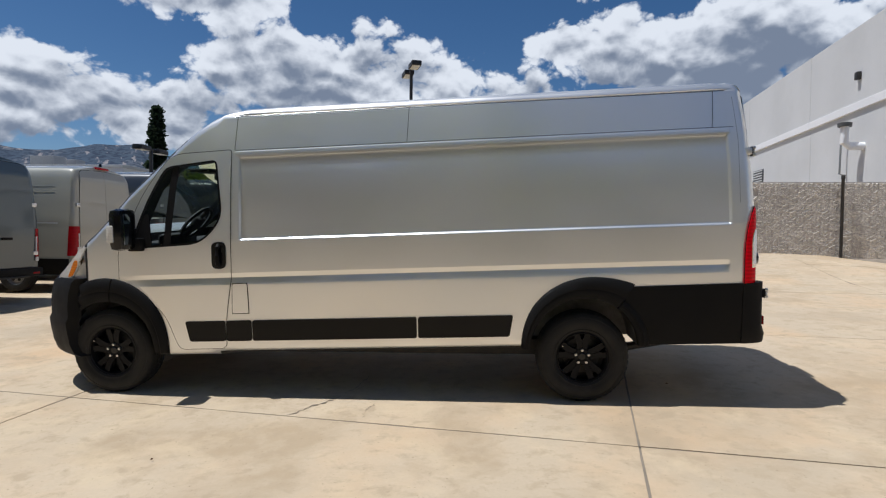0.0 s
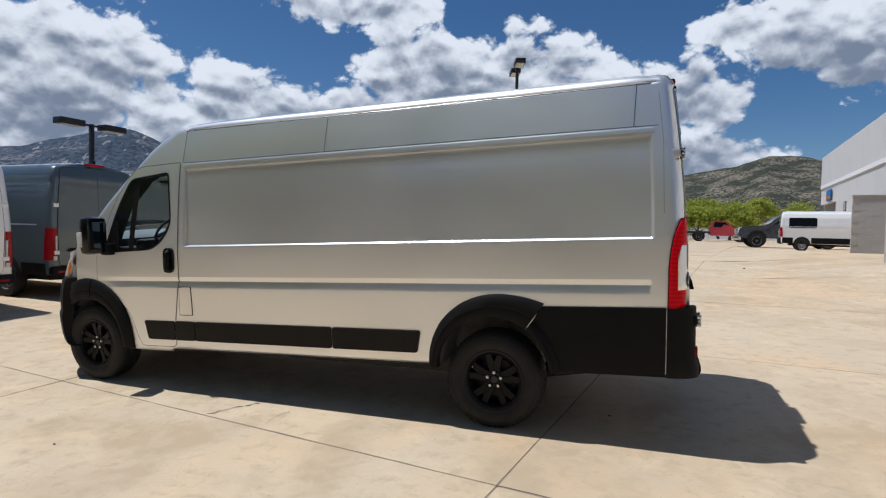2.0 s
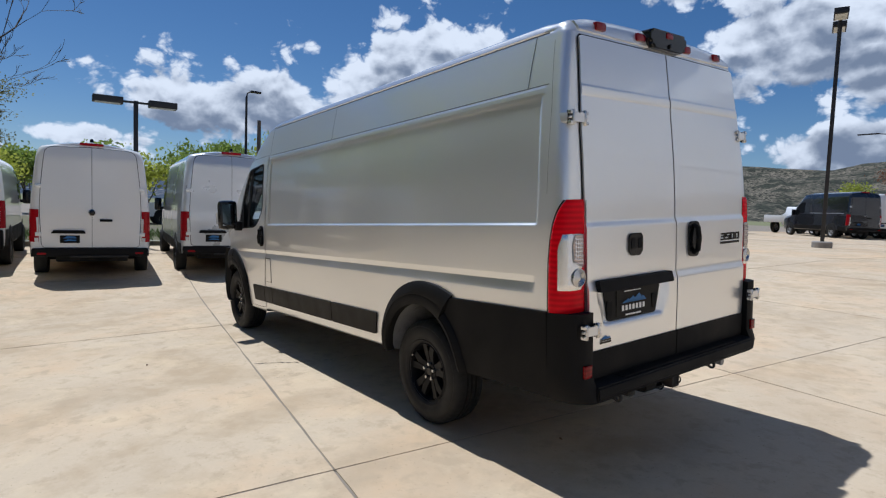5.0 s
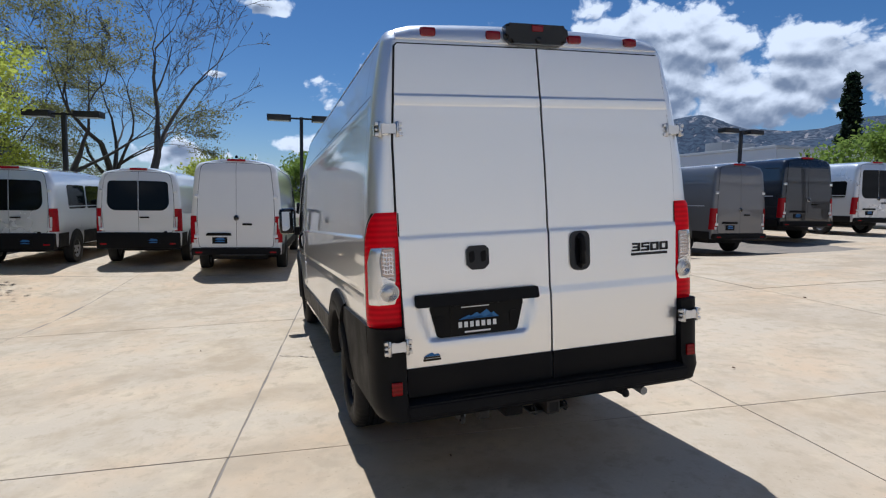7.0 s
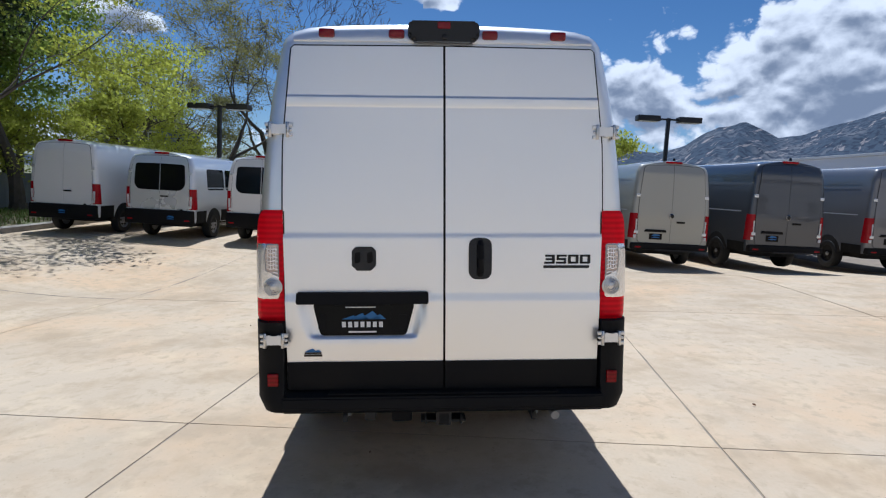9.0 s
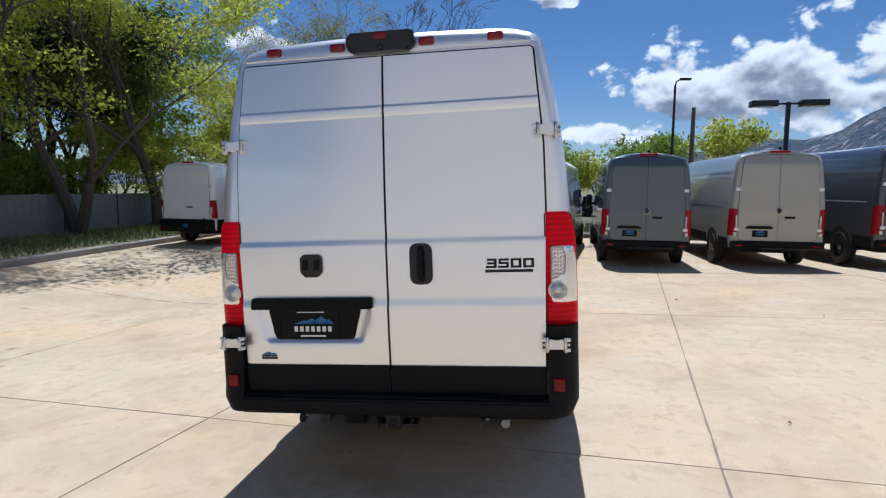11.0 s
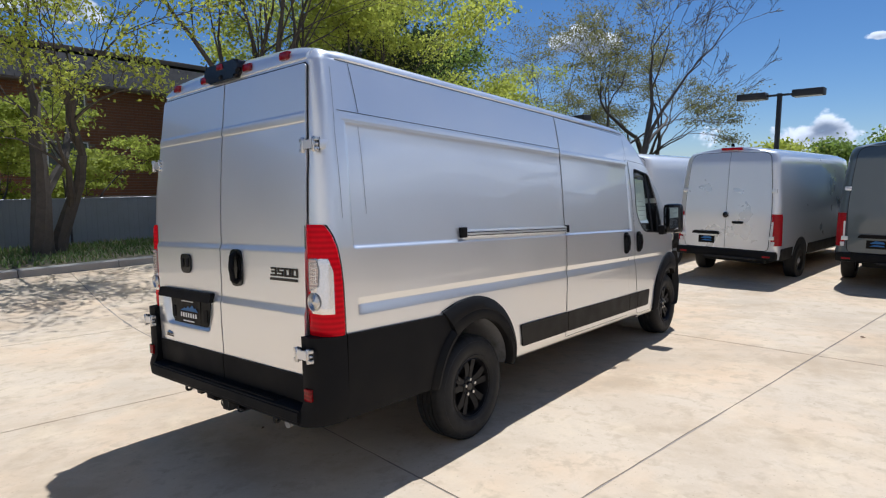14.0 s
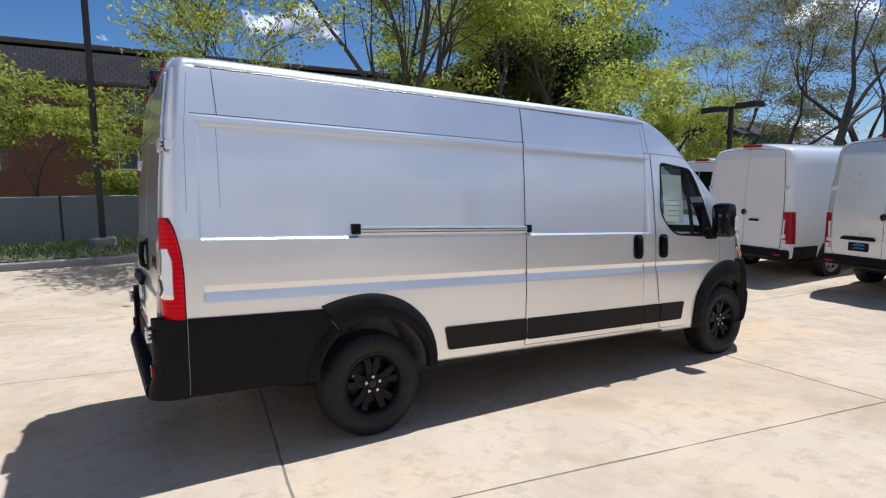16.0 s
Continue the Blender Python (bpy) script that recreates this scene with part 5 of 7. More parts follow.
        for k in range(7):
            wk = 1.212 + 0.021 * k
            part("lens_rib", ribbon(dense([(s * 0.885, wk - 0.004), (s * 0.902, wk + 0.003), (s * 0.92, wk - 0.002), (s * 0.944, wk + 0.006)], 0.02, False), corner, 0.005, 0.0245, False), M["reflector_silver"], tl)
        for k in range(4):
            part("lens_rib", ribbon([(s * (0.893 + 0.014 * k), 1.235), (s * (0.893 + 0.014 * k), 1.35)], corner, 0.004, 0.0248, False), M["reflector_silver"], tl)
        part("lamp_edge", ribbon([(start(w), w) for w in [0.952 + 0.0296 * k for k in range(21)]], lambda a, b, l, p=place: p(a, b, l + 0.010), 0.008, 0.002, False), M["gap"], tl)
        part("lamp_edge", ribbon([(s * 0.850, 0.955), (s * 0.850, 1.25), (s * 0.850, 1.54)], lambda a, b, l: rear_place()(a, b, l + 0.017), 0.007, 0.001, False), M["gap"], tl)
        for w, r in ((1.136, 0.050),):
            part("reflector_bowl", lathe([(r, 0.0), (r, 0.005), (r * 0.88, 0.006), (r * 0.82, 0.001), (r * 0.66, 0.005), (r * 0.60, 0.001), (r * 0.44, 0.005), (r * 0.38, 0.001), (0.006, 0.006)], 'X', 24, (rear_x(w) + 0.020, s * 0.912, lift_z(1.31, w))), M["steel"], tl)
        # front lamp
        hl = part("headlamp", surface_patch(rounded([(-4.60, 1.075), (-4.43, 1.10), (-4.31, 1.24), (-4.20, 1.40), (-4.29, 1.375), (-4.46, 1.235)], [0.02, 0.03, 0.1, 0.02, 0.03, 0.1]), lambda a, b, l, p=place: p(a, b, l + 0.010), (), 0.05, 0.02), M["clear_lens"], van, "swept-back headlamp with amber marker")
        part("marker", surface_patch(rounded([(-4.47, 1.13), (-4.40, 1.145), (-4.31, 1.28), (-4.37, 1.28)], 0.015), lambda a, b, l, p=place: p(a, b, l + 0.013), (), 0.05, 0.006), M["amber_lens"], hl, "amber side marker")
    # sliding door on the right side
    place = side_place(1)
    sl = part("sliding_door", surface_patch(dense(SLIDER, 0.15), lambda a, b, l: place(a, b, l + 0.004), (), 0.14, 0.004, (-2.835, -2.823, -2.813), (1.038, 1.043, 1.048, 1.099, 1.103, 1.107, 1.137, 1.141, 1.146, 1.404, 1.412, 1.42, 1.428, 1.436, 2.097, 2.103, 2.105, 2.1075, 2.110, 2.112, 2.118, 2.125, 2.145, 2.151, 2.1535, 2.156, 2.1585, 2.165)), M["paint"], van, "silver sliding side door")
    part("shut_line", ribbon(dense(SLIDER, 0.05), place, 0.010, 0.0025), M["gap"], sl)
    pull_handle(sl, place, -2.655, 1.291)
    rail = part("slide_rail", box((-1.36, 0.955, 1.435), (0.10, 1.001, 1.490), 0.006), M["paint_silver"], van, "bright silver sliding-door rail")
    for v in rail.data.vertices:
        v.co.z += RAKE * v.co.x
    for z0 in (1.449, 1.470):
        slot = part("rail_slot", box((-1.34, 0.99, z0), (0.09, 1.0025, z0 + 0.005), 0), M["gap"], rail)
        for v in slot.data.vertices:
            v.co.z += RAKE * v.co.x
    part("rail_end", box((0.095, 0.955, 1.442), (0.155, 1.008, 1.512), 0.006), M["plastic"], rail)
    part("rail_end", box((-1.395, 0.955, 1.40), (-1.345, 1.004, 1.462), 0.006), M["plastic"], rail)
    # seams of the roof panels
    for s in (1, -1):
        place = side_place(s)
        for x in ((-2.86, -1.405, 0.985) if s < 0 else (-2.86, 0.985)):
            part("body_seam", ribbon(dense([(x - 0.01, 2.165), (x + 0.005, 2.45)], 0.03, False), place, 0.004, 0.0016, False), M["gap"], body)
        part("body_seam", ribbon(dense([(-2.86, 2.164), (1.13, 2.164)], 0.2, False), place, 0.004, 0.0014, False), M["gap"], body)
        part("body_seam", ribbon(dense([(0.985, 1.60), (0.985, 2.09)], 0.03, False), place, 0.003, 0.0012, False), M["galv"], body) if s > 0 else None
        part("body_seam", ribbon(dense([(1.175, 1.58), (1.165, 2.05), (1.13, 2.40)], 0.05, False), place, 0.003, 0.0014, False), M["galv"], body)
        part("roof_gutter", ribbon(dense([(-2.88, 2.452), (1.08, 2.452)], 0.2, False), place, 0.005, 0.0015, False), M["gap"], body)
    part("fuel_flap", surface_patch(rounded([(-2.895, 1.05), (-2.772, 1.05), (-2.765, 0.80), (-2.905, 0.80)], 0.015), lambda a, b, l: side_place(-1)(a, b, l + 0.006), (), 0.2, 0.006), M["paint"], van, "silver fuel flap")
    part("shut_line", ribbon(dense([(-2.895, 1.05), (-2.772, 1.05), (-2.765, 0.80), (-2.905, 0.80)], 0.04), side_place(-1), 0.014, 0.0022), M["gap"], body)
    # rear doors
    rp = rear_place()
    for s in (1, -1):
        def shaped(a, b, l, s=s):
            d = 0.0
            d += 0.004 * sm((b - 2.093) / 0.006) * sm((2.15 - b) / 0.006)
            d += 0.011 * sm((1.432 - b) / 0.042)
            d += 0.011 * sm((1.104 - b) / 0.050)
            if s < 0:                                # the slanted pocket round the plate
                edge = 0.060 * (1.045 - b) / 0.187
                d -= 0.026 * sm((b - 0.850) / 0.030) * sm((1.046 - b) / 0.004) * sm((a + 0.790 - edge) / 0.045) * sm((-0.082 - edge - a) / 0.045)
            return rp(a, b, l + 0.014 + d)
        o = rounded([(s * 0.006, 0.578), (s * 0.838, 0.578), (s * 0.845, 0.95), (s * 0.855, 1.5), (s * 0.85, 1.9), (s * 0.808, 2.40), (s * 0.795, 2.412), (s * 0.006, 2.418)], [0, 0.02, 0, 0, 0, 0, 0, 0])
        door = part("rear_door", surface_patch(o, shaped, (), 0.12, 0.03, tuple(-0.795 + 0.012 * k for k in range(13)) + tuple(-0.225 + 0.012 * k for k in range(13)) if s < 0 else (), (tuple(0.848 + 0.009 * k for k in range(5)) + (1.03, 1.041, 1.0435, 1.047) if s < 0 else ()) + (1.05, 1.056, 1.063, 1.072, 1.081, 1.09, 1.098, 1.104, 1.112, 1.384, 1.39, 1.396, 1.403, 1.411, 1.419, 1.426, 1.432, 1.44, 2.086, 2.092, 2.096, 2.1, 2.143, 2.147, 2.151, 2.157)), M["paint"], van, "tall silver rear door with pressed ribs")
        part("shut_line", ribbon(dense(o, 0.06), rp, 0.020, 0.003), M["gap"], door)
        part("lower_cladding", surface_patch([(s * 0.005, 0.577), (s * 0.839, 0.577), (s * 0.842, 0.73), (s * 0.005, 0.73)], lambda a, b, l: shaped(a, b, l + 0.008), (), 0.2, 0.012), M["plastic"], door, "black plastic lower door panel")
        hinge(van, s, s * 0.872, 1.968, True)
        hinge(van, s, s * 0.895, 0.862, False, 0.075)
        if s > 0:
            pull_handle(door, shaped, 0.192, 1.287)
            strokes = {"3": [[(0, 1), (1, 1), (1, 0), (0, 0)], [(0.12, 0.5), (1, 0.5)]], "5": [[(1, 1), (0, 1), (0, 0.52), (1, 0.52), (1, 0), (0, 0)]], "0": [[(0, 1), (1, 1), (1, 0), (0, 0), (0, 1)]]}
            for k, ch in enumerate("3500"):
                dg = bmesh.new()
                for line in strokes[ch]:
                    for (u0, v0), (u1, v1) in zip(line, line[1:]):
                        p, q = [(0.545 + 0.065 * k + 0.042 * u + 0.005 * v, 1.264 + 0.038 * v) for u, v in ((min(u0, u1), min(v0, v1)), (max(u0, u1), max(v0, v1)))]
                        t = 0.0056 if v0 == v1 else 0.0040
                        add_prism(dg, [(p[0] - 0.0050, lift_z(1.31, p[1] - t)), (q[0] + 0.0050, lift_z(1.31, p[1] - t)), (q[0] + 0.0050, lift_z(1.31, q[1] + t)), (p[0] - 0.0050, lift_z(1.31, q[1] + t))], rear_x(1.285) + 0.02, rear_x(1.285) + 0.030, 'X')
                part("digit", dg, M["gloss_black"], door, "black digit %s of the model number" % ch, smooth=False)
            part("badge_bar", surface_patch([(0.536, 1.234), (0.786, 1.234), (0.786, 1.249), (0.536, 1.249)], lambda a, b, l: shaped(a, b, l + 0.006), (), 0.3, 0.006), M["gloss_black"], door)
        else:
            bg = part("badge", surface_patch(rounded([(-0.493, 1.25), (-0.465, 1.223), (-0.393, 1.223), (-0.365, 1.25), (-0.365, 1.33), (-0.385, 1.351), (-0.473, 1.351), (-0.493, 1.33)], 0.008), lambda a, b, l: shaped(a, b, l + 0.012), (), 0.1, 0.012), M["gloss_black"], door, "black shield badge")
            for y0 in (-0.462, -0.396):
                part("badge_relief", surface_patch(rounded([(y0 - 0.014, 1.26), (y0 + 0.014, 1.27), (y0 + 0.012, 1.325), (y0 - 0.016, 1.318)], 0.01), lambda a, b, l: shaped(a, b, l + 0.016), (), 0.1, 0.004), M["plastic"], bg)
            part("plate_bar", surface_patch(rounded([(-0.785, 1.047), (-0.086, 1.047), (-0.086, 1.109), (-0.785, 1.109)], 0.012), lambda a, b, l: shaped(a, b, l + 0.03), (), 0.2, 0.03), M["plastic"], door, "black plate-lamp bar")
            pl = part("plate_holder", surface_patch(rounded([(-0.665, 0.872), (-0.205, 0.872), (-0.160, 1.042), (-0.705, 1.042)], 0.02), lambda a, b, l: shaped(a, b, l + 0.006), (), 0.2, 0.006), M["plate_black"], door, "black recessed plate holder")
            part("plate", surface_patch(rounded([(-0.591, 0.878), (-0.289, 0.878), (-0.289, 1.036), (-0.591, 1.036)], 0.01), lambda a, b, l: shaped(a, b, l + 0.011), (), 0.4, 0.004), M["plate_black"], pl, "black dealer plate with a blue mountain mark")
            bar_rows(pl, shaped, [(-0.44 + 0.033 * (k - 3), 0.932, 0.021, 0.030) for k in range(7)] + [(-0.44, 0.892, 0.15, 0.009), (-0.45, 1.026, 0.16, 0.005)], M["white_trim"], 0.0165)
            for y0, hh, ww in ((-0.50, 0.022, 0.10), (-0.455, 0.034, 0.11), (-0.40, 0.045, 0.12), (-0.355, 0.028, 0.08)):
                bm = bmesh.new()
                bm.faces.new([bm.verts.new(shaped(a, b, 0.0165)) for a, b in ((y0 - ww / 2, 0.960), (y0 + ww / 2, 0.960), (y0 + ww * 0.30, 0.960 + hh * 0.55), (y0 + ww * 0.12, 0.960 + hh))])
                part("mountain_mark", bm, M["blue_print"], pl)
            for a0 in (-0.655, -0.225):
                part("plate_boss", surface_patch(rounded([(a0 - 0.02, 0.90), (a0 + 0.02, 0.90), (a0 + 0.025, 0.985), (a0 - 0.025, 0.985)], 0.015), lambda a, b, l: shaped(a, b, l + 0.012), (), 0.2, 0.006), M["plastic"], pl)
            st = part("sticker", surface_patch([(-0.752, 0.76), (-0.655, 0.76), (-0.655, 0.772), (-0.752, 0.772)], lambda a, b, l: shaped(a, b, l + 0.002), (), 0.4, 0.002), M["gloss_black"], door, "small blue and black dealer sticker")
            bm = bmesh.new()
            bm.faces.new([bm.verts.new(shaped(a, b, 0.003)) for a, b in ((-0.75, 0.785), (-0.66, 0.785), (-0.672, 0.797), (-0.69, 0.793), (-0.705, 0.805), (-0.73, 0.796))])
            part("mountain_mark", bm, M["blue_print"], st)
            bar_rows(st, shaped, [(-0.704, 0.779, 0.09, 0.009)], M["gloss_black"], 0.003)
    # roof spoiler lip with marker lamps and the camera housing
    cap = bmesh.new()
    rows = []
    for i in range(21):
        y = -0.80 + 1.6 * i / 20
        crown = 2.552 - 0.028 * (y / 0.8) ** 2 - 0.02 * max(0, abs(y) - 0.7) / 0.1
        rows.append([cap.verts.new((x, y, lift_z(x, w))) for x, w in ((1.05, crown + 0.004), (1.13, crown + 0.006), (1.19, crown - 0.008), (1.222, crown - 0.045), (1.226, 2.445), (1.19, 2.43), (1.10, 2.44))])
    for a, b in zip(rows, rows[1:]):
        for k in range(6):
            cap.faces.new((a[k], a[k + 1], b[k + 1], b[k]))
    cap.faces.new(rows[0])
    cap.faces.new(rows[-1][::-1])
    part("roof_lip", cap, M["paint"], van, "silver rear roof lip")
    for y in (-0.625, -0.255, 0.245, 0.615):
        part("marker_lamp", box((1.195, y - 0.043, lift_z(1.2, 2.460)), (1.240, y + 0.044, lift_z(1.2, 2.508)), 0.016), M["marker_red"], van, "small red roof marker lamp")
    hb = bmesh.new()
    add_prism(hb, rounded([(-0.197, lift_z(1.2, 2.468)), (-0.165, lift_z(1.2, 2.440)), (0.157, lift_z(1.2, 2.440)), (0.189, lift_z(1.2, 2.468)), (0.182, lift_z(1.2, 2.546)), (-0.190, lift_z(1.2, 2.546))], 0.02), 1.12, 1.262, 'X')
    bmesh.ops.bevel(hb, geom=[e for e in hb.edges if all(v.co.x > 1.2 for v in e.verts)], offset=0.018, segments=3, affect='EDGES')
    hs = part("camera_housing", hb, M["gloss_black"], van, "black rear camera and brake-lamp housing")
    part("brake_lamp", box((1.255, -0.038, lift_z(1.2, 2.505)), (1.268, 0.032, lift_z(1.2, 2.540)), 0.006), M["marker_red"], hs, "red high-level brake lamp")
    part("camera_lens", lathe([(0.014, 1.258), (0.014, 1.272), (0.008, 1.275)], 'X', 16, (0, 0.0, lift_z(1.2, 2.462))), M["gloss_black"], hs)
    # bumper: step and corners
    stp = bmesh.new()
    o = [(1.26, 0.575), (1.395, 0.565), (1.422, 0.552), (1.43, 0.49), (1.40, 0.462), (1.24, 0.455), (1.24, 0.55)]
    add_prism(stp, [(x, lift_z(x, w)) for x, w in o], -0.86, 0.86, 'Y')
    bmesh.ops.bevel(stp, geom=[e for e in stp.edges], offset=0.008, segments=2, affect='EDGES')
    bp = part("rear_bumper", stp, M["plastic"], van, "black plastic rear bumper with a ribbed step")
    for k in range(11):
        part("tread_rib", box((1.315 + 0.009 * k, -0.62, lift_z(1.35, 0.568)), (1.319 + 0.009 * k, 0.62, lift_z(1.35, 0.573)), 0), M["plastic"], bp)
    for s in (1, -1):
        cn = bmesh.new()
        rows = []
        for i in range(8):
            w = 0.475 + (0.952 - 0.475) * i / 7
            tuck = 0.03 * (1 - sm((w - 0.47) / 0.08))
            xs = [1.203, 1.26, 1.31, 1.345, 1.372, 1.385, 1.385, 1.378]
            ys = [1.018, 1.015, 1.002, 0.985, 0.955, 0.925, 0.88, 0.852]
            grow = 0.0 if w > 0.62 else 0.035 * sm((0.62 - w) / 0.1)
            row = [cn.verts.new((x + grow * (j / 7.0), s * (y - tuck), lift_z(x, w))) for j, (x, y) in enumerate(zip(xs, ys))]
            row += [cn.verts.new((1.30, s * 0.852, lift_z(1.3, w))), cn.verts.new((1.203, s * 0.95, lift_z(1.2, w)))]
            rows.append(row)
        for a, b in zip(rows, rows[1:]):
            for k in range(len(a)):
                j = (k + 1) % len(a)
                cn.faces.new((a[k], a[j], b[j], b[k]))
        cn.faces.new(rows[0][::-1])
        cn.faces.new(rows[-1])
        c = part("bumper_corner", cn, M["plastic"], bp, "black plastic bumper corner")
        part("reflector", box((1.375, s * 0.908 - 0.028, lift_z(1.37, 0.613)), (1.398, s * 0.908 + 0.028, lift_z(1.37, 0.681)), 0.004), M["red_dark"], c, "red reflector")
    # running gear and hitch
    for x in (0.0, -4.04):
        for s in (1, -1):
            wheel(van, x, s, 0.368)
    part("axle", tube([(0, -0.8, 0.36), (0, 0.8, 0.36)], 0.05, 10), M["iron"], van)
    part("underbody", box((-4.3, -0.60, 0.29), (0.25, 0.60, 0.44), 0.03), M["iron"], van, "dark underbody with frame rails")
    for s in (1, -1):
        part("leaf_spring", tube([(-0.65, s * 0.55, 0.42), (0, s * 0.55, 0.30), (0.75, s * 0.55, 0.42)], [0.03, 0.045, 0.03], 8), M["iron"], van)
    ht = part("tow_hitch", box((1.10, -0.042, 0.405), (1.345, 0.042, 0.485), 0.008), M["iron"], van, "black receiver hitch with a bright rim")
    part("receiver_rim", lathe([(0.050, 1.335), (0.054, 1.350), (0.040, 1.352), (0.036, 1.338)], 'X', 4, (0, 0, 0.445), closed=True), M["iron"], ht, "square bright receiver rim").matrix_basis = Matrix.Translation((0, 0, 0.445)) @ Matrix.Rotation(radians(45), 4, 'X') @ Matrix.Translation((0, 0, -0.445))
    part("receiver_hole", box((1.340, -0.027, 0.418), (1.347, 0.027, 0.472), 0), M["gap"], ht)
    part("hitch_plate", box((1.20, -0.125, 0.405), (1.30, 0.125, 0.418), 0.004), M["iron"], ht)
    part("hitch_beam", tube([(1.17, -0.62, 0.47), (1.17, 0.62, 0.47)], 0.032, 10), M["iron"], ht)
    for e in (1, -1):
        part("chain_loop", lathe([(0.026, -0.006), (0.030, 0.0), (0.026, 0.006), (0.020, 0.0)], 'Y', 16, (1.30, e * 0.098, 0.425), closed=True), M["iron"], ht, "safety chain loop")
    so = part("trailer_socket", box((1.20, -0.285, 0.415), (1.315, -0.175, 0.485), 0.014), M["plastic"], van, "black trailer wiring socket with a flap")
    part("socket_flap", box((1.312, -0.280, 0.425), (1.328, -0.180, 0.482), 0.008), M["plastic"], so)
    part("wiring_bracket", box((1.22, -0.435, 0.425), (1.315, -0.375, 0.480), 0.008), M["iron"], van, "small dark wiring bracket")
    for y in (-0.54, 0.50):
        ey = part("tow_eye", lathe([(0.013, -0.009), (0.024, -0.011), (0.027, 0.0), (0.024, 0.011), (0.013, 0.009)], 'Y', 18, (1.315, y, 0.446), closed=True), M["iron"], van, "black steel tow eye")
        part("eye_shank", box((1.19, y - 0.012, 0.43), (1.295, y + 0.012, 0.475), 0.004), M["iron"], ey)
        part("eye_bolt", lathe([(0.012, y + 0.012), (0.012, y + 0.028), (0.008, y + 0.030)], 'Y', 8, (1.285, 0, 0.455)), M["galv"], ey)
    part("exhaust_tip", tube([(0.95, 0.62, 0.43), (1.20, 0.62, 0.455), (1.33, 0.62, 0.445)], [0.022, 0.022, 0.024], 14), M["galv"], van, "dull steel exhaust tip under the bumper")
    # front bumper
    fb = bmesh.new()
    rows = []
    for w, d in ((0.445, 0.10), (0.47, 0.05), (0.55, 0.015), (0.66, -0.005), (0.74, -0.012), (0.785, 0.012), (0.90, 0.015), (1.0, 0.03), (1.09, 0.06), (1.125, 0.10)):
        row = []
        for k in range(25):
            t = -1 + 2 * k / 24
            y = 0.995 * t
            x = -5.0 + 0.54 * abs(t) ** 3.2 + 0.05 * t * t + d
            row.append(fb.verts.new((x, y, lift_z(x, w))))
        rows.append(row)
    for a, b in zip(rows, rows[1:]):
        for k in range(24):
            fb.faces.new((a[k], a[k + 1], b[k + 1], b[k]))
    r = bmesh.ops.extrude_face_region(fb, geom=fb.faces[:])
    for v in [g for g in r["geom"] if isinstance(g, bmesh.types.BMVert)]:
        v.co.x += 0.09
        v.co.y *= 0.95
    part("front_bumper", fb, M["plastic"], van, "black plastic front bumper")
    # cab interior
    dash = bmesh.new()
    add_box(dash, (-4.02, -0.84, 0.95), (-3.66, 0.84, 1.30), 0.06)
    add_box(dash, (-3.72, -0.72, 1.22), (-3.58, -0.26, 1.38), 0.04)
    part("dashboard", dash, M["trim_dark"], van, "dark plastic dashboard")
    sw = part("steering_wheel", lathe([(0.178, -0.016), (0.194, 0.0), (0.178, 0.016), (0.162, 0.0)], 'Z', 28, closed=True), M["trim_dark"], van, "black steering wheel", loc=Matrix.Translation((-3.47, -0.48, 1.47)) @ pose(0, 0, 0, 0, -48, 0))
    for k in range(3):
        a = radians(90 + 120 * k)
        part("steering_spoke", tube([(0, 0, 0), (0.19 * math.sin(a), 0.19 * math.cos(a), 0)], 0.018, 6), M["trim_dark"], sw)
    for y in (-0.48, 0.48):
        se = part("seat", box((-3.42, y - 0.25, 0.72), (-2.92, y + 0.25, 0.90), 0.06), M["fabric"], van, "charcoal fabric cab seat")
        part("backrest", box((-2.98, y - 0.24, 0.86), (-2.82, y + 0.24, 1.45), 0.06, Matrix.Translation((-2.9, 0, 0.86)) @ pose(0, 0, 0, 0, 9, 0) @ Matrix.Translation((2.9, 0, -0.86))), M["fabric"], se)
        part("headrest", box((-2.86, y - 0.13, 1.48), (-2.76, y + 0.13, 1.66), 0.04), M["fabric"], se)
    part("bulkhead", box((-2.655, -0.85, 0.6), (-2.63, 0.85, 2.08), 0.005), M["white_trim"], van, "white cargo bulkhead")
    part("rear_view_mirror", box((-3.46, -0.13, 1.88), (-3.42, 0.10, 1.95), 0.015), M["trim_dark"], van)
    pr = side_place(1)
    lb = part("window_label", surface_patch([(-3.36, 1.52), (-3.07, 1.52), (-3.07, 1.98), (-3.36, 1.98)], lambda a, b, l: pr(a, b, l - 0.024), (), 0.1, 0.001), M["white_trim"], van, "white paper price label in the window")
    bar_rows(lb, pr, [(-3.215, 1.58 + 0.05 * k, 0.14 + 0.05 * (k % 3), 0.006) for k in range(4)], M["galv"], -0.021)
    part("windscreen_paper", box((-0.07, -0.12, 0), (0.07, 0.12, 0.002), 0, Matrix.Translation((-3.72, 0.40, 1.44)) @ pose(0, 0, 0, 0, -32, 0)), M["paper"], van, "white paper sheet behind the windscreen")
    part("sun_visor", box((-3.42, -0.66, 1.93), (-3.24, -0.28, 1.96), 0.01), M["trim_dark"], van)
    part("wheel_hub", box((-0.07, -0.075, -0.03), (0.07, 0.075, 0.02), 0.02), M["trim_dark"], sw)
    part("instrument_stalk", tube([(-3.60, -0.48, 1.36), (-3.48, -0.48, 1.46)], 0.035, 8), M["trim_dark"], van)
    return van


hero_van()

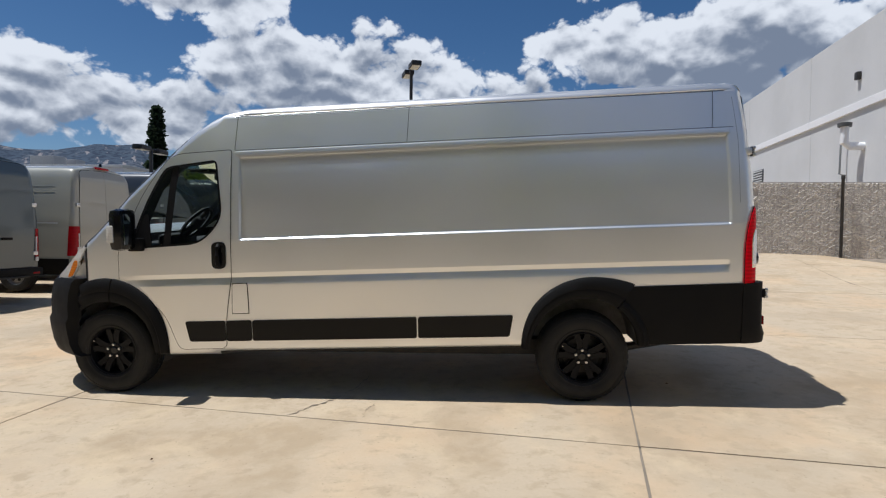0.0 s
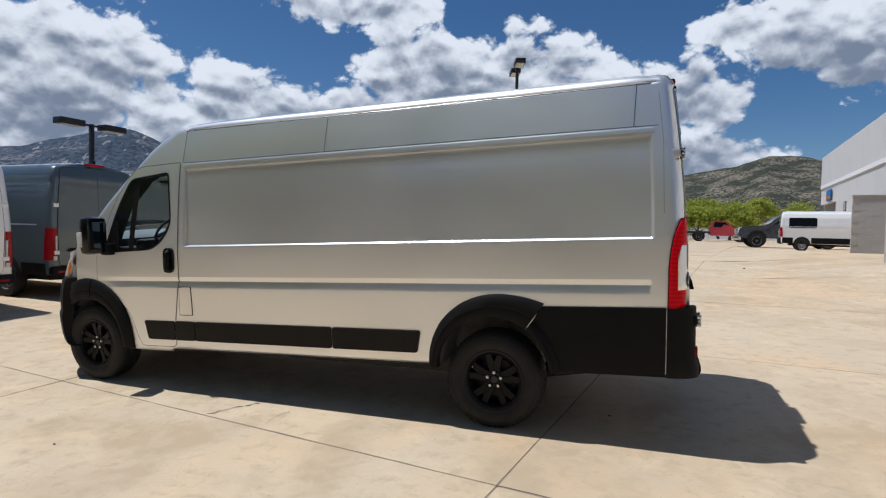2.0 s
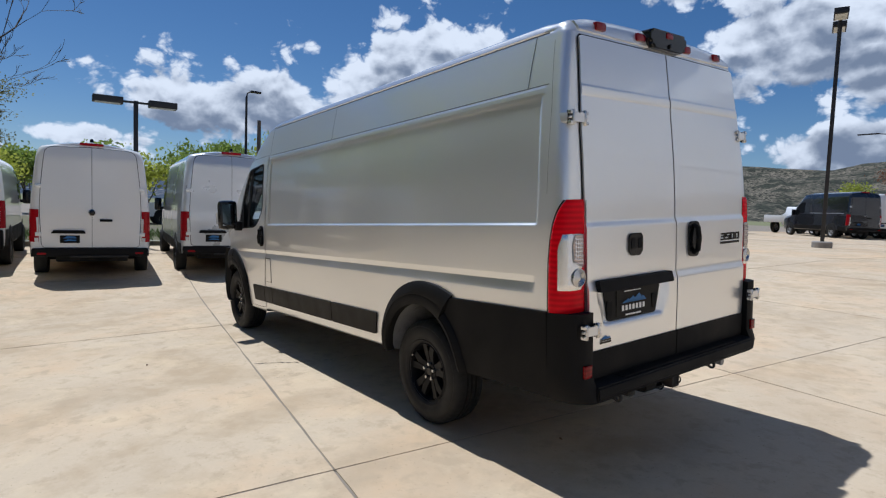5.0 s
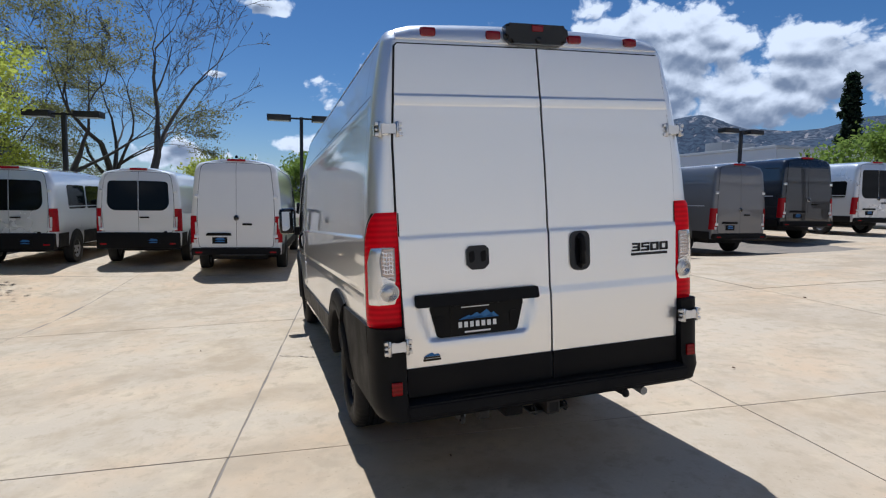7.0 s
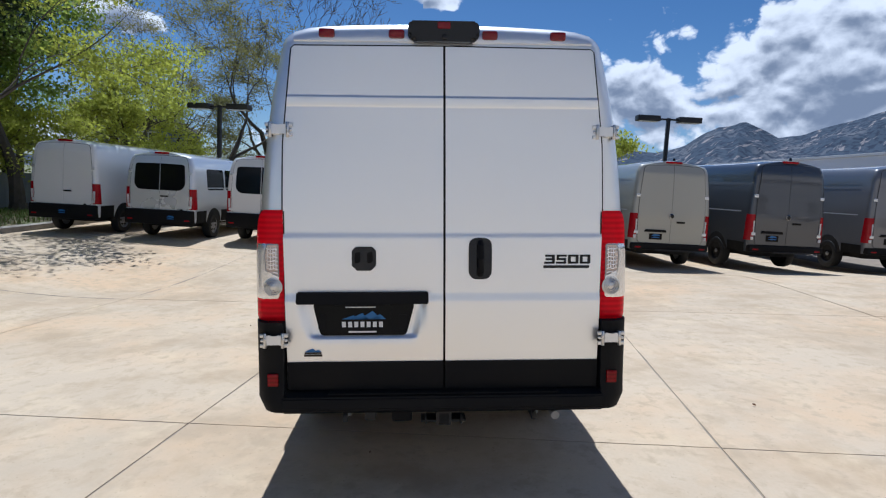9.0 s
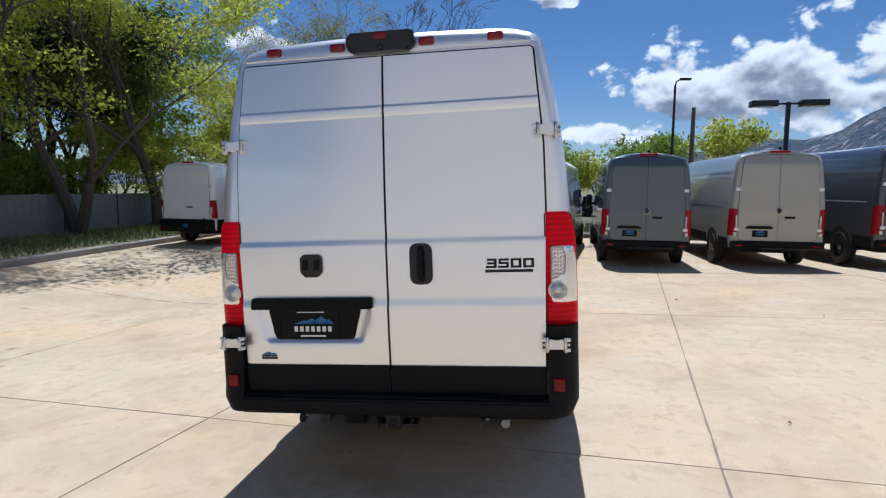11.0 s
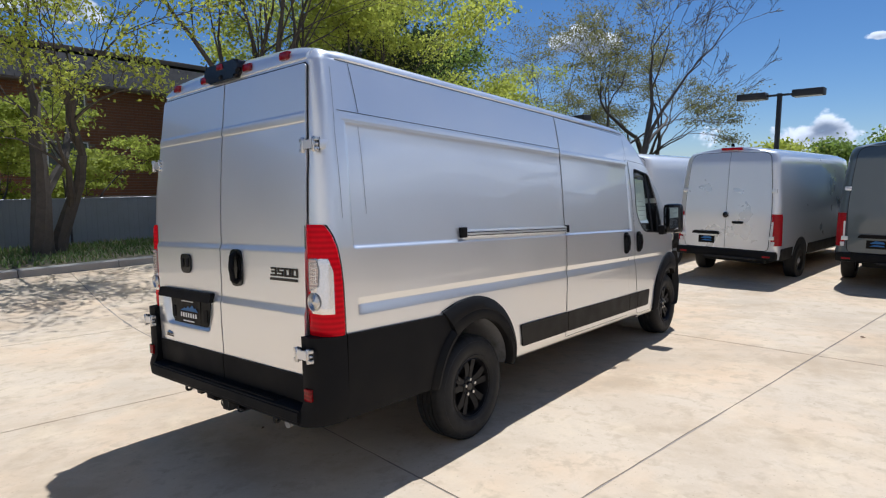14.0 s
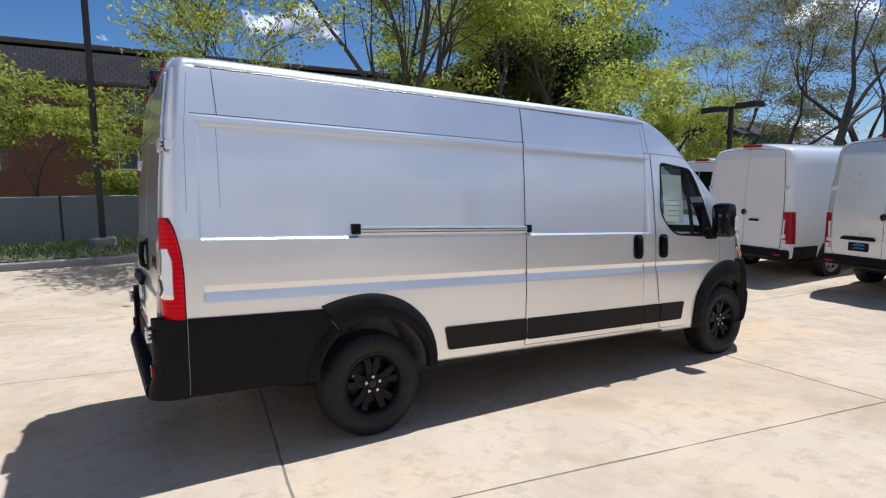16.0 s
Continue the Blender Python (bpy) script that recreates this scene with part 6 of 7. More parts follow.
# ---- parked vehicles ----
def shell(width, roof, floor, narrow, rear, corner, ws, xs, crown=0.105):
    """A van body lofted from its plan, its profile and its cross-section; x = 0 is the rear, the nose is at negative x."""
    bm = bmesh.new()
    rings = []
    top_w = roof[-1][1]
    for x in xs:
        T, B, nw = lerp_table(roof, x), lerp_table(floor, x), lerp_table(narrow, x)
        side = []
        for w in ws:
            t = (w - ws[0]) / (ws[-1] - ws[0])
            ww = B + (T - crown - B) * t
            hw = lerp_table(width, ww) * nw if T > top_w - 0.08 else (lerp_table(width, ww) - 0.10 * sm((t - 0.86) / 0.14)) * nw
            if x > -corner:
                q = min((x + corner) / corner, 1.0)
                hw -= corner * (1 - math.sqrt(max(1 - q * q, 0)))
            side.append((hw, ww))
        yl, wl = side[-1]
        for f in (0.96, 0.88, 0.7, 0.4):
            side.append((yl * f, wl + (T - wl) * (1 - f * f)))
        ring = []
        for y, w in [(-y, w) for y, w in side] + [(0, T)] + [(y, w) for y, w in reversed(side)]:
            xx = x + lerp_table(rear, w) * sm((x + 0.6) / 0.6)
            ring.append(bm.verts.new((xx, y, w)))
        rings.append(ring)
    n = len(rings[0])
    for a, b in zip(rings, rings[1:]):
        for k in range(n - 1):
            bm.faces.new((a[k], a[k + 1], b[k + 1], b[k]))
        bm.faces.new((a[n - 1], a[0], b[0], b[n - 1]))
    for ring in (rings[0], rings[-1]):
        for k in range(n // 2):
            bm.faces.new((ring[k], ring[k + 1], ring[n - 2 - k], ring[n - 1 - k]) if k < n // 2 - 1 else (ring[k], ring[k + 1], ring[n - 1 - k]))
    return bm


def plain_wheel(parent, x, y, r, sign, rim):
    wh = part("wheel", lathe([(0.08, 0.07), (r * 0.52, 0.045), (r * 0.60, 0.085), (r * 0.63, 0.09), (r * 0.63, -0.08)], 'Y', 24), rim, parent, loc=Matrix.Translation((x, y, r)) @ pose(0, 0, 0, 0, 0, 0 if sign > 0 else 180))
    part("tyre", lathe([(r * 0.62, -0.10), (r * 0.85, -0.118), (r * 0.97, -0.105), (r, -0.07), (r, 0.07), (r * 0.97, 0.105), (r * 0.85, 0.118), (r * 0.62, 0.10)], 'Y', 28, closed=True), M["rubber"], wh)
    for k in range(6):
        a = k * math.pi / 3
        part("rim_hole", lathe([(0.028, 0.052), (0.028, 0.075)], 'Y', 8, (r * 0.36 * math.cos(a), 0, r * 0.36 * math.sin(a))), M["gap"], wh)
    part("hub", lathe([(0.055, 0.05), (0.05, 0.085), (0.03, 0.095)], 'Y', 14), M["galv"], wh)


LAMP_RED = lens_mat("parked_red_lens", (0.34, 0.004, 0.010), 0.12, 110, 0.75)


def parked_van(kind, paint, label, x, y, turn=0.0, scale=(1, 1, 1), length=6.4, rim=None, rear_window=False, side_windows=False, clad=True, group="parked vans"):
    """A parked van of one of two makes' shape, its tail towards the lot."""
    sprinter = kind == "tall"
    m = Matrix.Translation((x, y, ground_z(x, y))) @ Matrix.Rotation(radians(turn), 4, 'Z') @ Matrix.Diagonal((*scale, 1))
    van = thing("van", label, "van", m, group)
    H = {"tall": 2.56, "mid": 2.26, "high": 2.45}[kind]
    hw = 0.985
    width = [(0.3, 0.90), (0.42, 0.965), (0.6, hw), (1.1, hw), (1.45, hw - 0.01), (min(1.9, H - 0.4), hw - 0.05), (H - 0.28, hw - 0.095), (H - 0.19, hw - 0.125), (H - 0.14, hw - 0.16), (H - 0.11, hw - 0.195), (H, hw - 0.3)]
    nose = -length
    hood = nose + 0.95
    roof = [(nose, 0.95), (nose + 0.05, 1.05), (nose + 0.25, 1.18), (hood, 1.33), (hood + 0.12, 1.42), (hood + 0.95, H - 0.18), (hood + 1.15, H - 0.06), (hood + 1.6, H), (-0.3, H), (0.0, H - 0.03)]
    floor = [(nose, 0.45), (nose + 0.2, 0.36), (0.0, 0.46)]
    narrow = [(nose, 0.70), (nose + 0.08, 0.82), (nose + 0.35, 0.93), (nose + 0.9, 0.985), (nose + 1.6, 1.0)]
    rear = [(0.5, 0.0), (1.3, 0.0), (H - 0.3, -0.05), (H, -0.14)]
    corner = 0.11
    ws = [0, 0.03, 0.06, 0.10] + [0.14 + 0.04 * k for k in range(20)] + [0.93, 0.96, 0.98, 1.0]
    xs = [nose, nose + 0.04, nose + 0.1, nose + 0.2, nose + 0.4, nose + 0.7, hood, hood + 0.12, hood + 0.35, hood + 0.6, hood + 0.95, hood + 1.15, hood + 1.6] + [hood + 1.6 + (-0.3 - hood - 1.6) * k / 4 for k in range(1, 5)] + [-0.2, -0.11, -0.085, -0.06, -0.035, -0.015, 0.0]
    rim = rim or M["galv"]
    body = part("body", shell(width, roof, floor, narrow, rear, corner, ws, xs), paint, van)

    def side_at(sgn):
        return lambda u, w, l: Vector((u, sgn * (lerp_table(width, w) * lerp_table(narrow, u) + l), w))

    def back(u, w, l):
        return Vector((lerp_table(rear, w) + l, u, w))

    R = 0.345
    wx = (-1.25 if sprinter else -1.15, nose + 1.0)
    for xx in wx:
        for s in (1, -1):
            o = [(xx + 0.44 * math.cos(a), 0.38 + 0.44 * math.sin(a)) for a in [math.pi * k / 14 for k in range(15)]] + [(xx - 0.44, 0.33), (xx + 0.44, 0.33)]
            part("wheel_arch", surface_patch(o, lambda a, b, l, p=side_at(s): p(a, max(b, 0.42), l + 0.006), (), 0.3, 0.006), M["gap"], body)
            plain_wheel(van, xx, s * (hw - 0.14 + 0.05), R, s, rim)
    # rear doors
    top = H - 0.14
    for s in (1, -1):
        o = rounded([(s * 0.004, 0.62 if sprinter else 0.775), (s * 0.80, 0.62 if sprinter else 0.775), (s * 0.83, 1.3), (s * 0.81, 1.75), (s * 0.74, top), (s * 0.004, top + 0.03)], [0, 0.08, 0.1, 0.2, 0.14, 0])
        dr = part("rear_door", surface_patch(o, lambda a, b, l: back(a, b, l + 0.012), (), 0.12, 0.014, (), (1.3, H - 0.3)), paint, van)
        part("shut_line", ribbon(dense(o, 0.1), back, 0.02, 0.004), M["gap"], dr)
        if sprinter:
            oo = [(s * 0.03, 1.40), (s * 0.40, 1.40), (s * 0.56, 1.41), (s * 0.68, 1.44), (s * 0.77, 1.50)]
            part("pressing", ribbon(dense(oo, 0.05, False), lambda a, b, l: back(a, b, l + 0.012), 0.014, 0.004, False), paint, dr)
        if rear_window:
            oo = rounded([(s * 0.012, 1.27), (s * 0.60, 1.27), (s * 0.72, 1.40), (s * 0.69, H - 0.325), (s * 0.012, H - 0.315)], [0, 0.1, 0.1, 0.09, 0])
            part("rear_window", surface_patch(oo, lambda a, b, l: back(a, b, l + 0.018), (), 0.4, 0.008), M["house_glass"], dr, "dark tinted rear window")
        for w in (1.72, 0.86):
            part("hinge", box((back(0, w, 0).x - 0.03, min(s * 0.80, s * 0.90), w - 0.035), (back(0, w, 0).x + 0.02, max(s * 0.80, s * 0.90), w + 0.035), 0.008), M["paint_silver"], dr)
        # lamps
        l0, l1 = (0.72, 1.30) if sprinter else (0.80, 1.32)
        bm = bmesh.new()
        rows = []
        for i in range(9):
            w = l0 + (l1 - l0) * i / 8
            hwid = lerp_table(width, w)
            xr = lerp_table(rear, w)
            pts = [(-0.145 + 0.035 * i / 8, hwid), (-0.09, hwid), (-0.06, hwid - 0.012), (-0.025, hwid - 0.05), (-0.002, hwid - 0.10), (0.0, 0.845)]
            rows.append([bm.verts.new((px + xr + (0.014 if k > 2 else 0), s * (py + (0.012 if k < 4 else 0)), w)) for k, (px, py) in enumerate(pts)])
        for a, b in zip(rows, rows[1:]):
            for k in range(5):
                bm.faces.new((a[k], a[k + 1], b[k + 1], b[k]))
        tl = part("tail_lamp", bm, LAMP_RED, van, "red tail lamp")
        for c0, c1, ya, yb in (((0.0, 0.075, 0.85, 0.905), (0.16, 0.44, 0.848, 0.872)) if sprinter else ((0.10, 0.33, 0.862, 0.905), (-0.075, -0.01, 0.86, 0.92))):
            part("clear_lens", surface_patch(rounded([(s * ya, l0 + c0), (s * yb, l0 + c0), (s * (yb + 0.008), l0 + c1), (s * ya, l0 + c1)], 0.008), lambda a, b, l: back(a, b, l + 0.02), (), 0.3, 0.02), M["clear_lens"], tl, "clear lens")
        # side cladding, belt line and windows
        p = side_at(s)
        if clad:
            for a0, a1 in ((wx[1] + 0.47, wx[0] - 0.47), (wx[0] + 0.47, -0.12)):
                part("side_cladding", surface_patch([(a0, 0.44), (a1, 0.44), (a1, 0.66 if sprinter else 0.76), (a0, 0.66 if sprinter else 0.76)], lambda a, b, l, p=p: p(a, b, l + 0.012), (), 0.4, 0.012), M["plastic"], van)
        # the silver on non-white vans paints in the bright reflection along the rib
        part("side_rib", ribbon([(hood + 1.9, 1.36), (-0.35, 1.36)], p, 0.025, 0.006, False), M["paint_silver"] if paint is not M["paint_white"] else paint, body)
        for w in (1.98, 2.10):
            if sprinter:
                part("side_rib", ribbon([(hood + 2.2, w), (-0.45, w)], p, 0.03, 0.007, False), paint, body)
        o = rounded([(hood + 0.42, 1.33), (hood + 0.86, 1.95), (hood + 1.35, 2.0), (hood + 1.38, 1.33)], 0.06)
        part("door_window", surface_patch(o, lambda a, b, l, p=p: p(a, b, l + 0.004), (), 0.3, 0.01), M["house_glass"], van, "dark side window")
        if side_windows:
            for a0, a1 in (((-1.9, -0.45),) if side_windows == "rear" else ((hood + 1.62, hood + 2.75), (hood + 2.85, -0.75))) if not sprinter else ((hood + 2.9, -1.7), (-1.6, -0.35)):
                part("side_window", surface_patch(rounded([(a0, 1.30), (a1, 1.30), (a1, 1.86), (a0, 1.86)], 0.09), lambda a, b, l, p=p: p(a, b, l + 0.006), (), 0.4, 0.01), M["house_glass"], van, "dark tinted side window")
        mi = part("door_mirror", box((hood + 0.45, min(s * 1.02, s * 1.20), 1.22), (hood + 0.60, max(s * 1.02, s * 1.20), 1.56), 0.04), M["gloss_black"], van, "black door mirror")
        part("mirror_arm", box((hood + 0.48, min(s * 0.90, s * 1.04), 1.25), (hood + 0.58, max(s * 0.90, s * 1.04), 1.32), 0.01), M["plastic"], mi)
    # windscreen, grille side
    bm = bmesh.new()
    rows = []
    for i in range(5):
        xx = hood + 0.16 + 0.78 * i / 4
        w = lerp_table(roof, xx)
        rows.append([bm.verts.new((xx - 0.01 + 0.05 * t * t, 0.80 * t * (1 - 0.04 * i), w + 0.006 - 0.055 * t * t)) for t in (-1, -0.6, -0.2, 0.2, 0.6, 1)])
    for a, b in zip(rows, rows[1:]):
        for k in range(5):
            bm.faces.new((a[k], a[k + 1], b[k + 1], b[k]))
    part("windscreen", bm, M["house_glass"], van, "dark windscreen")
    # bumper, plate, badge, brake lamp
    bp = bmesh.new()
    add_box(bp, (-0.16, -0.96, 0.455 if sprinter else 0.40), (0.075, 0.96, 0.61 if sprinter else 0.77), 0.035)
    bump = part("rear_bumper", bp, M["plastic"], van, "black plastic rear bumper")
    for s in (1, -1):
        part("reflector", box((0.07, s * 0.80 - 0.07, 0.50), (0.08, s * 0.80 + 0.07, 0.53), 0.003), LAMP_RED, bump)
    py = -0.36 if sprinter else (0.34 if kind != "high" else 0.0)
    pz = 0.70 if sprinter else 0.50
    pl = part("plate", surface_patch([(py - 0.16, pz), (py + 0.16, pz), (py + 0.16, pz + 0.14), (py - 0.16, pz + 0.14)], lambda a, b, l: back(a, b, l + (0.022 if sprinter else 0.085)), (), 0.5, 0.01), M["plate_black"], van, "dealer plate insert")
    for a0, hgt in ((0.04, 0.03), (0.085, 0.05)):
        bm = bmesh.new()
        bm.faces.new([bm.verts.new(back(a, b, 0.026 if sprinter else 0.089)) for a, b in ((py - 0.11, pz + a0), (py + 0.11, pz + a0), (py + 0.09, pz + a0 + hgt * 0.7), (py - 0.03, pz + a0 + hgt))])
        part("plate_mark", bm, M["blue_print"], pl)
    part("brake_lamp", box((lerp_table(rear, H - 0.06) - 0.04, -0.2, H - 0.075), (lerp_table(rear, H - 0.06) + 0.035, 0.2, H - 0.025), 0.015), LAMP_RED, van, "red high-level brake lamp")
    if sprinter:
        part("plate_bar", surface_patch(rounded([(-0.66, 0.875), (-0.10, 0.875), (-0.13, 0.935), (-0.62, 0.935)], 0.02), lambda a, b, l: back(a, b, l + 0.045), (), 0.5, 0.04), M["plastic"], van, "grip bar over the plate")
        part("badge", lathe([(0.062, 0.012), (0.062, 0.03), (0.05, 0.034)], 'X', 20, (0, -0.0, 1.26)), M["gloss_black"], van, "round badge")
        part("badge_ring", lathe([(0.060, 0.034), (0.052, 0.037), (0.060, 0.030)], 'X', 20, (0, 0, 1.26), closed=True), M["steel"], van)
        part("door_handle", box((0.014, 0.13, 1.10), (0.045, 0.34, 1.145), 0.012), M["plastic"], van)
        part("antenna_pod", lathe([(0.035, H - 0.01), (0.03, H + 0.035), (0.012, H + 0.055)], 'Z', 12, (-0.14, 0, 0)), M["gloss_black"], van)
        part("step", box((-0.02, -0.35, 0.44), (0.11, 0.62, 0.475), 0.01), M["iron"], bump)
    else:
        part("door_handle", box((0.014, 0.03, 1.10), (0.045, 0.25, 1.135), 0.012), M["plastic"], van)
        part("badge", lathe([(0.05, 0.012), (0.045, 0.022)], 'X', 16, (0, 0.62, 0.76)), M["gloss_black"], van)
    part("underbody", box((nose + 0.5, -0.62, 0.31), (-0.5, 0.62, 0.46), 0.03), M["gap"], van)
    part("rear_axle", tube([(wx[0], -0.8, R), (wx[0], 0.8, R)], 0.06, 8), M["iron"], van)
    return van


parked_van("high", M["paint_white"], "white long high-roof cargo van parked by the kerb", -11.0, -9.25, -5, (1, 0.92, 1.0), 6.6)
parked_van("mid", M["paint_silver"], "silver passenger van with dark tinted windows", -10.75, -6.72, -5, (1, 0.92, 1.0), 5.6, rear_window=True, side_windows=True)
parked_van("mid", M["paint_white"], "white passenger van with a dark rear window", -10.75, -4.18, -5, (1, 0.92, 1.02), 5.6, rear_window=True)
parked_van("tall", M["paint_white"], "white high-roof cargo van with black side cladding", -9.15, -2.0, -7, (1, 0.96, 1.0), 6.7)
parked_van("tall", M["paint_silver"], "bright silver high-roof cargo van", -8.85, 0.44, -8, (1, 0.96, 1.0), 6.7, rim=M["rim_black"])
parked_van("tall", M["paint_slate"], "slate blue-grey high-roof cargo van", -9.0, 3.14, -3, (1, 0.96, 1.0), 6.7)
parked_van("tall", M["paint_beige"], "pebble-grey high-roof cargo van", -8.9, 5.80, 0, (1, 0.96, 1.0), 6.7)
parked_van("tall", M["paint_grey"], "dark grey high-roof cargo van", -8.9, 8.62, 3, (1, 0.98, 1.04), 6.7, rim=M["rim_black"])
parked_van("tall", M["paint_graphite"], "graphite high-roof cargo van", -9.0, 11.65, 0, (1, 0.98, 1.04), 6.7, rim=M["rim_black"])
parked_van("tall", M["paint_black"], "black high-roof van with glossy paint", -9.3, 14.55, -5, (1, 0.98, 1.02), 6.7, rim=M["rim_black"])
parked_van("tall", M["paint_silver"], "silver crew van with dark rear windows", -9.9, 18.4, -4, (1, 1, 0.98), 6.2, rear_window=True, side_windows=True)
parked_van("mid", M["paint_beige"], "pale passenger van at the end of the row", -11.5, 24.4, -4, (1, 1, 1.0), 6.0, side_windows=True)
# second row across the lot
far_paints = ["paint_black", "paint_white", "paint_white", "paint_black", "paint_white", "paint_white", "paint_silver"]
far_names = {"paint_black": "black cargo van in the distant row", "paint_white": "white cargo van in the distant row", "paint_silver": "silver cargo van in the distant row"}
for k, pn in enumerate(far_paints):
    parked_van("tall", M[pn], far_names[pn], -7.75 + 0.29 * k, 34.0 + 2.75 * k, -36, (1, 0.97, 1.02), 6.0, group="distant vans")
# small van and pickup beside the enclosure
parked_van("mid", M["paint_white"], "small white delivery van seen from the side", 6.75, 25.9, 172, (0.75, 0.86, 0.82), 6.0, rear_window=True, side_windows="rear")


def pickup(x, y, turn, paint, label, flatbed=False):
    m = Matrix.Translation((x, y, ground_z(x, y))) @ Matrix.Rotation(radians(turn), 4, 'Z')
    tr = thing("pickup_truck", label, "truck", m)
    prof = [(0, 0.55), (0, 1.05), (0.25, 1.22), (1.55, 1.32), (2.2, 1.88), (3.3, 1.92), (3.55, 1.35), (3.6, 0.55)]
    bm = prism(rounded(prof, 0.12), -0.95, 0.95, 'Y')
    for v in bm.verts:
        if v.co.z > 1.35:
            v.co.y *= 0.84
    part("cab", bm, paint, tr)
    part("bed", box((3.62, -0.98, 0.75), (5.8, 0.98, 0.95 if flatbed else 1.25), 0.03), M["iron"] if flatbed else paint, tr, "rusty flat bed" if flatbed else "")
    for s in (1, -1):
        o = rounded([(1.85, 1.36), (2.28, 1.80), (3.2, 1.82), (3.3, 1.36)], 0.05)
        bm = prism(o, s * 0.86, s * 0.90, 'Y')
        for v in bm.verts:
            if v.co.z > 1.5:
                v.co.y *= 0.95
        part("window", bm, M["house_glass"], tr, "dark side window")
        for xx in (0.95, 4.5):
            part("wheel_arch", lathe([(0.50, s * 0.90), (0.50, s * 0.955)], 'Y', 24, (xx, 0, 0.52)), M["gap"], tr)
            plain_wheel(tr, xx, s * 0.87, 0.40, s, M["steel"])
        part("headlamp", box((-0.02, s * 0.72 - 0.18, 0.88), (0.06, s * 0.72 + 0.18, 1.08), 0.03), M["clear_lens"], tr, "clear headlamp")
    part("grille", box((-0.03, -0.5, 0.75), (0.03, 0.5, 1.1), 0.02), M["steel"], tr, "chrome grille")
    part("bumper", box((-0.10, -0.97, 0.42), (0.12, 0.97, 0.66), 0.05), M["steel"], tr, "chrome front bumper")
    bm = prism([(1.62, 1.36), (2.16, 1.83), (2.12, 1.85), (1.58, 1.38)], -0.74, 0.74, 'Y')
    part("windscreen", bm, M["house_glass"], tr, "dark windscreen")
    return tr


pickup(5.9, 33.6, 0, M["paint_black"], "black pickup truck with chrome front bumper")
pickup(9.8, 55.0, 180, M["paint_red"], "red flatbed truck parked across the lot", True)
for k, (x, y) in enumerate(((-5.2, 74), (-2.6, 74.5), (0.0, 75), (2.6, 75.5), (6.0, 78), (-14, 46), (-12, 49))):
    pickup(x, y, 262, M[("paint_white", "paint_white", "paint_silver", "paint_white", "paint_silver", "paint_white", "paint_black")[k]], "pickup truck in the distant row of vehicles")
for k, (x, y, t) in enumerate(((-30, 2.5, 85), (-34, 5.5, 80), (-36, 9.0, 95), (-30, 13.0, 90))):
    pickup(x, y, t, M[("paint_white", "paint_black", "paint_silver", "paint_grey")[k]], "car parked beyond the planting strip")

# ---- trees ----
M["bark"] = mat("grey_brown_bark", (0.095, 0.078, 0.062), 0.95, 0, 5, 0.3, 40, 0.01, dirt=((0.05, 0.04, 0.03), 0.6, 6))


def leaf_mat(name, color, vary=0.45):
    m = mat(name, color, 0.6, 0, 0.8, 0.25, 10, 0, island=vary, spec=0.25)
    nt, N, L, p = nodes_of(m)
    tr, mix = N("ShaderNodeBsdfTranslucent"), N("ShaderNodeMixShader")
    src = p.inputs["Base Color"].links[0].from_socket
    L(src, tr.inputs[0])
    mix.inputs[0].default_value = 0.55
    L(p.outputs[0], mix.inputs[1])
    L(tr.outputs[0], mix.inputs[2])
    L(mix.outputs[0], nt.nodes["Material Output"].inputs[0])
    return m


M["leaf_spring"] = leaf_mat("young_yellow_green_leaves", (0.46, 0.49, 0.078))
M["leaf_green"] = leaf_mat("fresh_green_leaves", (0.25, 0.33, 0.065))
M["leaf_olive"] = leaf_mat("olive_leaves", (0.15, 0.155, 0.045))
M["leaf_maple"] = leaf_mat("soft_green_maple_leaves", (0.36, 0.40, 0.065))
M["leaf_dark"] = leaf_mat("dark_needles", (0.025, 0.04, 0.02))
M["leaf_willow"] = leaf_mat("yellowish_willow_leaves", (0.25, 0.24, 0.085))
M["leaf_pine"] = leaf_mat("dark_pine_needles", (0.045, 0.065, 0.03))
M["leaf_brown"] = leaf_mat("purple_brown_leaves", (0.20, 0.11, 0.07))
M["bud"] = leaf_mat("catkins_and_buds", (0.27, 0.24, 0.10))


def leaf_mesh(name, centres, size, seed, per, spread, flat=0.5):
    """Small folded leaves scattered round twig ends."""
    rnd = np.random.RandomState(seed)
    c = np.repeat(np.array(centres), per, axis=0)
    n = len(c)
    c = c + rnd.normal(0, spread, (n, 3)) * np.array([1, 1, flat])
    a = rnd.normal(size=(n, 3))
    a /= np.linalg.norm(a, axis=1)[:, None]
    b = np.cross(a, rnd.normal(size=(n, 3)))
    b /= np.linalg.norm(b, axis=1)[:, None]
    s = size * rnd.uniform(0.5, 1.35, (n, 1))
    v = np.stack([c - a * s, c + b * s * 0.55, c + a * s, c - b * s * 0.55], 1).reshape(-1, 3)
    i = np.arange(n)[:, None] * 4
    f = np.concatenate([i + np.array([[0, 1, 2]]), i + np.array([[0, 2, 3]])], 0)
    me = bpy.data.meshes.new(name)
    me.from_pydata(v.tolist(), [], f.tolist())
    return me


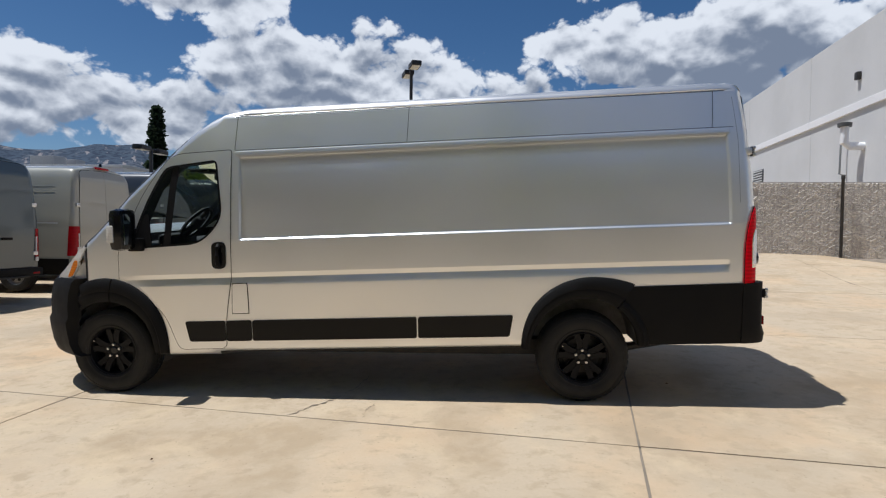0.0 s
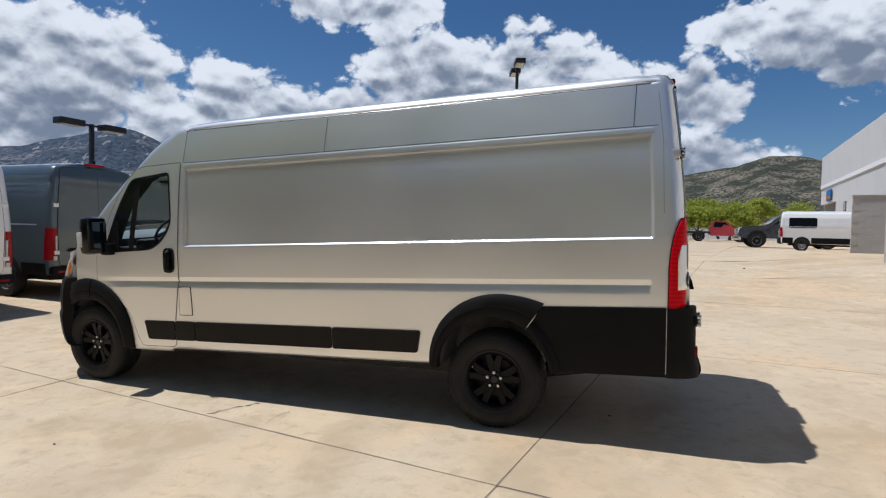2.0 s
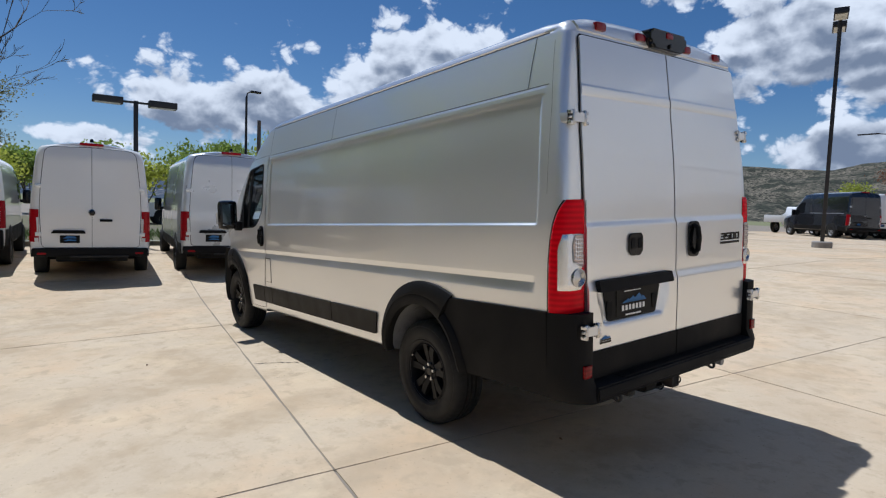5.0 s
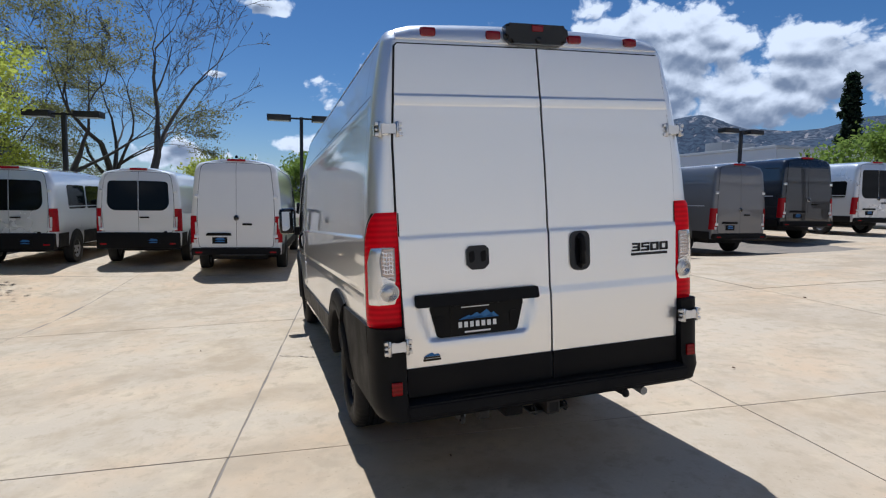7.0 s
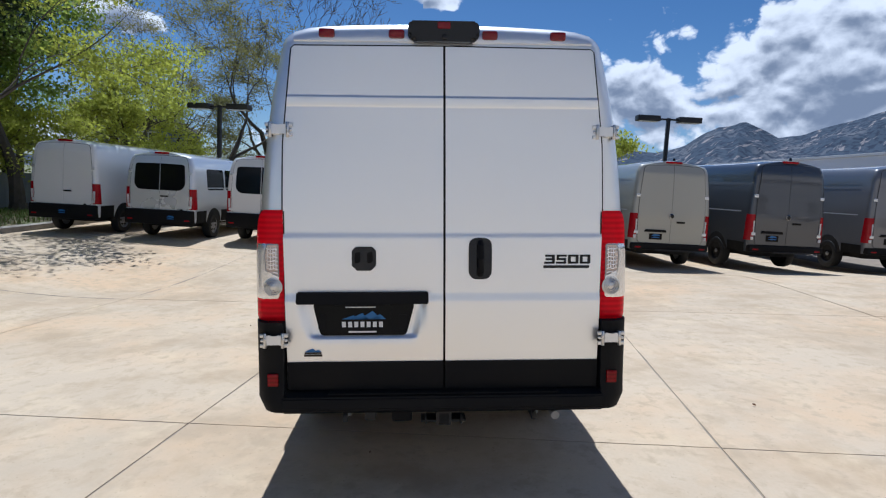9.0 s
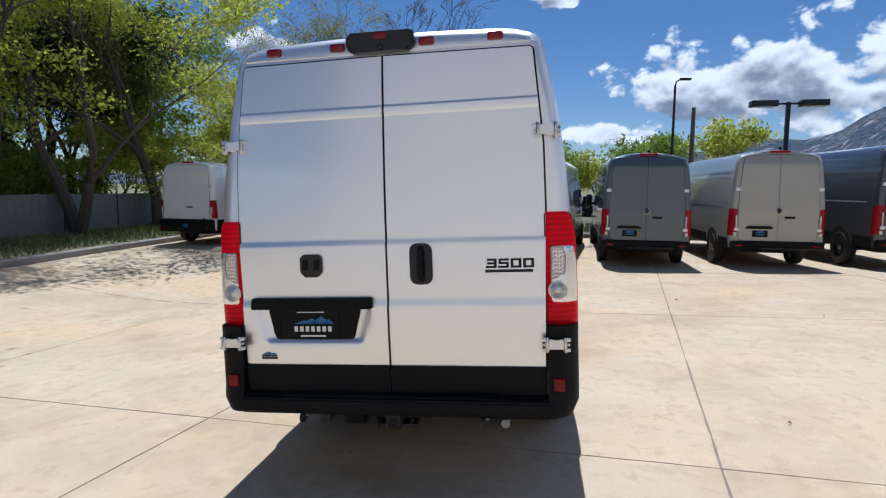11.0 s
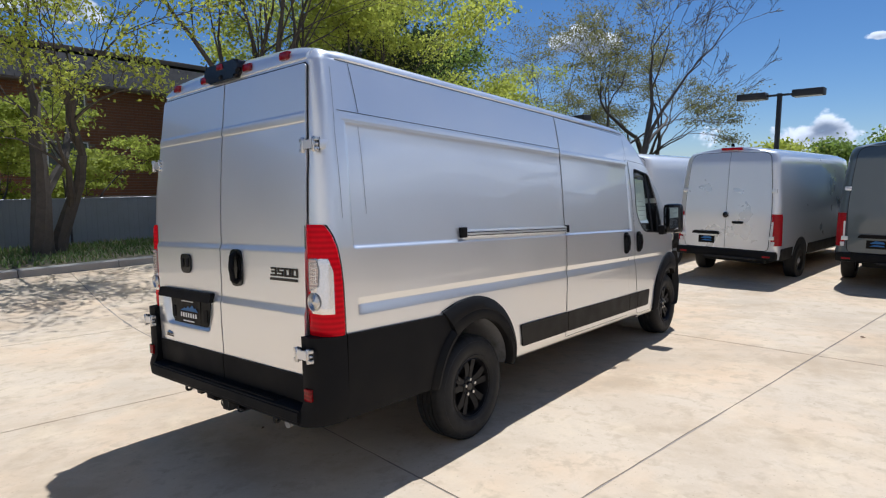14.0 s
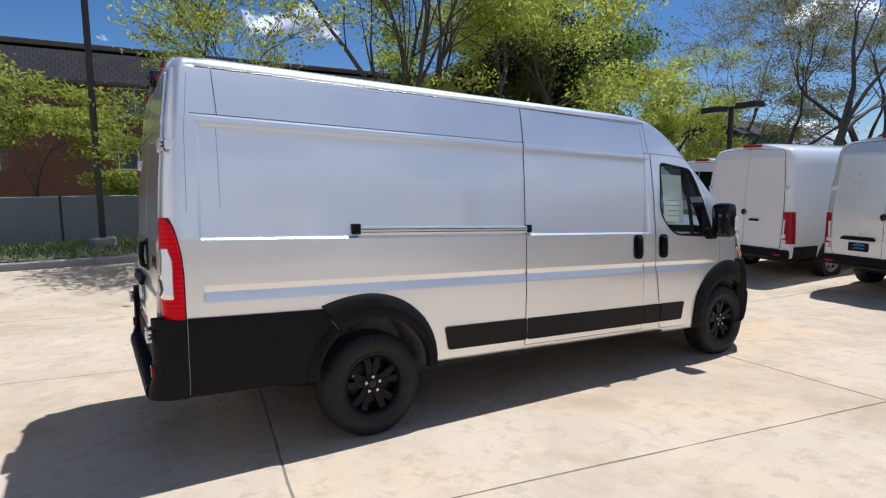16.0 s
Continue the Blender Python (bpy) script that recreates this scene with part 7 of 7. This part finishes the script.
def grow(bm, rnd, start, d, length, radius, level, depth, tips, mids, droop, kink, forks, shrink=0.70, sides=7, fan=1.15):
    segs = 4 if level < 2 else 3
    pts, rad = [start.copy()], [radius]
    p, dd = start.copy(), d.copy()
    for k in range(segs):
        dd = (dd + Vector((rnd.gauss(0, kink), rnd.gauss(0, kink), rnd.gauss(0, kink * 0.7) + (0.06 if level < 2 else -droop)))).normalized()
        p = p + dd * (length / segs)
        pts.append(p.copy())
        rad.append(max(radius * (1 - 0.5 * (k + 1) / segs), 0.008))
    add_tube(bm, pts, rad, max(3, sides - level * 1), caps=level == 0)
    if level >= depth:
        tips.append(p)
        mids.append(pts[2])
        return
    if level >= depth - 1:
        tips.append(p)
    n = rnd.choice(forks)
    for k in range(n):
        i = rnd.randint(2, segs) if k else segs
        q, r = pts[i], rad[i]
        ax = Vector((rnd.gauss(0, 1), rnd.gauss(0, 1), rnd.gauss(0, 0.5))).normalized()
        spread = rnd.uniform(0.30, 0.85) if k else rnd.uniform(0.1, 0.4)
        nd = (dd + ax * spread * fan).normalized()
        if nd.z < -0.25:
            nd.z *= 0.3
        grow(bm, rnd, q, nd.normalized(), length * shrink * rnd.uniform(0.75, 1.15), max(r * (0.85 if k == 0 else 0.62), 0.009), level + 1, depth, tips, mids, droop, kink, forks, shrink, sides, fan)


def tree(x, y, height, seed, label, leaf=None, per=14, size=0.07, spread=0.28, depth=5, stems=1, radius=0.22, droop=0.02, forks=(2, 3, 3), lean=(0, 0), kink=0.16, z=None, category="tree", shrink=0.72, fan=1.15, flat=0.5):
    rnd = random.Random(seed)
    z0 = (ground_z(x, y) if z is None else z)
    tr = thing("tree", label, category, Matrix.Translation((x, y, z0)))
    bm = bmesh.new()
    tips, mids = [], []
    for s in range(stems):
        a = 2 * math.pi * s / stems + rnd.uniform(0, 1)
        out = 0.0 if stems == 1 else 0.22
        d = Vector((math.cos(a) * out + lean[0], math.sin(a) * out + lean[1], 1)).normalized()
        st = Vector((math.cos(a), math.sin(a), 0)) * (0.0 if stems == 1 else radius * 0.9) + Vector((0, 0, -0.15))
        grow(bm, rnd, st, d, height * 0.34 * rnd.uniform(0.85, 1.1), radius * rnd.uniform(0.8, 1.1), 0, depth, tips, mids, droop, kink, forks, shrink, 7, fan)
    if stems == 1:
        add_tube(bm, [(0, 0, -0.15), (0, 0, 0.12), (0, 0, 0.45)], [radius * 1.5, radius * 1.18, radius * 0.98], 9, False)
    part("trunk", bm, M["bark"], tr, "grey-brown trunk and limbs")
    if leaf:
        pts = [tuple(t) for t in tips + mids]
        me = leaf_mesh("crown", pts, size, seed, per, spread, flat)
        me.materials.append(leaf)
        cr = new("crown", me)
        cr.parent = tr
    return tr


def conifer(x, y, height, seed, label, base=0.0, wide=0.22):
    rnd = random.Random(seed)
    tr = thing("conifer", label, "tree", Matrix.Translation((x, y, ground_z(x, y))))
    bm = bmesh.new()
    add_tube(bm, [(0, 0, -0.2), (0, 0, height * 0.5), (0, 0, height)], [height * 0.018, height * 0.01, 0.02], 8)
    pts = []
    z = height * (0.12 + base)
    while z < height * 0.985:
        r = height * wide * (1 - z / height) ** 0.8 * rnd.uniform(0.75, 1.1) + 0.08
        for k in range(7):
            a = rnd.uniform(0, 6.283)
            e = Vector((math.cos(a) * r, math.sin(a) * r, z - 0.12 * r))
            add_tube(bm, [(0, 0, z), e], [0.03, 0.008], 4, False)
            for t in (0.35, 0.55, 0.75, 0.92, 1.0):
                pts.append((e.x * t, e.y * t, z + (e.z - z) * t))
        z += height * 0.028
    part("trunk", bm, M["bark"], tr)
    me = leaf_mesh("crown", pts, height * 0.018, seed, 9, height * 0.014)
    me.materials.append(M["leaf_dark"])
    cr = new("crown", me)
    cr.parent = tr
    return tr


# along the verge
tree(-1.35, -12.4, 9.5, 11, "leafing tree with two stems on the verge", M["leaf_spring"], 13, 0.054, 0.24, 5, 2, 0.25, 0.03, (2, 3, 3), lean=(0.0, 0.10))
tree(-7.9, -13.1, 14.0, 35, "big multi-stemmed tree with furrowed trunks", M["leaf_spring"], 12, 0.062, 0.34, 6, 6, 0.20, 0.02, (2, 2, 3), kink=0.10, lean=(0.03, 0.05), fan=1.0)
tree(-11.7, -13.4, 13.0, 47, "tall thinly leafed tree behind the fence", M["leaf_spring"], 34, 0.074, 0.36, 5, 2, 0.21, 0.02, lean=(0.05, 0.20))
tree(-15.6, -13.4, 12.5, 58, "tall leafing tree behind the parked vans", M["leaf_spring"], 30, 0.068, 0.34, 5, 1, 0.26, 0.02, (2, 3, 3))
tree(-18.2, -11.2, 8.0, 63, "young yellow-green tree by the vans", M["leaf_spring"], 13, 0.055, 0.22, 5, 1, 0.17, 0.03, (3, 3))
tree(3.4, -15.4, 6.2, 71, "leafy branches of a small maple behind the fence", M["leaf_maple"], 22, 0.062, 0.30, 5, 2, 0.09, 0.07, (2, 3, 3), flat=0.16)
tree(-3.2, -16.0, 5.4, 77, "low spreading maple behind the fence", M["leaf_maple"], 34, 0.062, 0.30, 5, 2, 0.09, 0.07, (2, 3), flat=0.16)
tree(-15.2, -19.6, 8.5, 80, "dark evergreen behind the big trunks", M["leaf_pine"], 60, 0.10, 0.40, 5, 2, 0.14, 0.02, (2, 3, 3))
tree(-18.5, -21.5, 9.0, 81, "dense green tree behind the fence", M["leaf_green"], 34, 0.085, 0.38, 5, 2, 0.14, 0.02, (2, 3, 3))
tree(-12.4, -17.4, 3.6, 82, "leafy bush behind the fence", M["leaf_green"], 30, 0.07, 0.26, 4, 4, 0.05, 0.03, (3, 3), category="shrub")
tree(-14.6, -16.8, 3.4, 84, "leafy bush behind the fence", M["leaf_spring"], 30, 0.07, 0.26, 4, 4, 0.05, 0.03, (3, 3), category="shrub")
tree(-16.2, -17.5, 10.5, 83, "thinly leafed tree with dark limbs behind the fence", M["leaf_olive"], 44, 0.078, 0.40, 5, 2, 0.18, 0.02, (2, 3, 3))
tree(-20.5, -17.0, 12.0, 87, "leafy tree farther back", M["leaf_green"], 34, 0.08, 0.44, 5, 1, 0.24, 0.02, (2, 3, 3))
tree(-17.0, -19.6, 13.5, 91, "dark pine with an uneven crown among the leafy trees", M["leaf_pine"], 60, 0.115, 0.42, 5, 1, 0.24, 0.02, (2, 3, 3))
tree(-24.0, -19.0, 12.0, 95, "dark pine behind the bare tree", M["leaf_pine"], 50, 0.115, 0.40, 5, 1, 0.22, 0.02, (2, 3, 3))
tree(-16.5, -15.8, 5.5, 97, "bright yellow-green bush behind the vans", M["leaf_spring"], 15, 0.055, 0.22, 5, 3, 0.08, 0.03, (3, 3))
tree(-20.3, -12.6, 6.0, 99, "bright green bush beyond the vans", M["leaf_spring"], 15, 0.058, 0.22, 5, 3, 0.08, 0.03, (3, 3))
# bare and budding trees beyond the row
tree(-18.4, -5.6, 12.5, 104, "bare tree just coming into bud", M["bud"], 1, 0.018, 0.06, 7, 1, 0.20, -0.03, (2, 2, 3), kink=0.19, shrink=0.70, fan=0.85)
tree(-21.5, -8.6, 10.5, 107, "budding tree with fine upright twigs", M["leaf_willow"], 3, 0.026, 0.10, 7, 1, 0.18, -0.02, (2, 2, 3), kink=0.18, shrink=0.71, fan=0.75)
tree(-30.0, -8.5, 13.5, 113, "tall budding willow with fine twigs", M["leaf_willow"], 15, 0.05, 0.30, 6, 2, 0.24, 0.05, (2, 3, 3))
tree(-29.0, -14.0, 12.0, 117, "budding willow beyond the lot", M["leaf_willow"], 15, 0.05, 0.30, 6, 2, 0.22, 0.05, (2, 3, 3))
for x, y, h, s, lf in ((-40.5, 2.6, 6.4, 121, "leaf_green"), (-41.0, 8.6, 7.8, 123, "leaf_green"), (-40.0, 14.4, 7.2, 127, "leaf_spring"), (-44.0, 5.6, 5.2, 129, "leaf_spring"), (-43, 11.5, 5.5, 131, "leaf_green"), (-44.0, -3.5, 6.0, 133, "leaf_spring"), (-52, -1.0, 6.0, 139, "leaf_green")):
    tree(x, y, h, s, "leafy green roadside tree", M[lf], 14, 0.14, 0.50, 4, 1, 0.14, 0.02, (3, 4))
for x, y, h, s in ((-18.0, 26.0, 5.6, 141), (-16.2, 30.0, 6.0, 143), (-18.5, 34.0, 6.2, 145)):
    tree(x, y, h, s, "fresh green tree at the end of the row", M["leaf_green"], 22, 0.11, 0.42, 4, 1, 0.12, 0.02, (3, 4))
tree(-1.2, -16.2, 4.6, 72, "small maple with tiered leaves behind the fence", M["leaf_maple"], 22, 0.060, 0.28, 5, 2, 0.08, 0.07, (2, 3), flat=0.16)
tree(-9.8, -17.6, 4.4, 74, "small maple in the shade of the big trunks", M["leaf_green"], 18, 0.055, 0.26, 5, 2, 0.08, 0.05, (2, 3))
conifer(-34.0, 48.5, 12.6, 151, "tall narrow dark spruce", 0.05, 0.115)
for x, y, h, s in ((-4.5, 53.5, 6.6, 161), (-1.6, 51.5, 6.2, 163), (-7.6, 55, 6.8, 165), (1.2, 52.5, 5.4, 167), (-10.8, 56.5, 6.6, 169), (-3.0, 57.0, 7.0, 170)):
    tree(x, y, h, s, "purple-brown leafed crab-apple tree", M["leaf_brown"], 26, 0.09, 0.42, 4, 1, 0.12, 0.02, (3, 4))
for x, y, h, s in ((6.0, 66, 5.0, 171), (9.5, 68, 4.6, 173), (1.5, 80, 6.5, 175), (14, 82, 6, 177), (20, 88, 6.5, 179), (-2.5, 90, 7.5, 181), (26, 84, 6, 183), (-14, 86, 7, 185), (-24, 92, 7.5, 187), (11, 95, 7, 189)):
    tree(x, y, h, s, "green tree across the lot", M["leaf_maple"], 16, 0.18, 0.60, 4, 1, 0.14, 0.02, (3, 4))
# shrubs
for x, y, h, s in ((-14.2, 27.2, 1.0, 191), (-13.4, 29.0, 0.8, 193)):
    tree(x, y, h, s, "low rounded shrub in the planting bed", M["leaf_olive"], 40, 0.05, 0.14, 3, 4, 0.03, 0.0, (3, 4), category="shrub")

bed = bmesh.new()
add_prism(bed, rounded([(-13, 47.5), (3.6, 48.6), (3.2, 55.5), (-13, 55.5)], 1.2), 0.5, ground_z(0, 50) + 0.16, 'Z')
tagged(part("planting_bed", bed, M["kerb"]), "kerbed island bed under the crab-apple trees", "planting bed", kind="structure")

# ---- mountains ----
def rock_mat(name, forest, rock, scale, slabs=None, squash=0.35, edge=(0.52, 0.62)):
    m = bpy.data.materials.new(name)
    m.use_nodes = True
    nt, N, L, p = nodes_of(m)
    p.inputs["Roughness"].default_value = 1.0
    p.inputs["Specular IOR Level"].default_value = 0.05
    tc, mp, n1, n2, r1 = N("ShaderNodeTexCoord"), N("ShaderNodeMapping"), N("ShaderNodeTexNoise"), N("ShaderNodeTexNoise"), N("ShaderNodeMapRange")
    mp.inputs["Scale"].default_value = (1, 1, squash)
    mp.inputs["Rotation"].default_value = (0.5, 0.35, 0)
    L(tc.outputs["Object"], mp.inputs[0])
    L(mp.outputs[0], n1.inputs[0])
    n1.inputs["Scale"].default_value, n1.inputs["Detail"].default_value, n1.inputs["Roughness"].default_value = scale, 7, 0.6
    L(tc.outputs["Object"], n2.inputs[0])
    n2.inputs["Scale"].default_value, n2.inputs["Detail"].default_value = scale * 9, 5
    r1.inputs[1].default_value, r1.inputs[2].default_value = edge
    L(n1.outputs[0], r1.inputs[0])
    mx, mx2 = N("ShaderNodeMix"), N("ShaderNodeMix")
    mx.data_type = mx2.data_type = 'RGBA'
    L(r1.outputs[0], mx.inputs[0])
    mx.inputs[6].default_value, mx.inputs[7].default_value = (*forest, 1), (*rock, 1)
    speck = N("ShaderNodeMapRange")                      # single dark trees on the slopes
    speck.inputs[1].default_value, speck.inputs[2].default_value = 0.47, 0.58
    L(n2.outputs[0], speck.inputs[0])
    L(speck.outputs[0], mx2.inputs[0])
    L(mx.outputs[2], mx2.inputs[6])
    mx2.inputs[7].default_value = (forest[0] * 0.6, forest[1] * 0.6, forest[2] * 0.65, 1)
    col = mx2.outputs[2]
    if slabs:
        # pale tilted slabs of rock that lean up the flank
        along, across, cmb, n3, r3 = N("ShaderNodeVectorMath"), N("ShaderNodeVectorMath"), N("ShaderNodeCombineXYZ"), N("ShaderNodeTexNoise"), N("ShaderNodeMapRange")
        along.operation = across.operation = 'DOT_PRODUCT'
        along.inputs[1].default_value = (0.0018, 0.0021, 0.0062)
        across.inputs[1].default_value = (-0.0080, -0.0085, 0.0085)
        for v, k in ((along, 0), (across, 1)):
            L(tc.outputs["Object"], v.inputs[0])
            L(v.outputs["Value"], cmb.inputs[k])
        L(cmb.outputs[0], n3.inputs[0])
        n3.inputs["Scale"].default_value, n3.inputs["Detail"].default_value, n3.inputs["Roughness"].default_value = 2.3, 5, 0.65
        r3.inputs[1].default_value, r3.inputs[2].default_value = 0.585, 0.625
        L(n3.outputs[0], r3.inputs[0])
        mx3 = N("ShaderNodeMix")
        mx3.data_type = 'RGBA'
        L(r3.outputs[0], mx3.inputs[0])
        L(col, mx3.inputs[6])
        mx3.inputs[7].default_value = (*slabs, 1)
        col = mx3.outputs[2]
    L(col, p.inputs["Base Color"])
    return m


# flatiron: blue distance haze is mixed into the forest and rock colours
M["flatiron"] = rock_mat("hazy_forest_and_slab_rock", (0.068, 0.09, 0.122), (0.14, 0.15, 0.17), 0.0045, (0.26, 0.24, 0.24))
M["foothill"] = rock_mat("scrub_hillside", (0.050, 0.055, 0.042), (0.20, 0.175, 0.135), 0.022, None, 0.9, (0.42, 0.58))


def ridge(name, label, skyline, dist, depth, material, seed, rough, base=-20):
    """A mountain flank whose crest follows bearings and elevations (degrees) seen from the lot."""
    bm = bmesh.new()
    rows = []
    a0, a1 = skyline[0][0], skyline[-1][0]
    n, mrow = 170, 26
    for i in range(n + 1):
        a = a0 + (a1 - a0) * i / n
        el = lerp_table(skyline, a)
        row = []
        for j in range(mrow + 1):
            t = j / mrow
            r = dist - depth * (1 - t)
            crest = math.tan(radians(el)) * dist
            q = Vector((math.cos(radians(a)) * r, math.sin(radians(a)) * r, 0))
            f = noise.fractal(q * (rough / dist * 9) + Vector((seed, 0, 0)), 0.9, 2.1, 6)
            ribs = abs(noise.noise((a * 0.75 + seed, t * 1.2, 3.3))) * 0.35
            h = base + (crest - base) * (t ** 1.15) * (1 + (0.16 * f - ribs * 0.5) * (1 - t) * 1.6) + crest * 0.035 * f * t
            row.append(bm.verts.new((q.x, q.y, max(h, base))))
        back = Vector((math.cos(radians(a)), math.sin(radians(a)), 0)) * (dist + depth * 0.4)
        row.append(bm.verts.new((back.x, back.y, base)))
        rows.append(row)
    for u, v in zip(rows, rows[1:]):
        for k in range(mrow + 1):
            bm.faces.new((u[k], v[k], v[k + 1], u[k + 1]))
    return tagged(part(name, bm, material), label, "mountain", kind="structure")


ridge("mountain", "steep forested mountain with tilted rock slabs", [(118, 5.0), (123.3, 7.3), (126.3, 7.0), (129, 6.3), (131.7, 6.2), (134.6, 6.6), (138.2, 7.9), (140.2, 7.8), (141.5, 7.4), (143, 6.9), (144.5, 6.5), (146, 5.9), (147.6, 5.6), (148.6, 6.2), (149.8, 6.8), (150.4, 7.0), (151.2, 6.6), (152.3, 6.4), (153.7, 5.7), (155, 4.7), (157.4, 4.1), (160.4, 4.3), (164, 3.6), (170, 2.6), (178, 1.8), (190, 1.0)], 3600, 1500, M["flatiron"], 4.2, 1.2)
ridge("hillside", "scrubby brown foothill behind the far lot", [(40, 4.0), (55, 5.0), (68, 5.6), (75, 5.95), (78.2, 6.5), (80.6, 6.7), (83, 6.0), (87, 5.3), (90, 4.9), (95, 4.8), (98, 5.0), (102.5, 5.3), (105.3, 5.0), (109, 4.4), (114, 4.6), (120, 5.2), (126, 4.0)], 1500, 800, M["foothill"], 7.7, 1.6)
ridge("far_mountain", "distant low hills with blue haze in their colour", [(-190, 0.5), (-170, 1.1), (-150, 0.9), (-120, 0.7), (-90, 0.8), (-50, 0.9), (0, 1.5), (20, 2.2), (45, 3.5)], 4200, 900, M["flatiron"], 9.1, 1.0)

# ---- concrete bays of the lot ----
pavement = thing("pavement", "pale sunlit concrete lot cast in large bays", "pavement", kind="structure")
clip_planes = [((-16.75, 0, 0), (-1, 0, 0)), ((0, -10.3, 0), (0, -1, 0))]
rest, filler = bmesh.new(), bmesh.new()
for i in range(-7, 15):
    for j in range(-6, 36):
        c = slab_corner(i + 0.5, j + 0.5)
        if not (-19.5 < c.x < 60 and -13 < c.y < 125):
            continue
        near = -17.5 < c.x < 14 and c.y < 22
        bm = slab(i, j, 0.008, 20, 0.0022) if near and abs(c.x) < 8 and -8 < c.y < 12 else slab(i, j, 0.006 if near else 0.012)
        for co, no in clip_planes:
            bmesh.ops.bisect_plane(bm, geom=bm.verts[:] + bm.edges[:] + bm.faces[:], plane_co=co, plane_no=no, clear_outer=True)
        if not bm.faces:
            bm.free()
            continue
        if near:
            for p0, p1, wide in (((i, j), (i + 1, j), V), ((i, j), (i, j + 1), U)):
                rim = []
                for k in range(5):
                    c = slab_corner(p0[0] + (p1[0] - p0[0]) * k / 4, p0[1] + (p1[1] - p0[1]) * k / 4)
                    if -16.7 < c.x and -10.25 < c.y:
                        rim.append([filler.verts.new((q.x, q.y, ground_z(q.x, q.y) - 0.0045)) for q in (c - wide * 0.02, c + wide * 0.02)])
                for r0, r1 in zip(rim, rim[1:]):
                    filler.faces.new((r0[0], r0[1], r1[1], r1[0]))
            part("slab", bm, M["concrete"], pavement, smooth=False)
        else:
            me = bpy.data.meshes.new("tmp")
            bm.to_mesh(me)
            bm.free()
            rest.from_mesh(me)
            bpy.data.meshes.remove(me)
tagged(part("far_slabs", rest, M["concrete_far"], pavement, "more distant concrete bays", smooth=False), kind="stuff")
tagged(part("joint_filler", filler, M["joint"], pavement, "brown grit in the joints", smooth=False), kind="stuff")


def crack(points, width, seed):
    """A jagged open crack with crumbled edges."""
    rnd = random.Random(seed)
    bm = bmesh.new()
    line = []
    for a, b in zip(points, points[1:]):
        n = 9
        for k in range(n):
            t = k / n
            line.append((a[0] + (b[0] - a[0]) * t + rnd.gauss(0, 0.009), a[1] + (b[1] - a[1]) * t + rnd.gauss(0, 0.009)))
    line.append(points[-1])
    rows = []
    for k, (x, y) in enumerate(line):
        w = width * rnd.uniform(0.3, 1.2) * min(1, (k + 0.3) / 4, (len(line) - k) / 4)
        rows.append([bm.verts.new((x + rnd.uniform(-.3, .3) * w, y + e * w, ground_z(x, y) + 0.0035)) for e in (-0.5, 0.5)])
    for r0, r1 in zip(rows, rows[1:]):
        bm.faces.new((r0[0], r1[0], r1[1], r0[1]))
    return bm


for pts, w, s in (([(-2.32, -1.42), (-2.17, -1.16), (-2.05, -1.03), (-1.94, -0.69), (-1.9, -0.3)], 0.035, 3), ([(-1.71, -1.42), (-1.73, -1.25), (-1.68, -1.1)], 0.012, 4)):
    part("crack", crack(pts, w, s), M["joint"], pavement, smooth=False)


def fallen_leaf(x, y, a, size):
    """A curled dry leaf."""
    bm = bmesh.new()
    c = [bm.verts.new((size * u, 0, 0.004 + 0.25 * size * abs(u))) for u in (-1, -0.4, 0.2, 1)]
    for s in (1, -1):
        e = [bm.verts.new((size * u, s * size * v, 0.012 + size * 0.22)) for u, v in ((-0.5, 0.42), (0.2, 0.38))]
        for f in ((c[0], c[1], e[0]), (c[1], c[2], e[1], e[0]), (c[2], c[3], e[1])):
            bm.faces.new(f if s < 0 else f[::-1])
    tagged(part("fallen_leaf", bm, M["dry_leaf"], None, loc=Matrix.Translation((x, y, ground_z(x, y) + 0.004)) @ pose(0, 0, 0, 0, 0, a)), "curled dry brown leaf lying on the concrete", "leaf", group="fallen leaves")


M["dry_leaf"] = mat("dry_leaf", (0.16, 0.085, 0.045), 0.8, 0, 30, 0.3, 200)
for x, y, a, z in ((0.08, 2.53, 20, 0.020), (-2.89, -2.23, 75, 0.011), (0.81, -0.45, 10, 0.016), (3.26, 10.84, 40, 0.06), (-3.6, 4.4, 140, 0.025), (-2.2, 6.1, 60, 0.03), (-4.9, 2.9, 100, 0.03)):
    fallen_leaf(x, y, a, z)
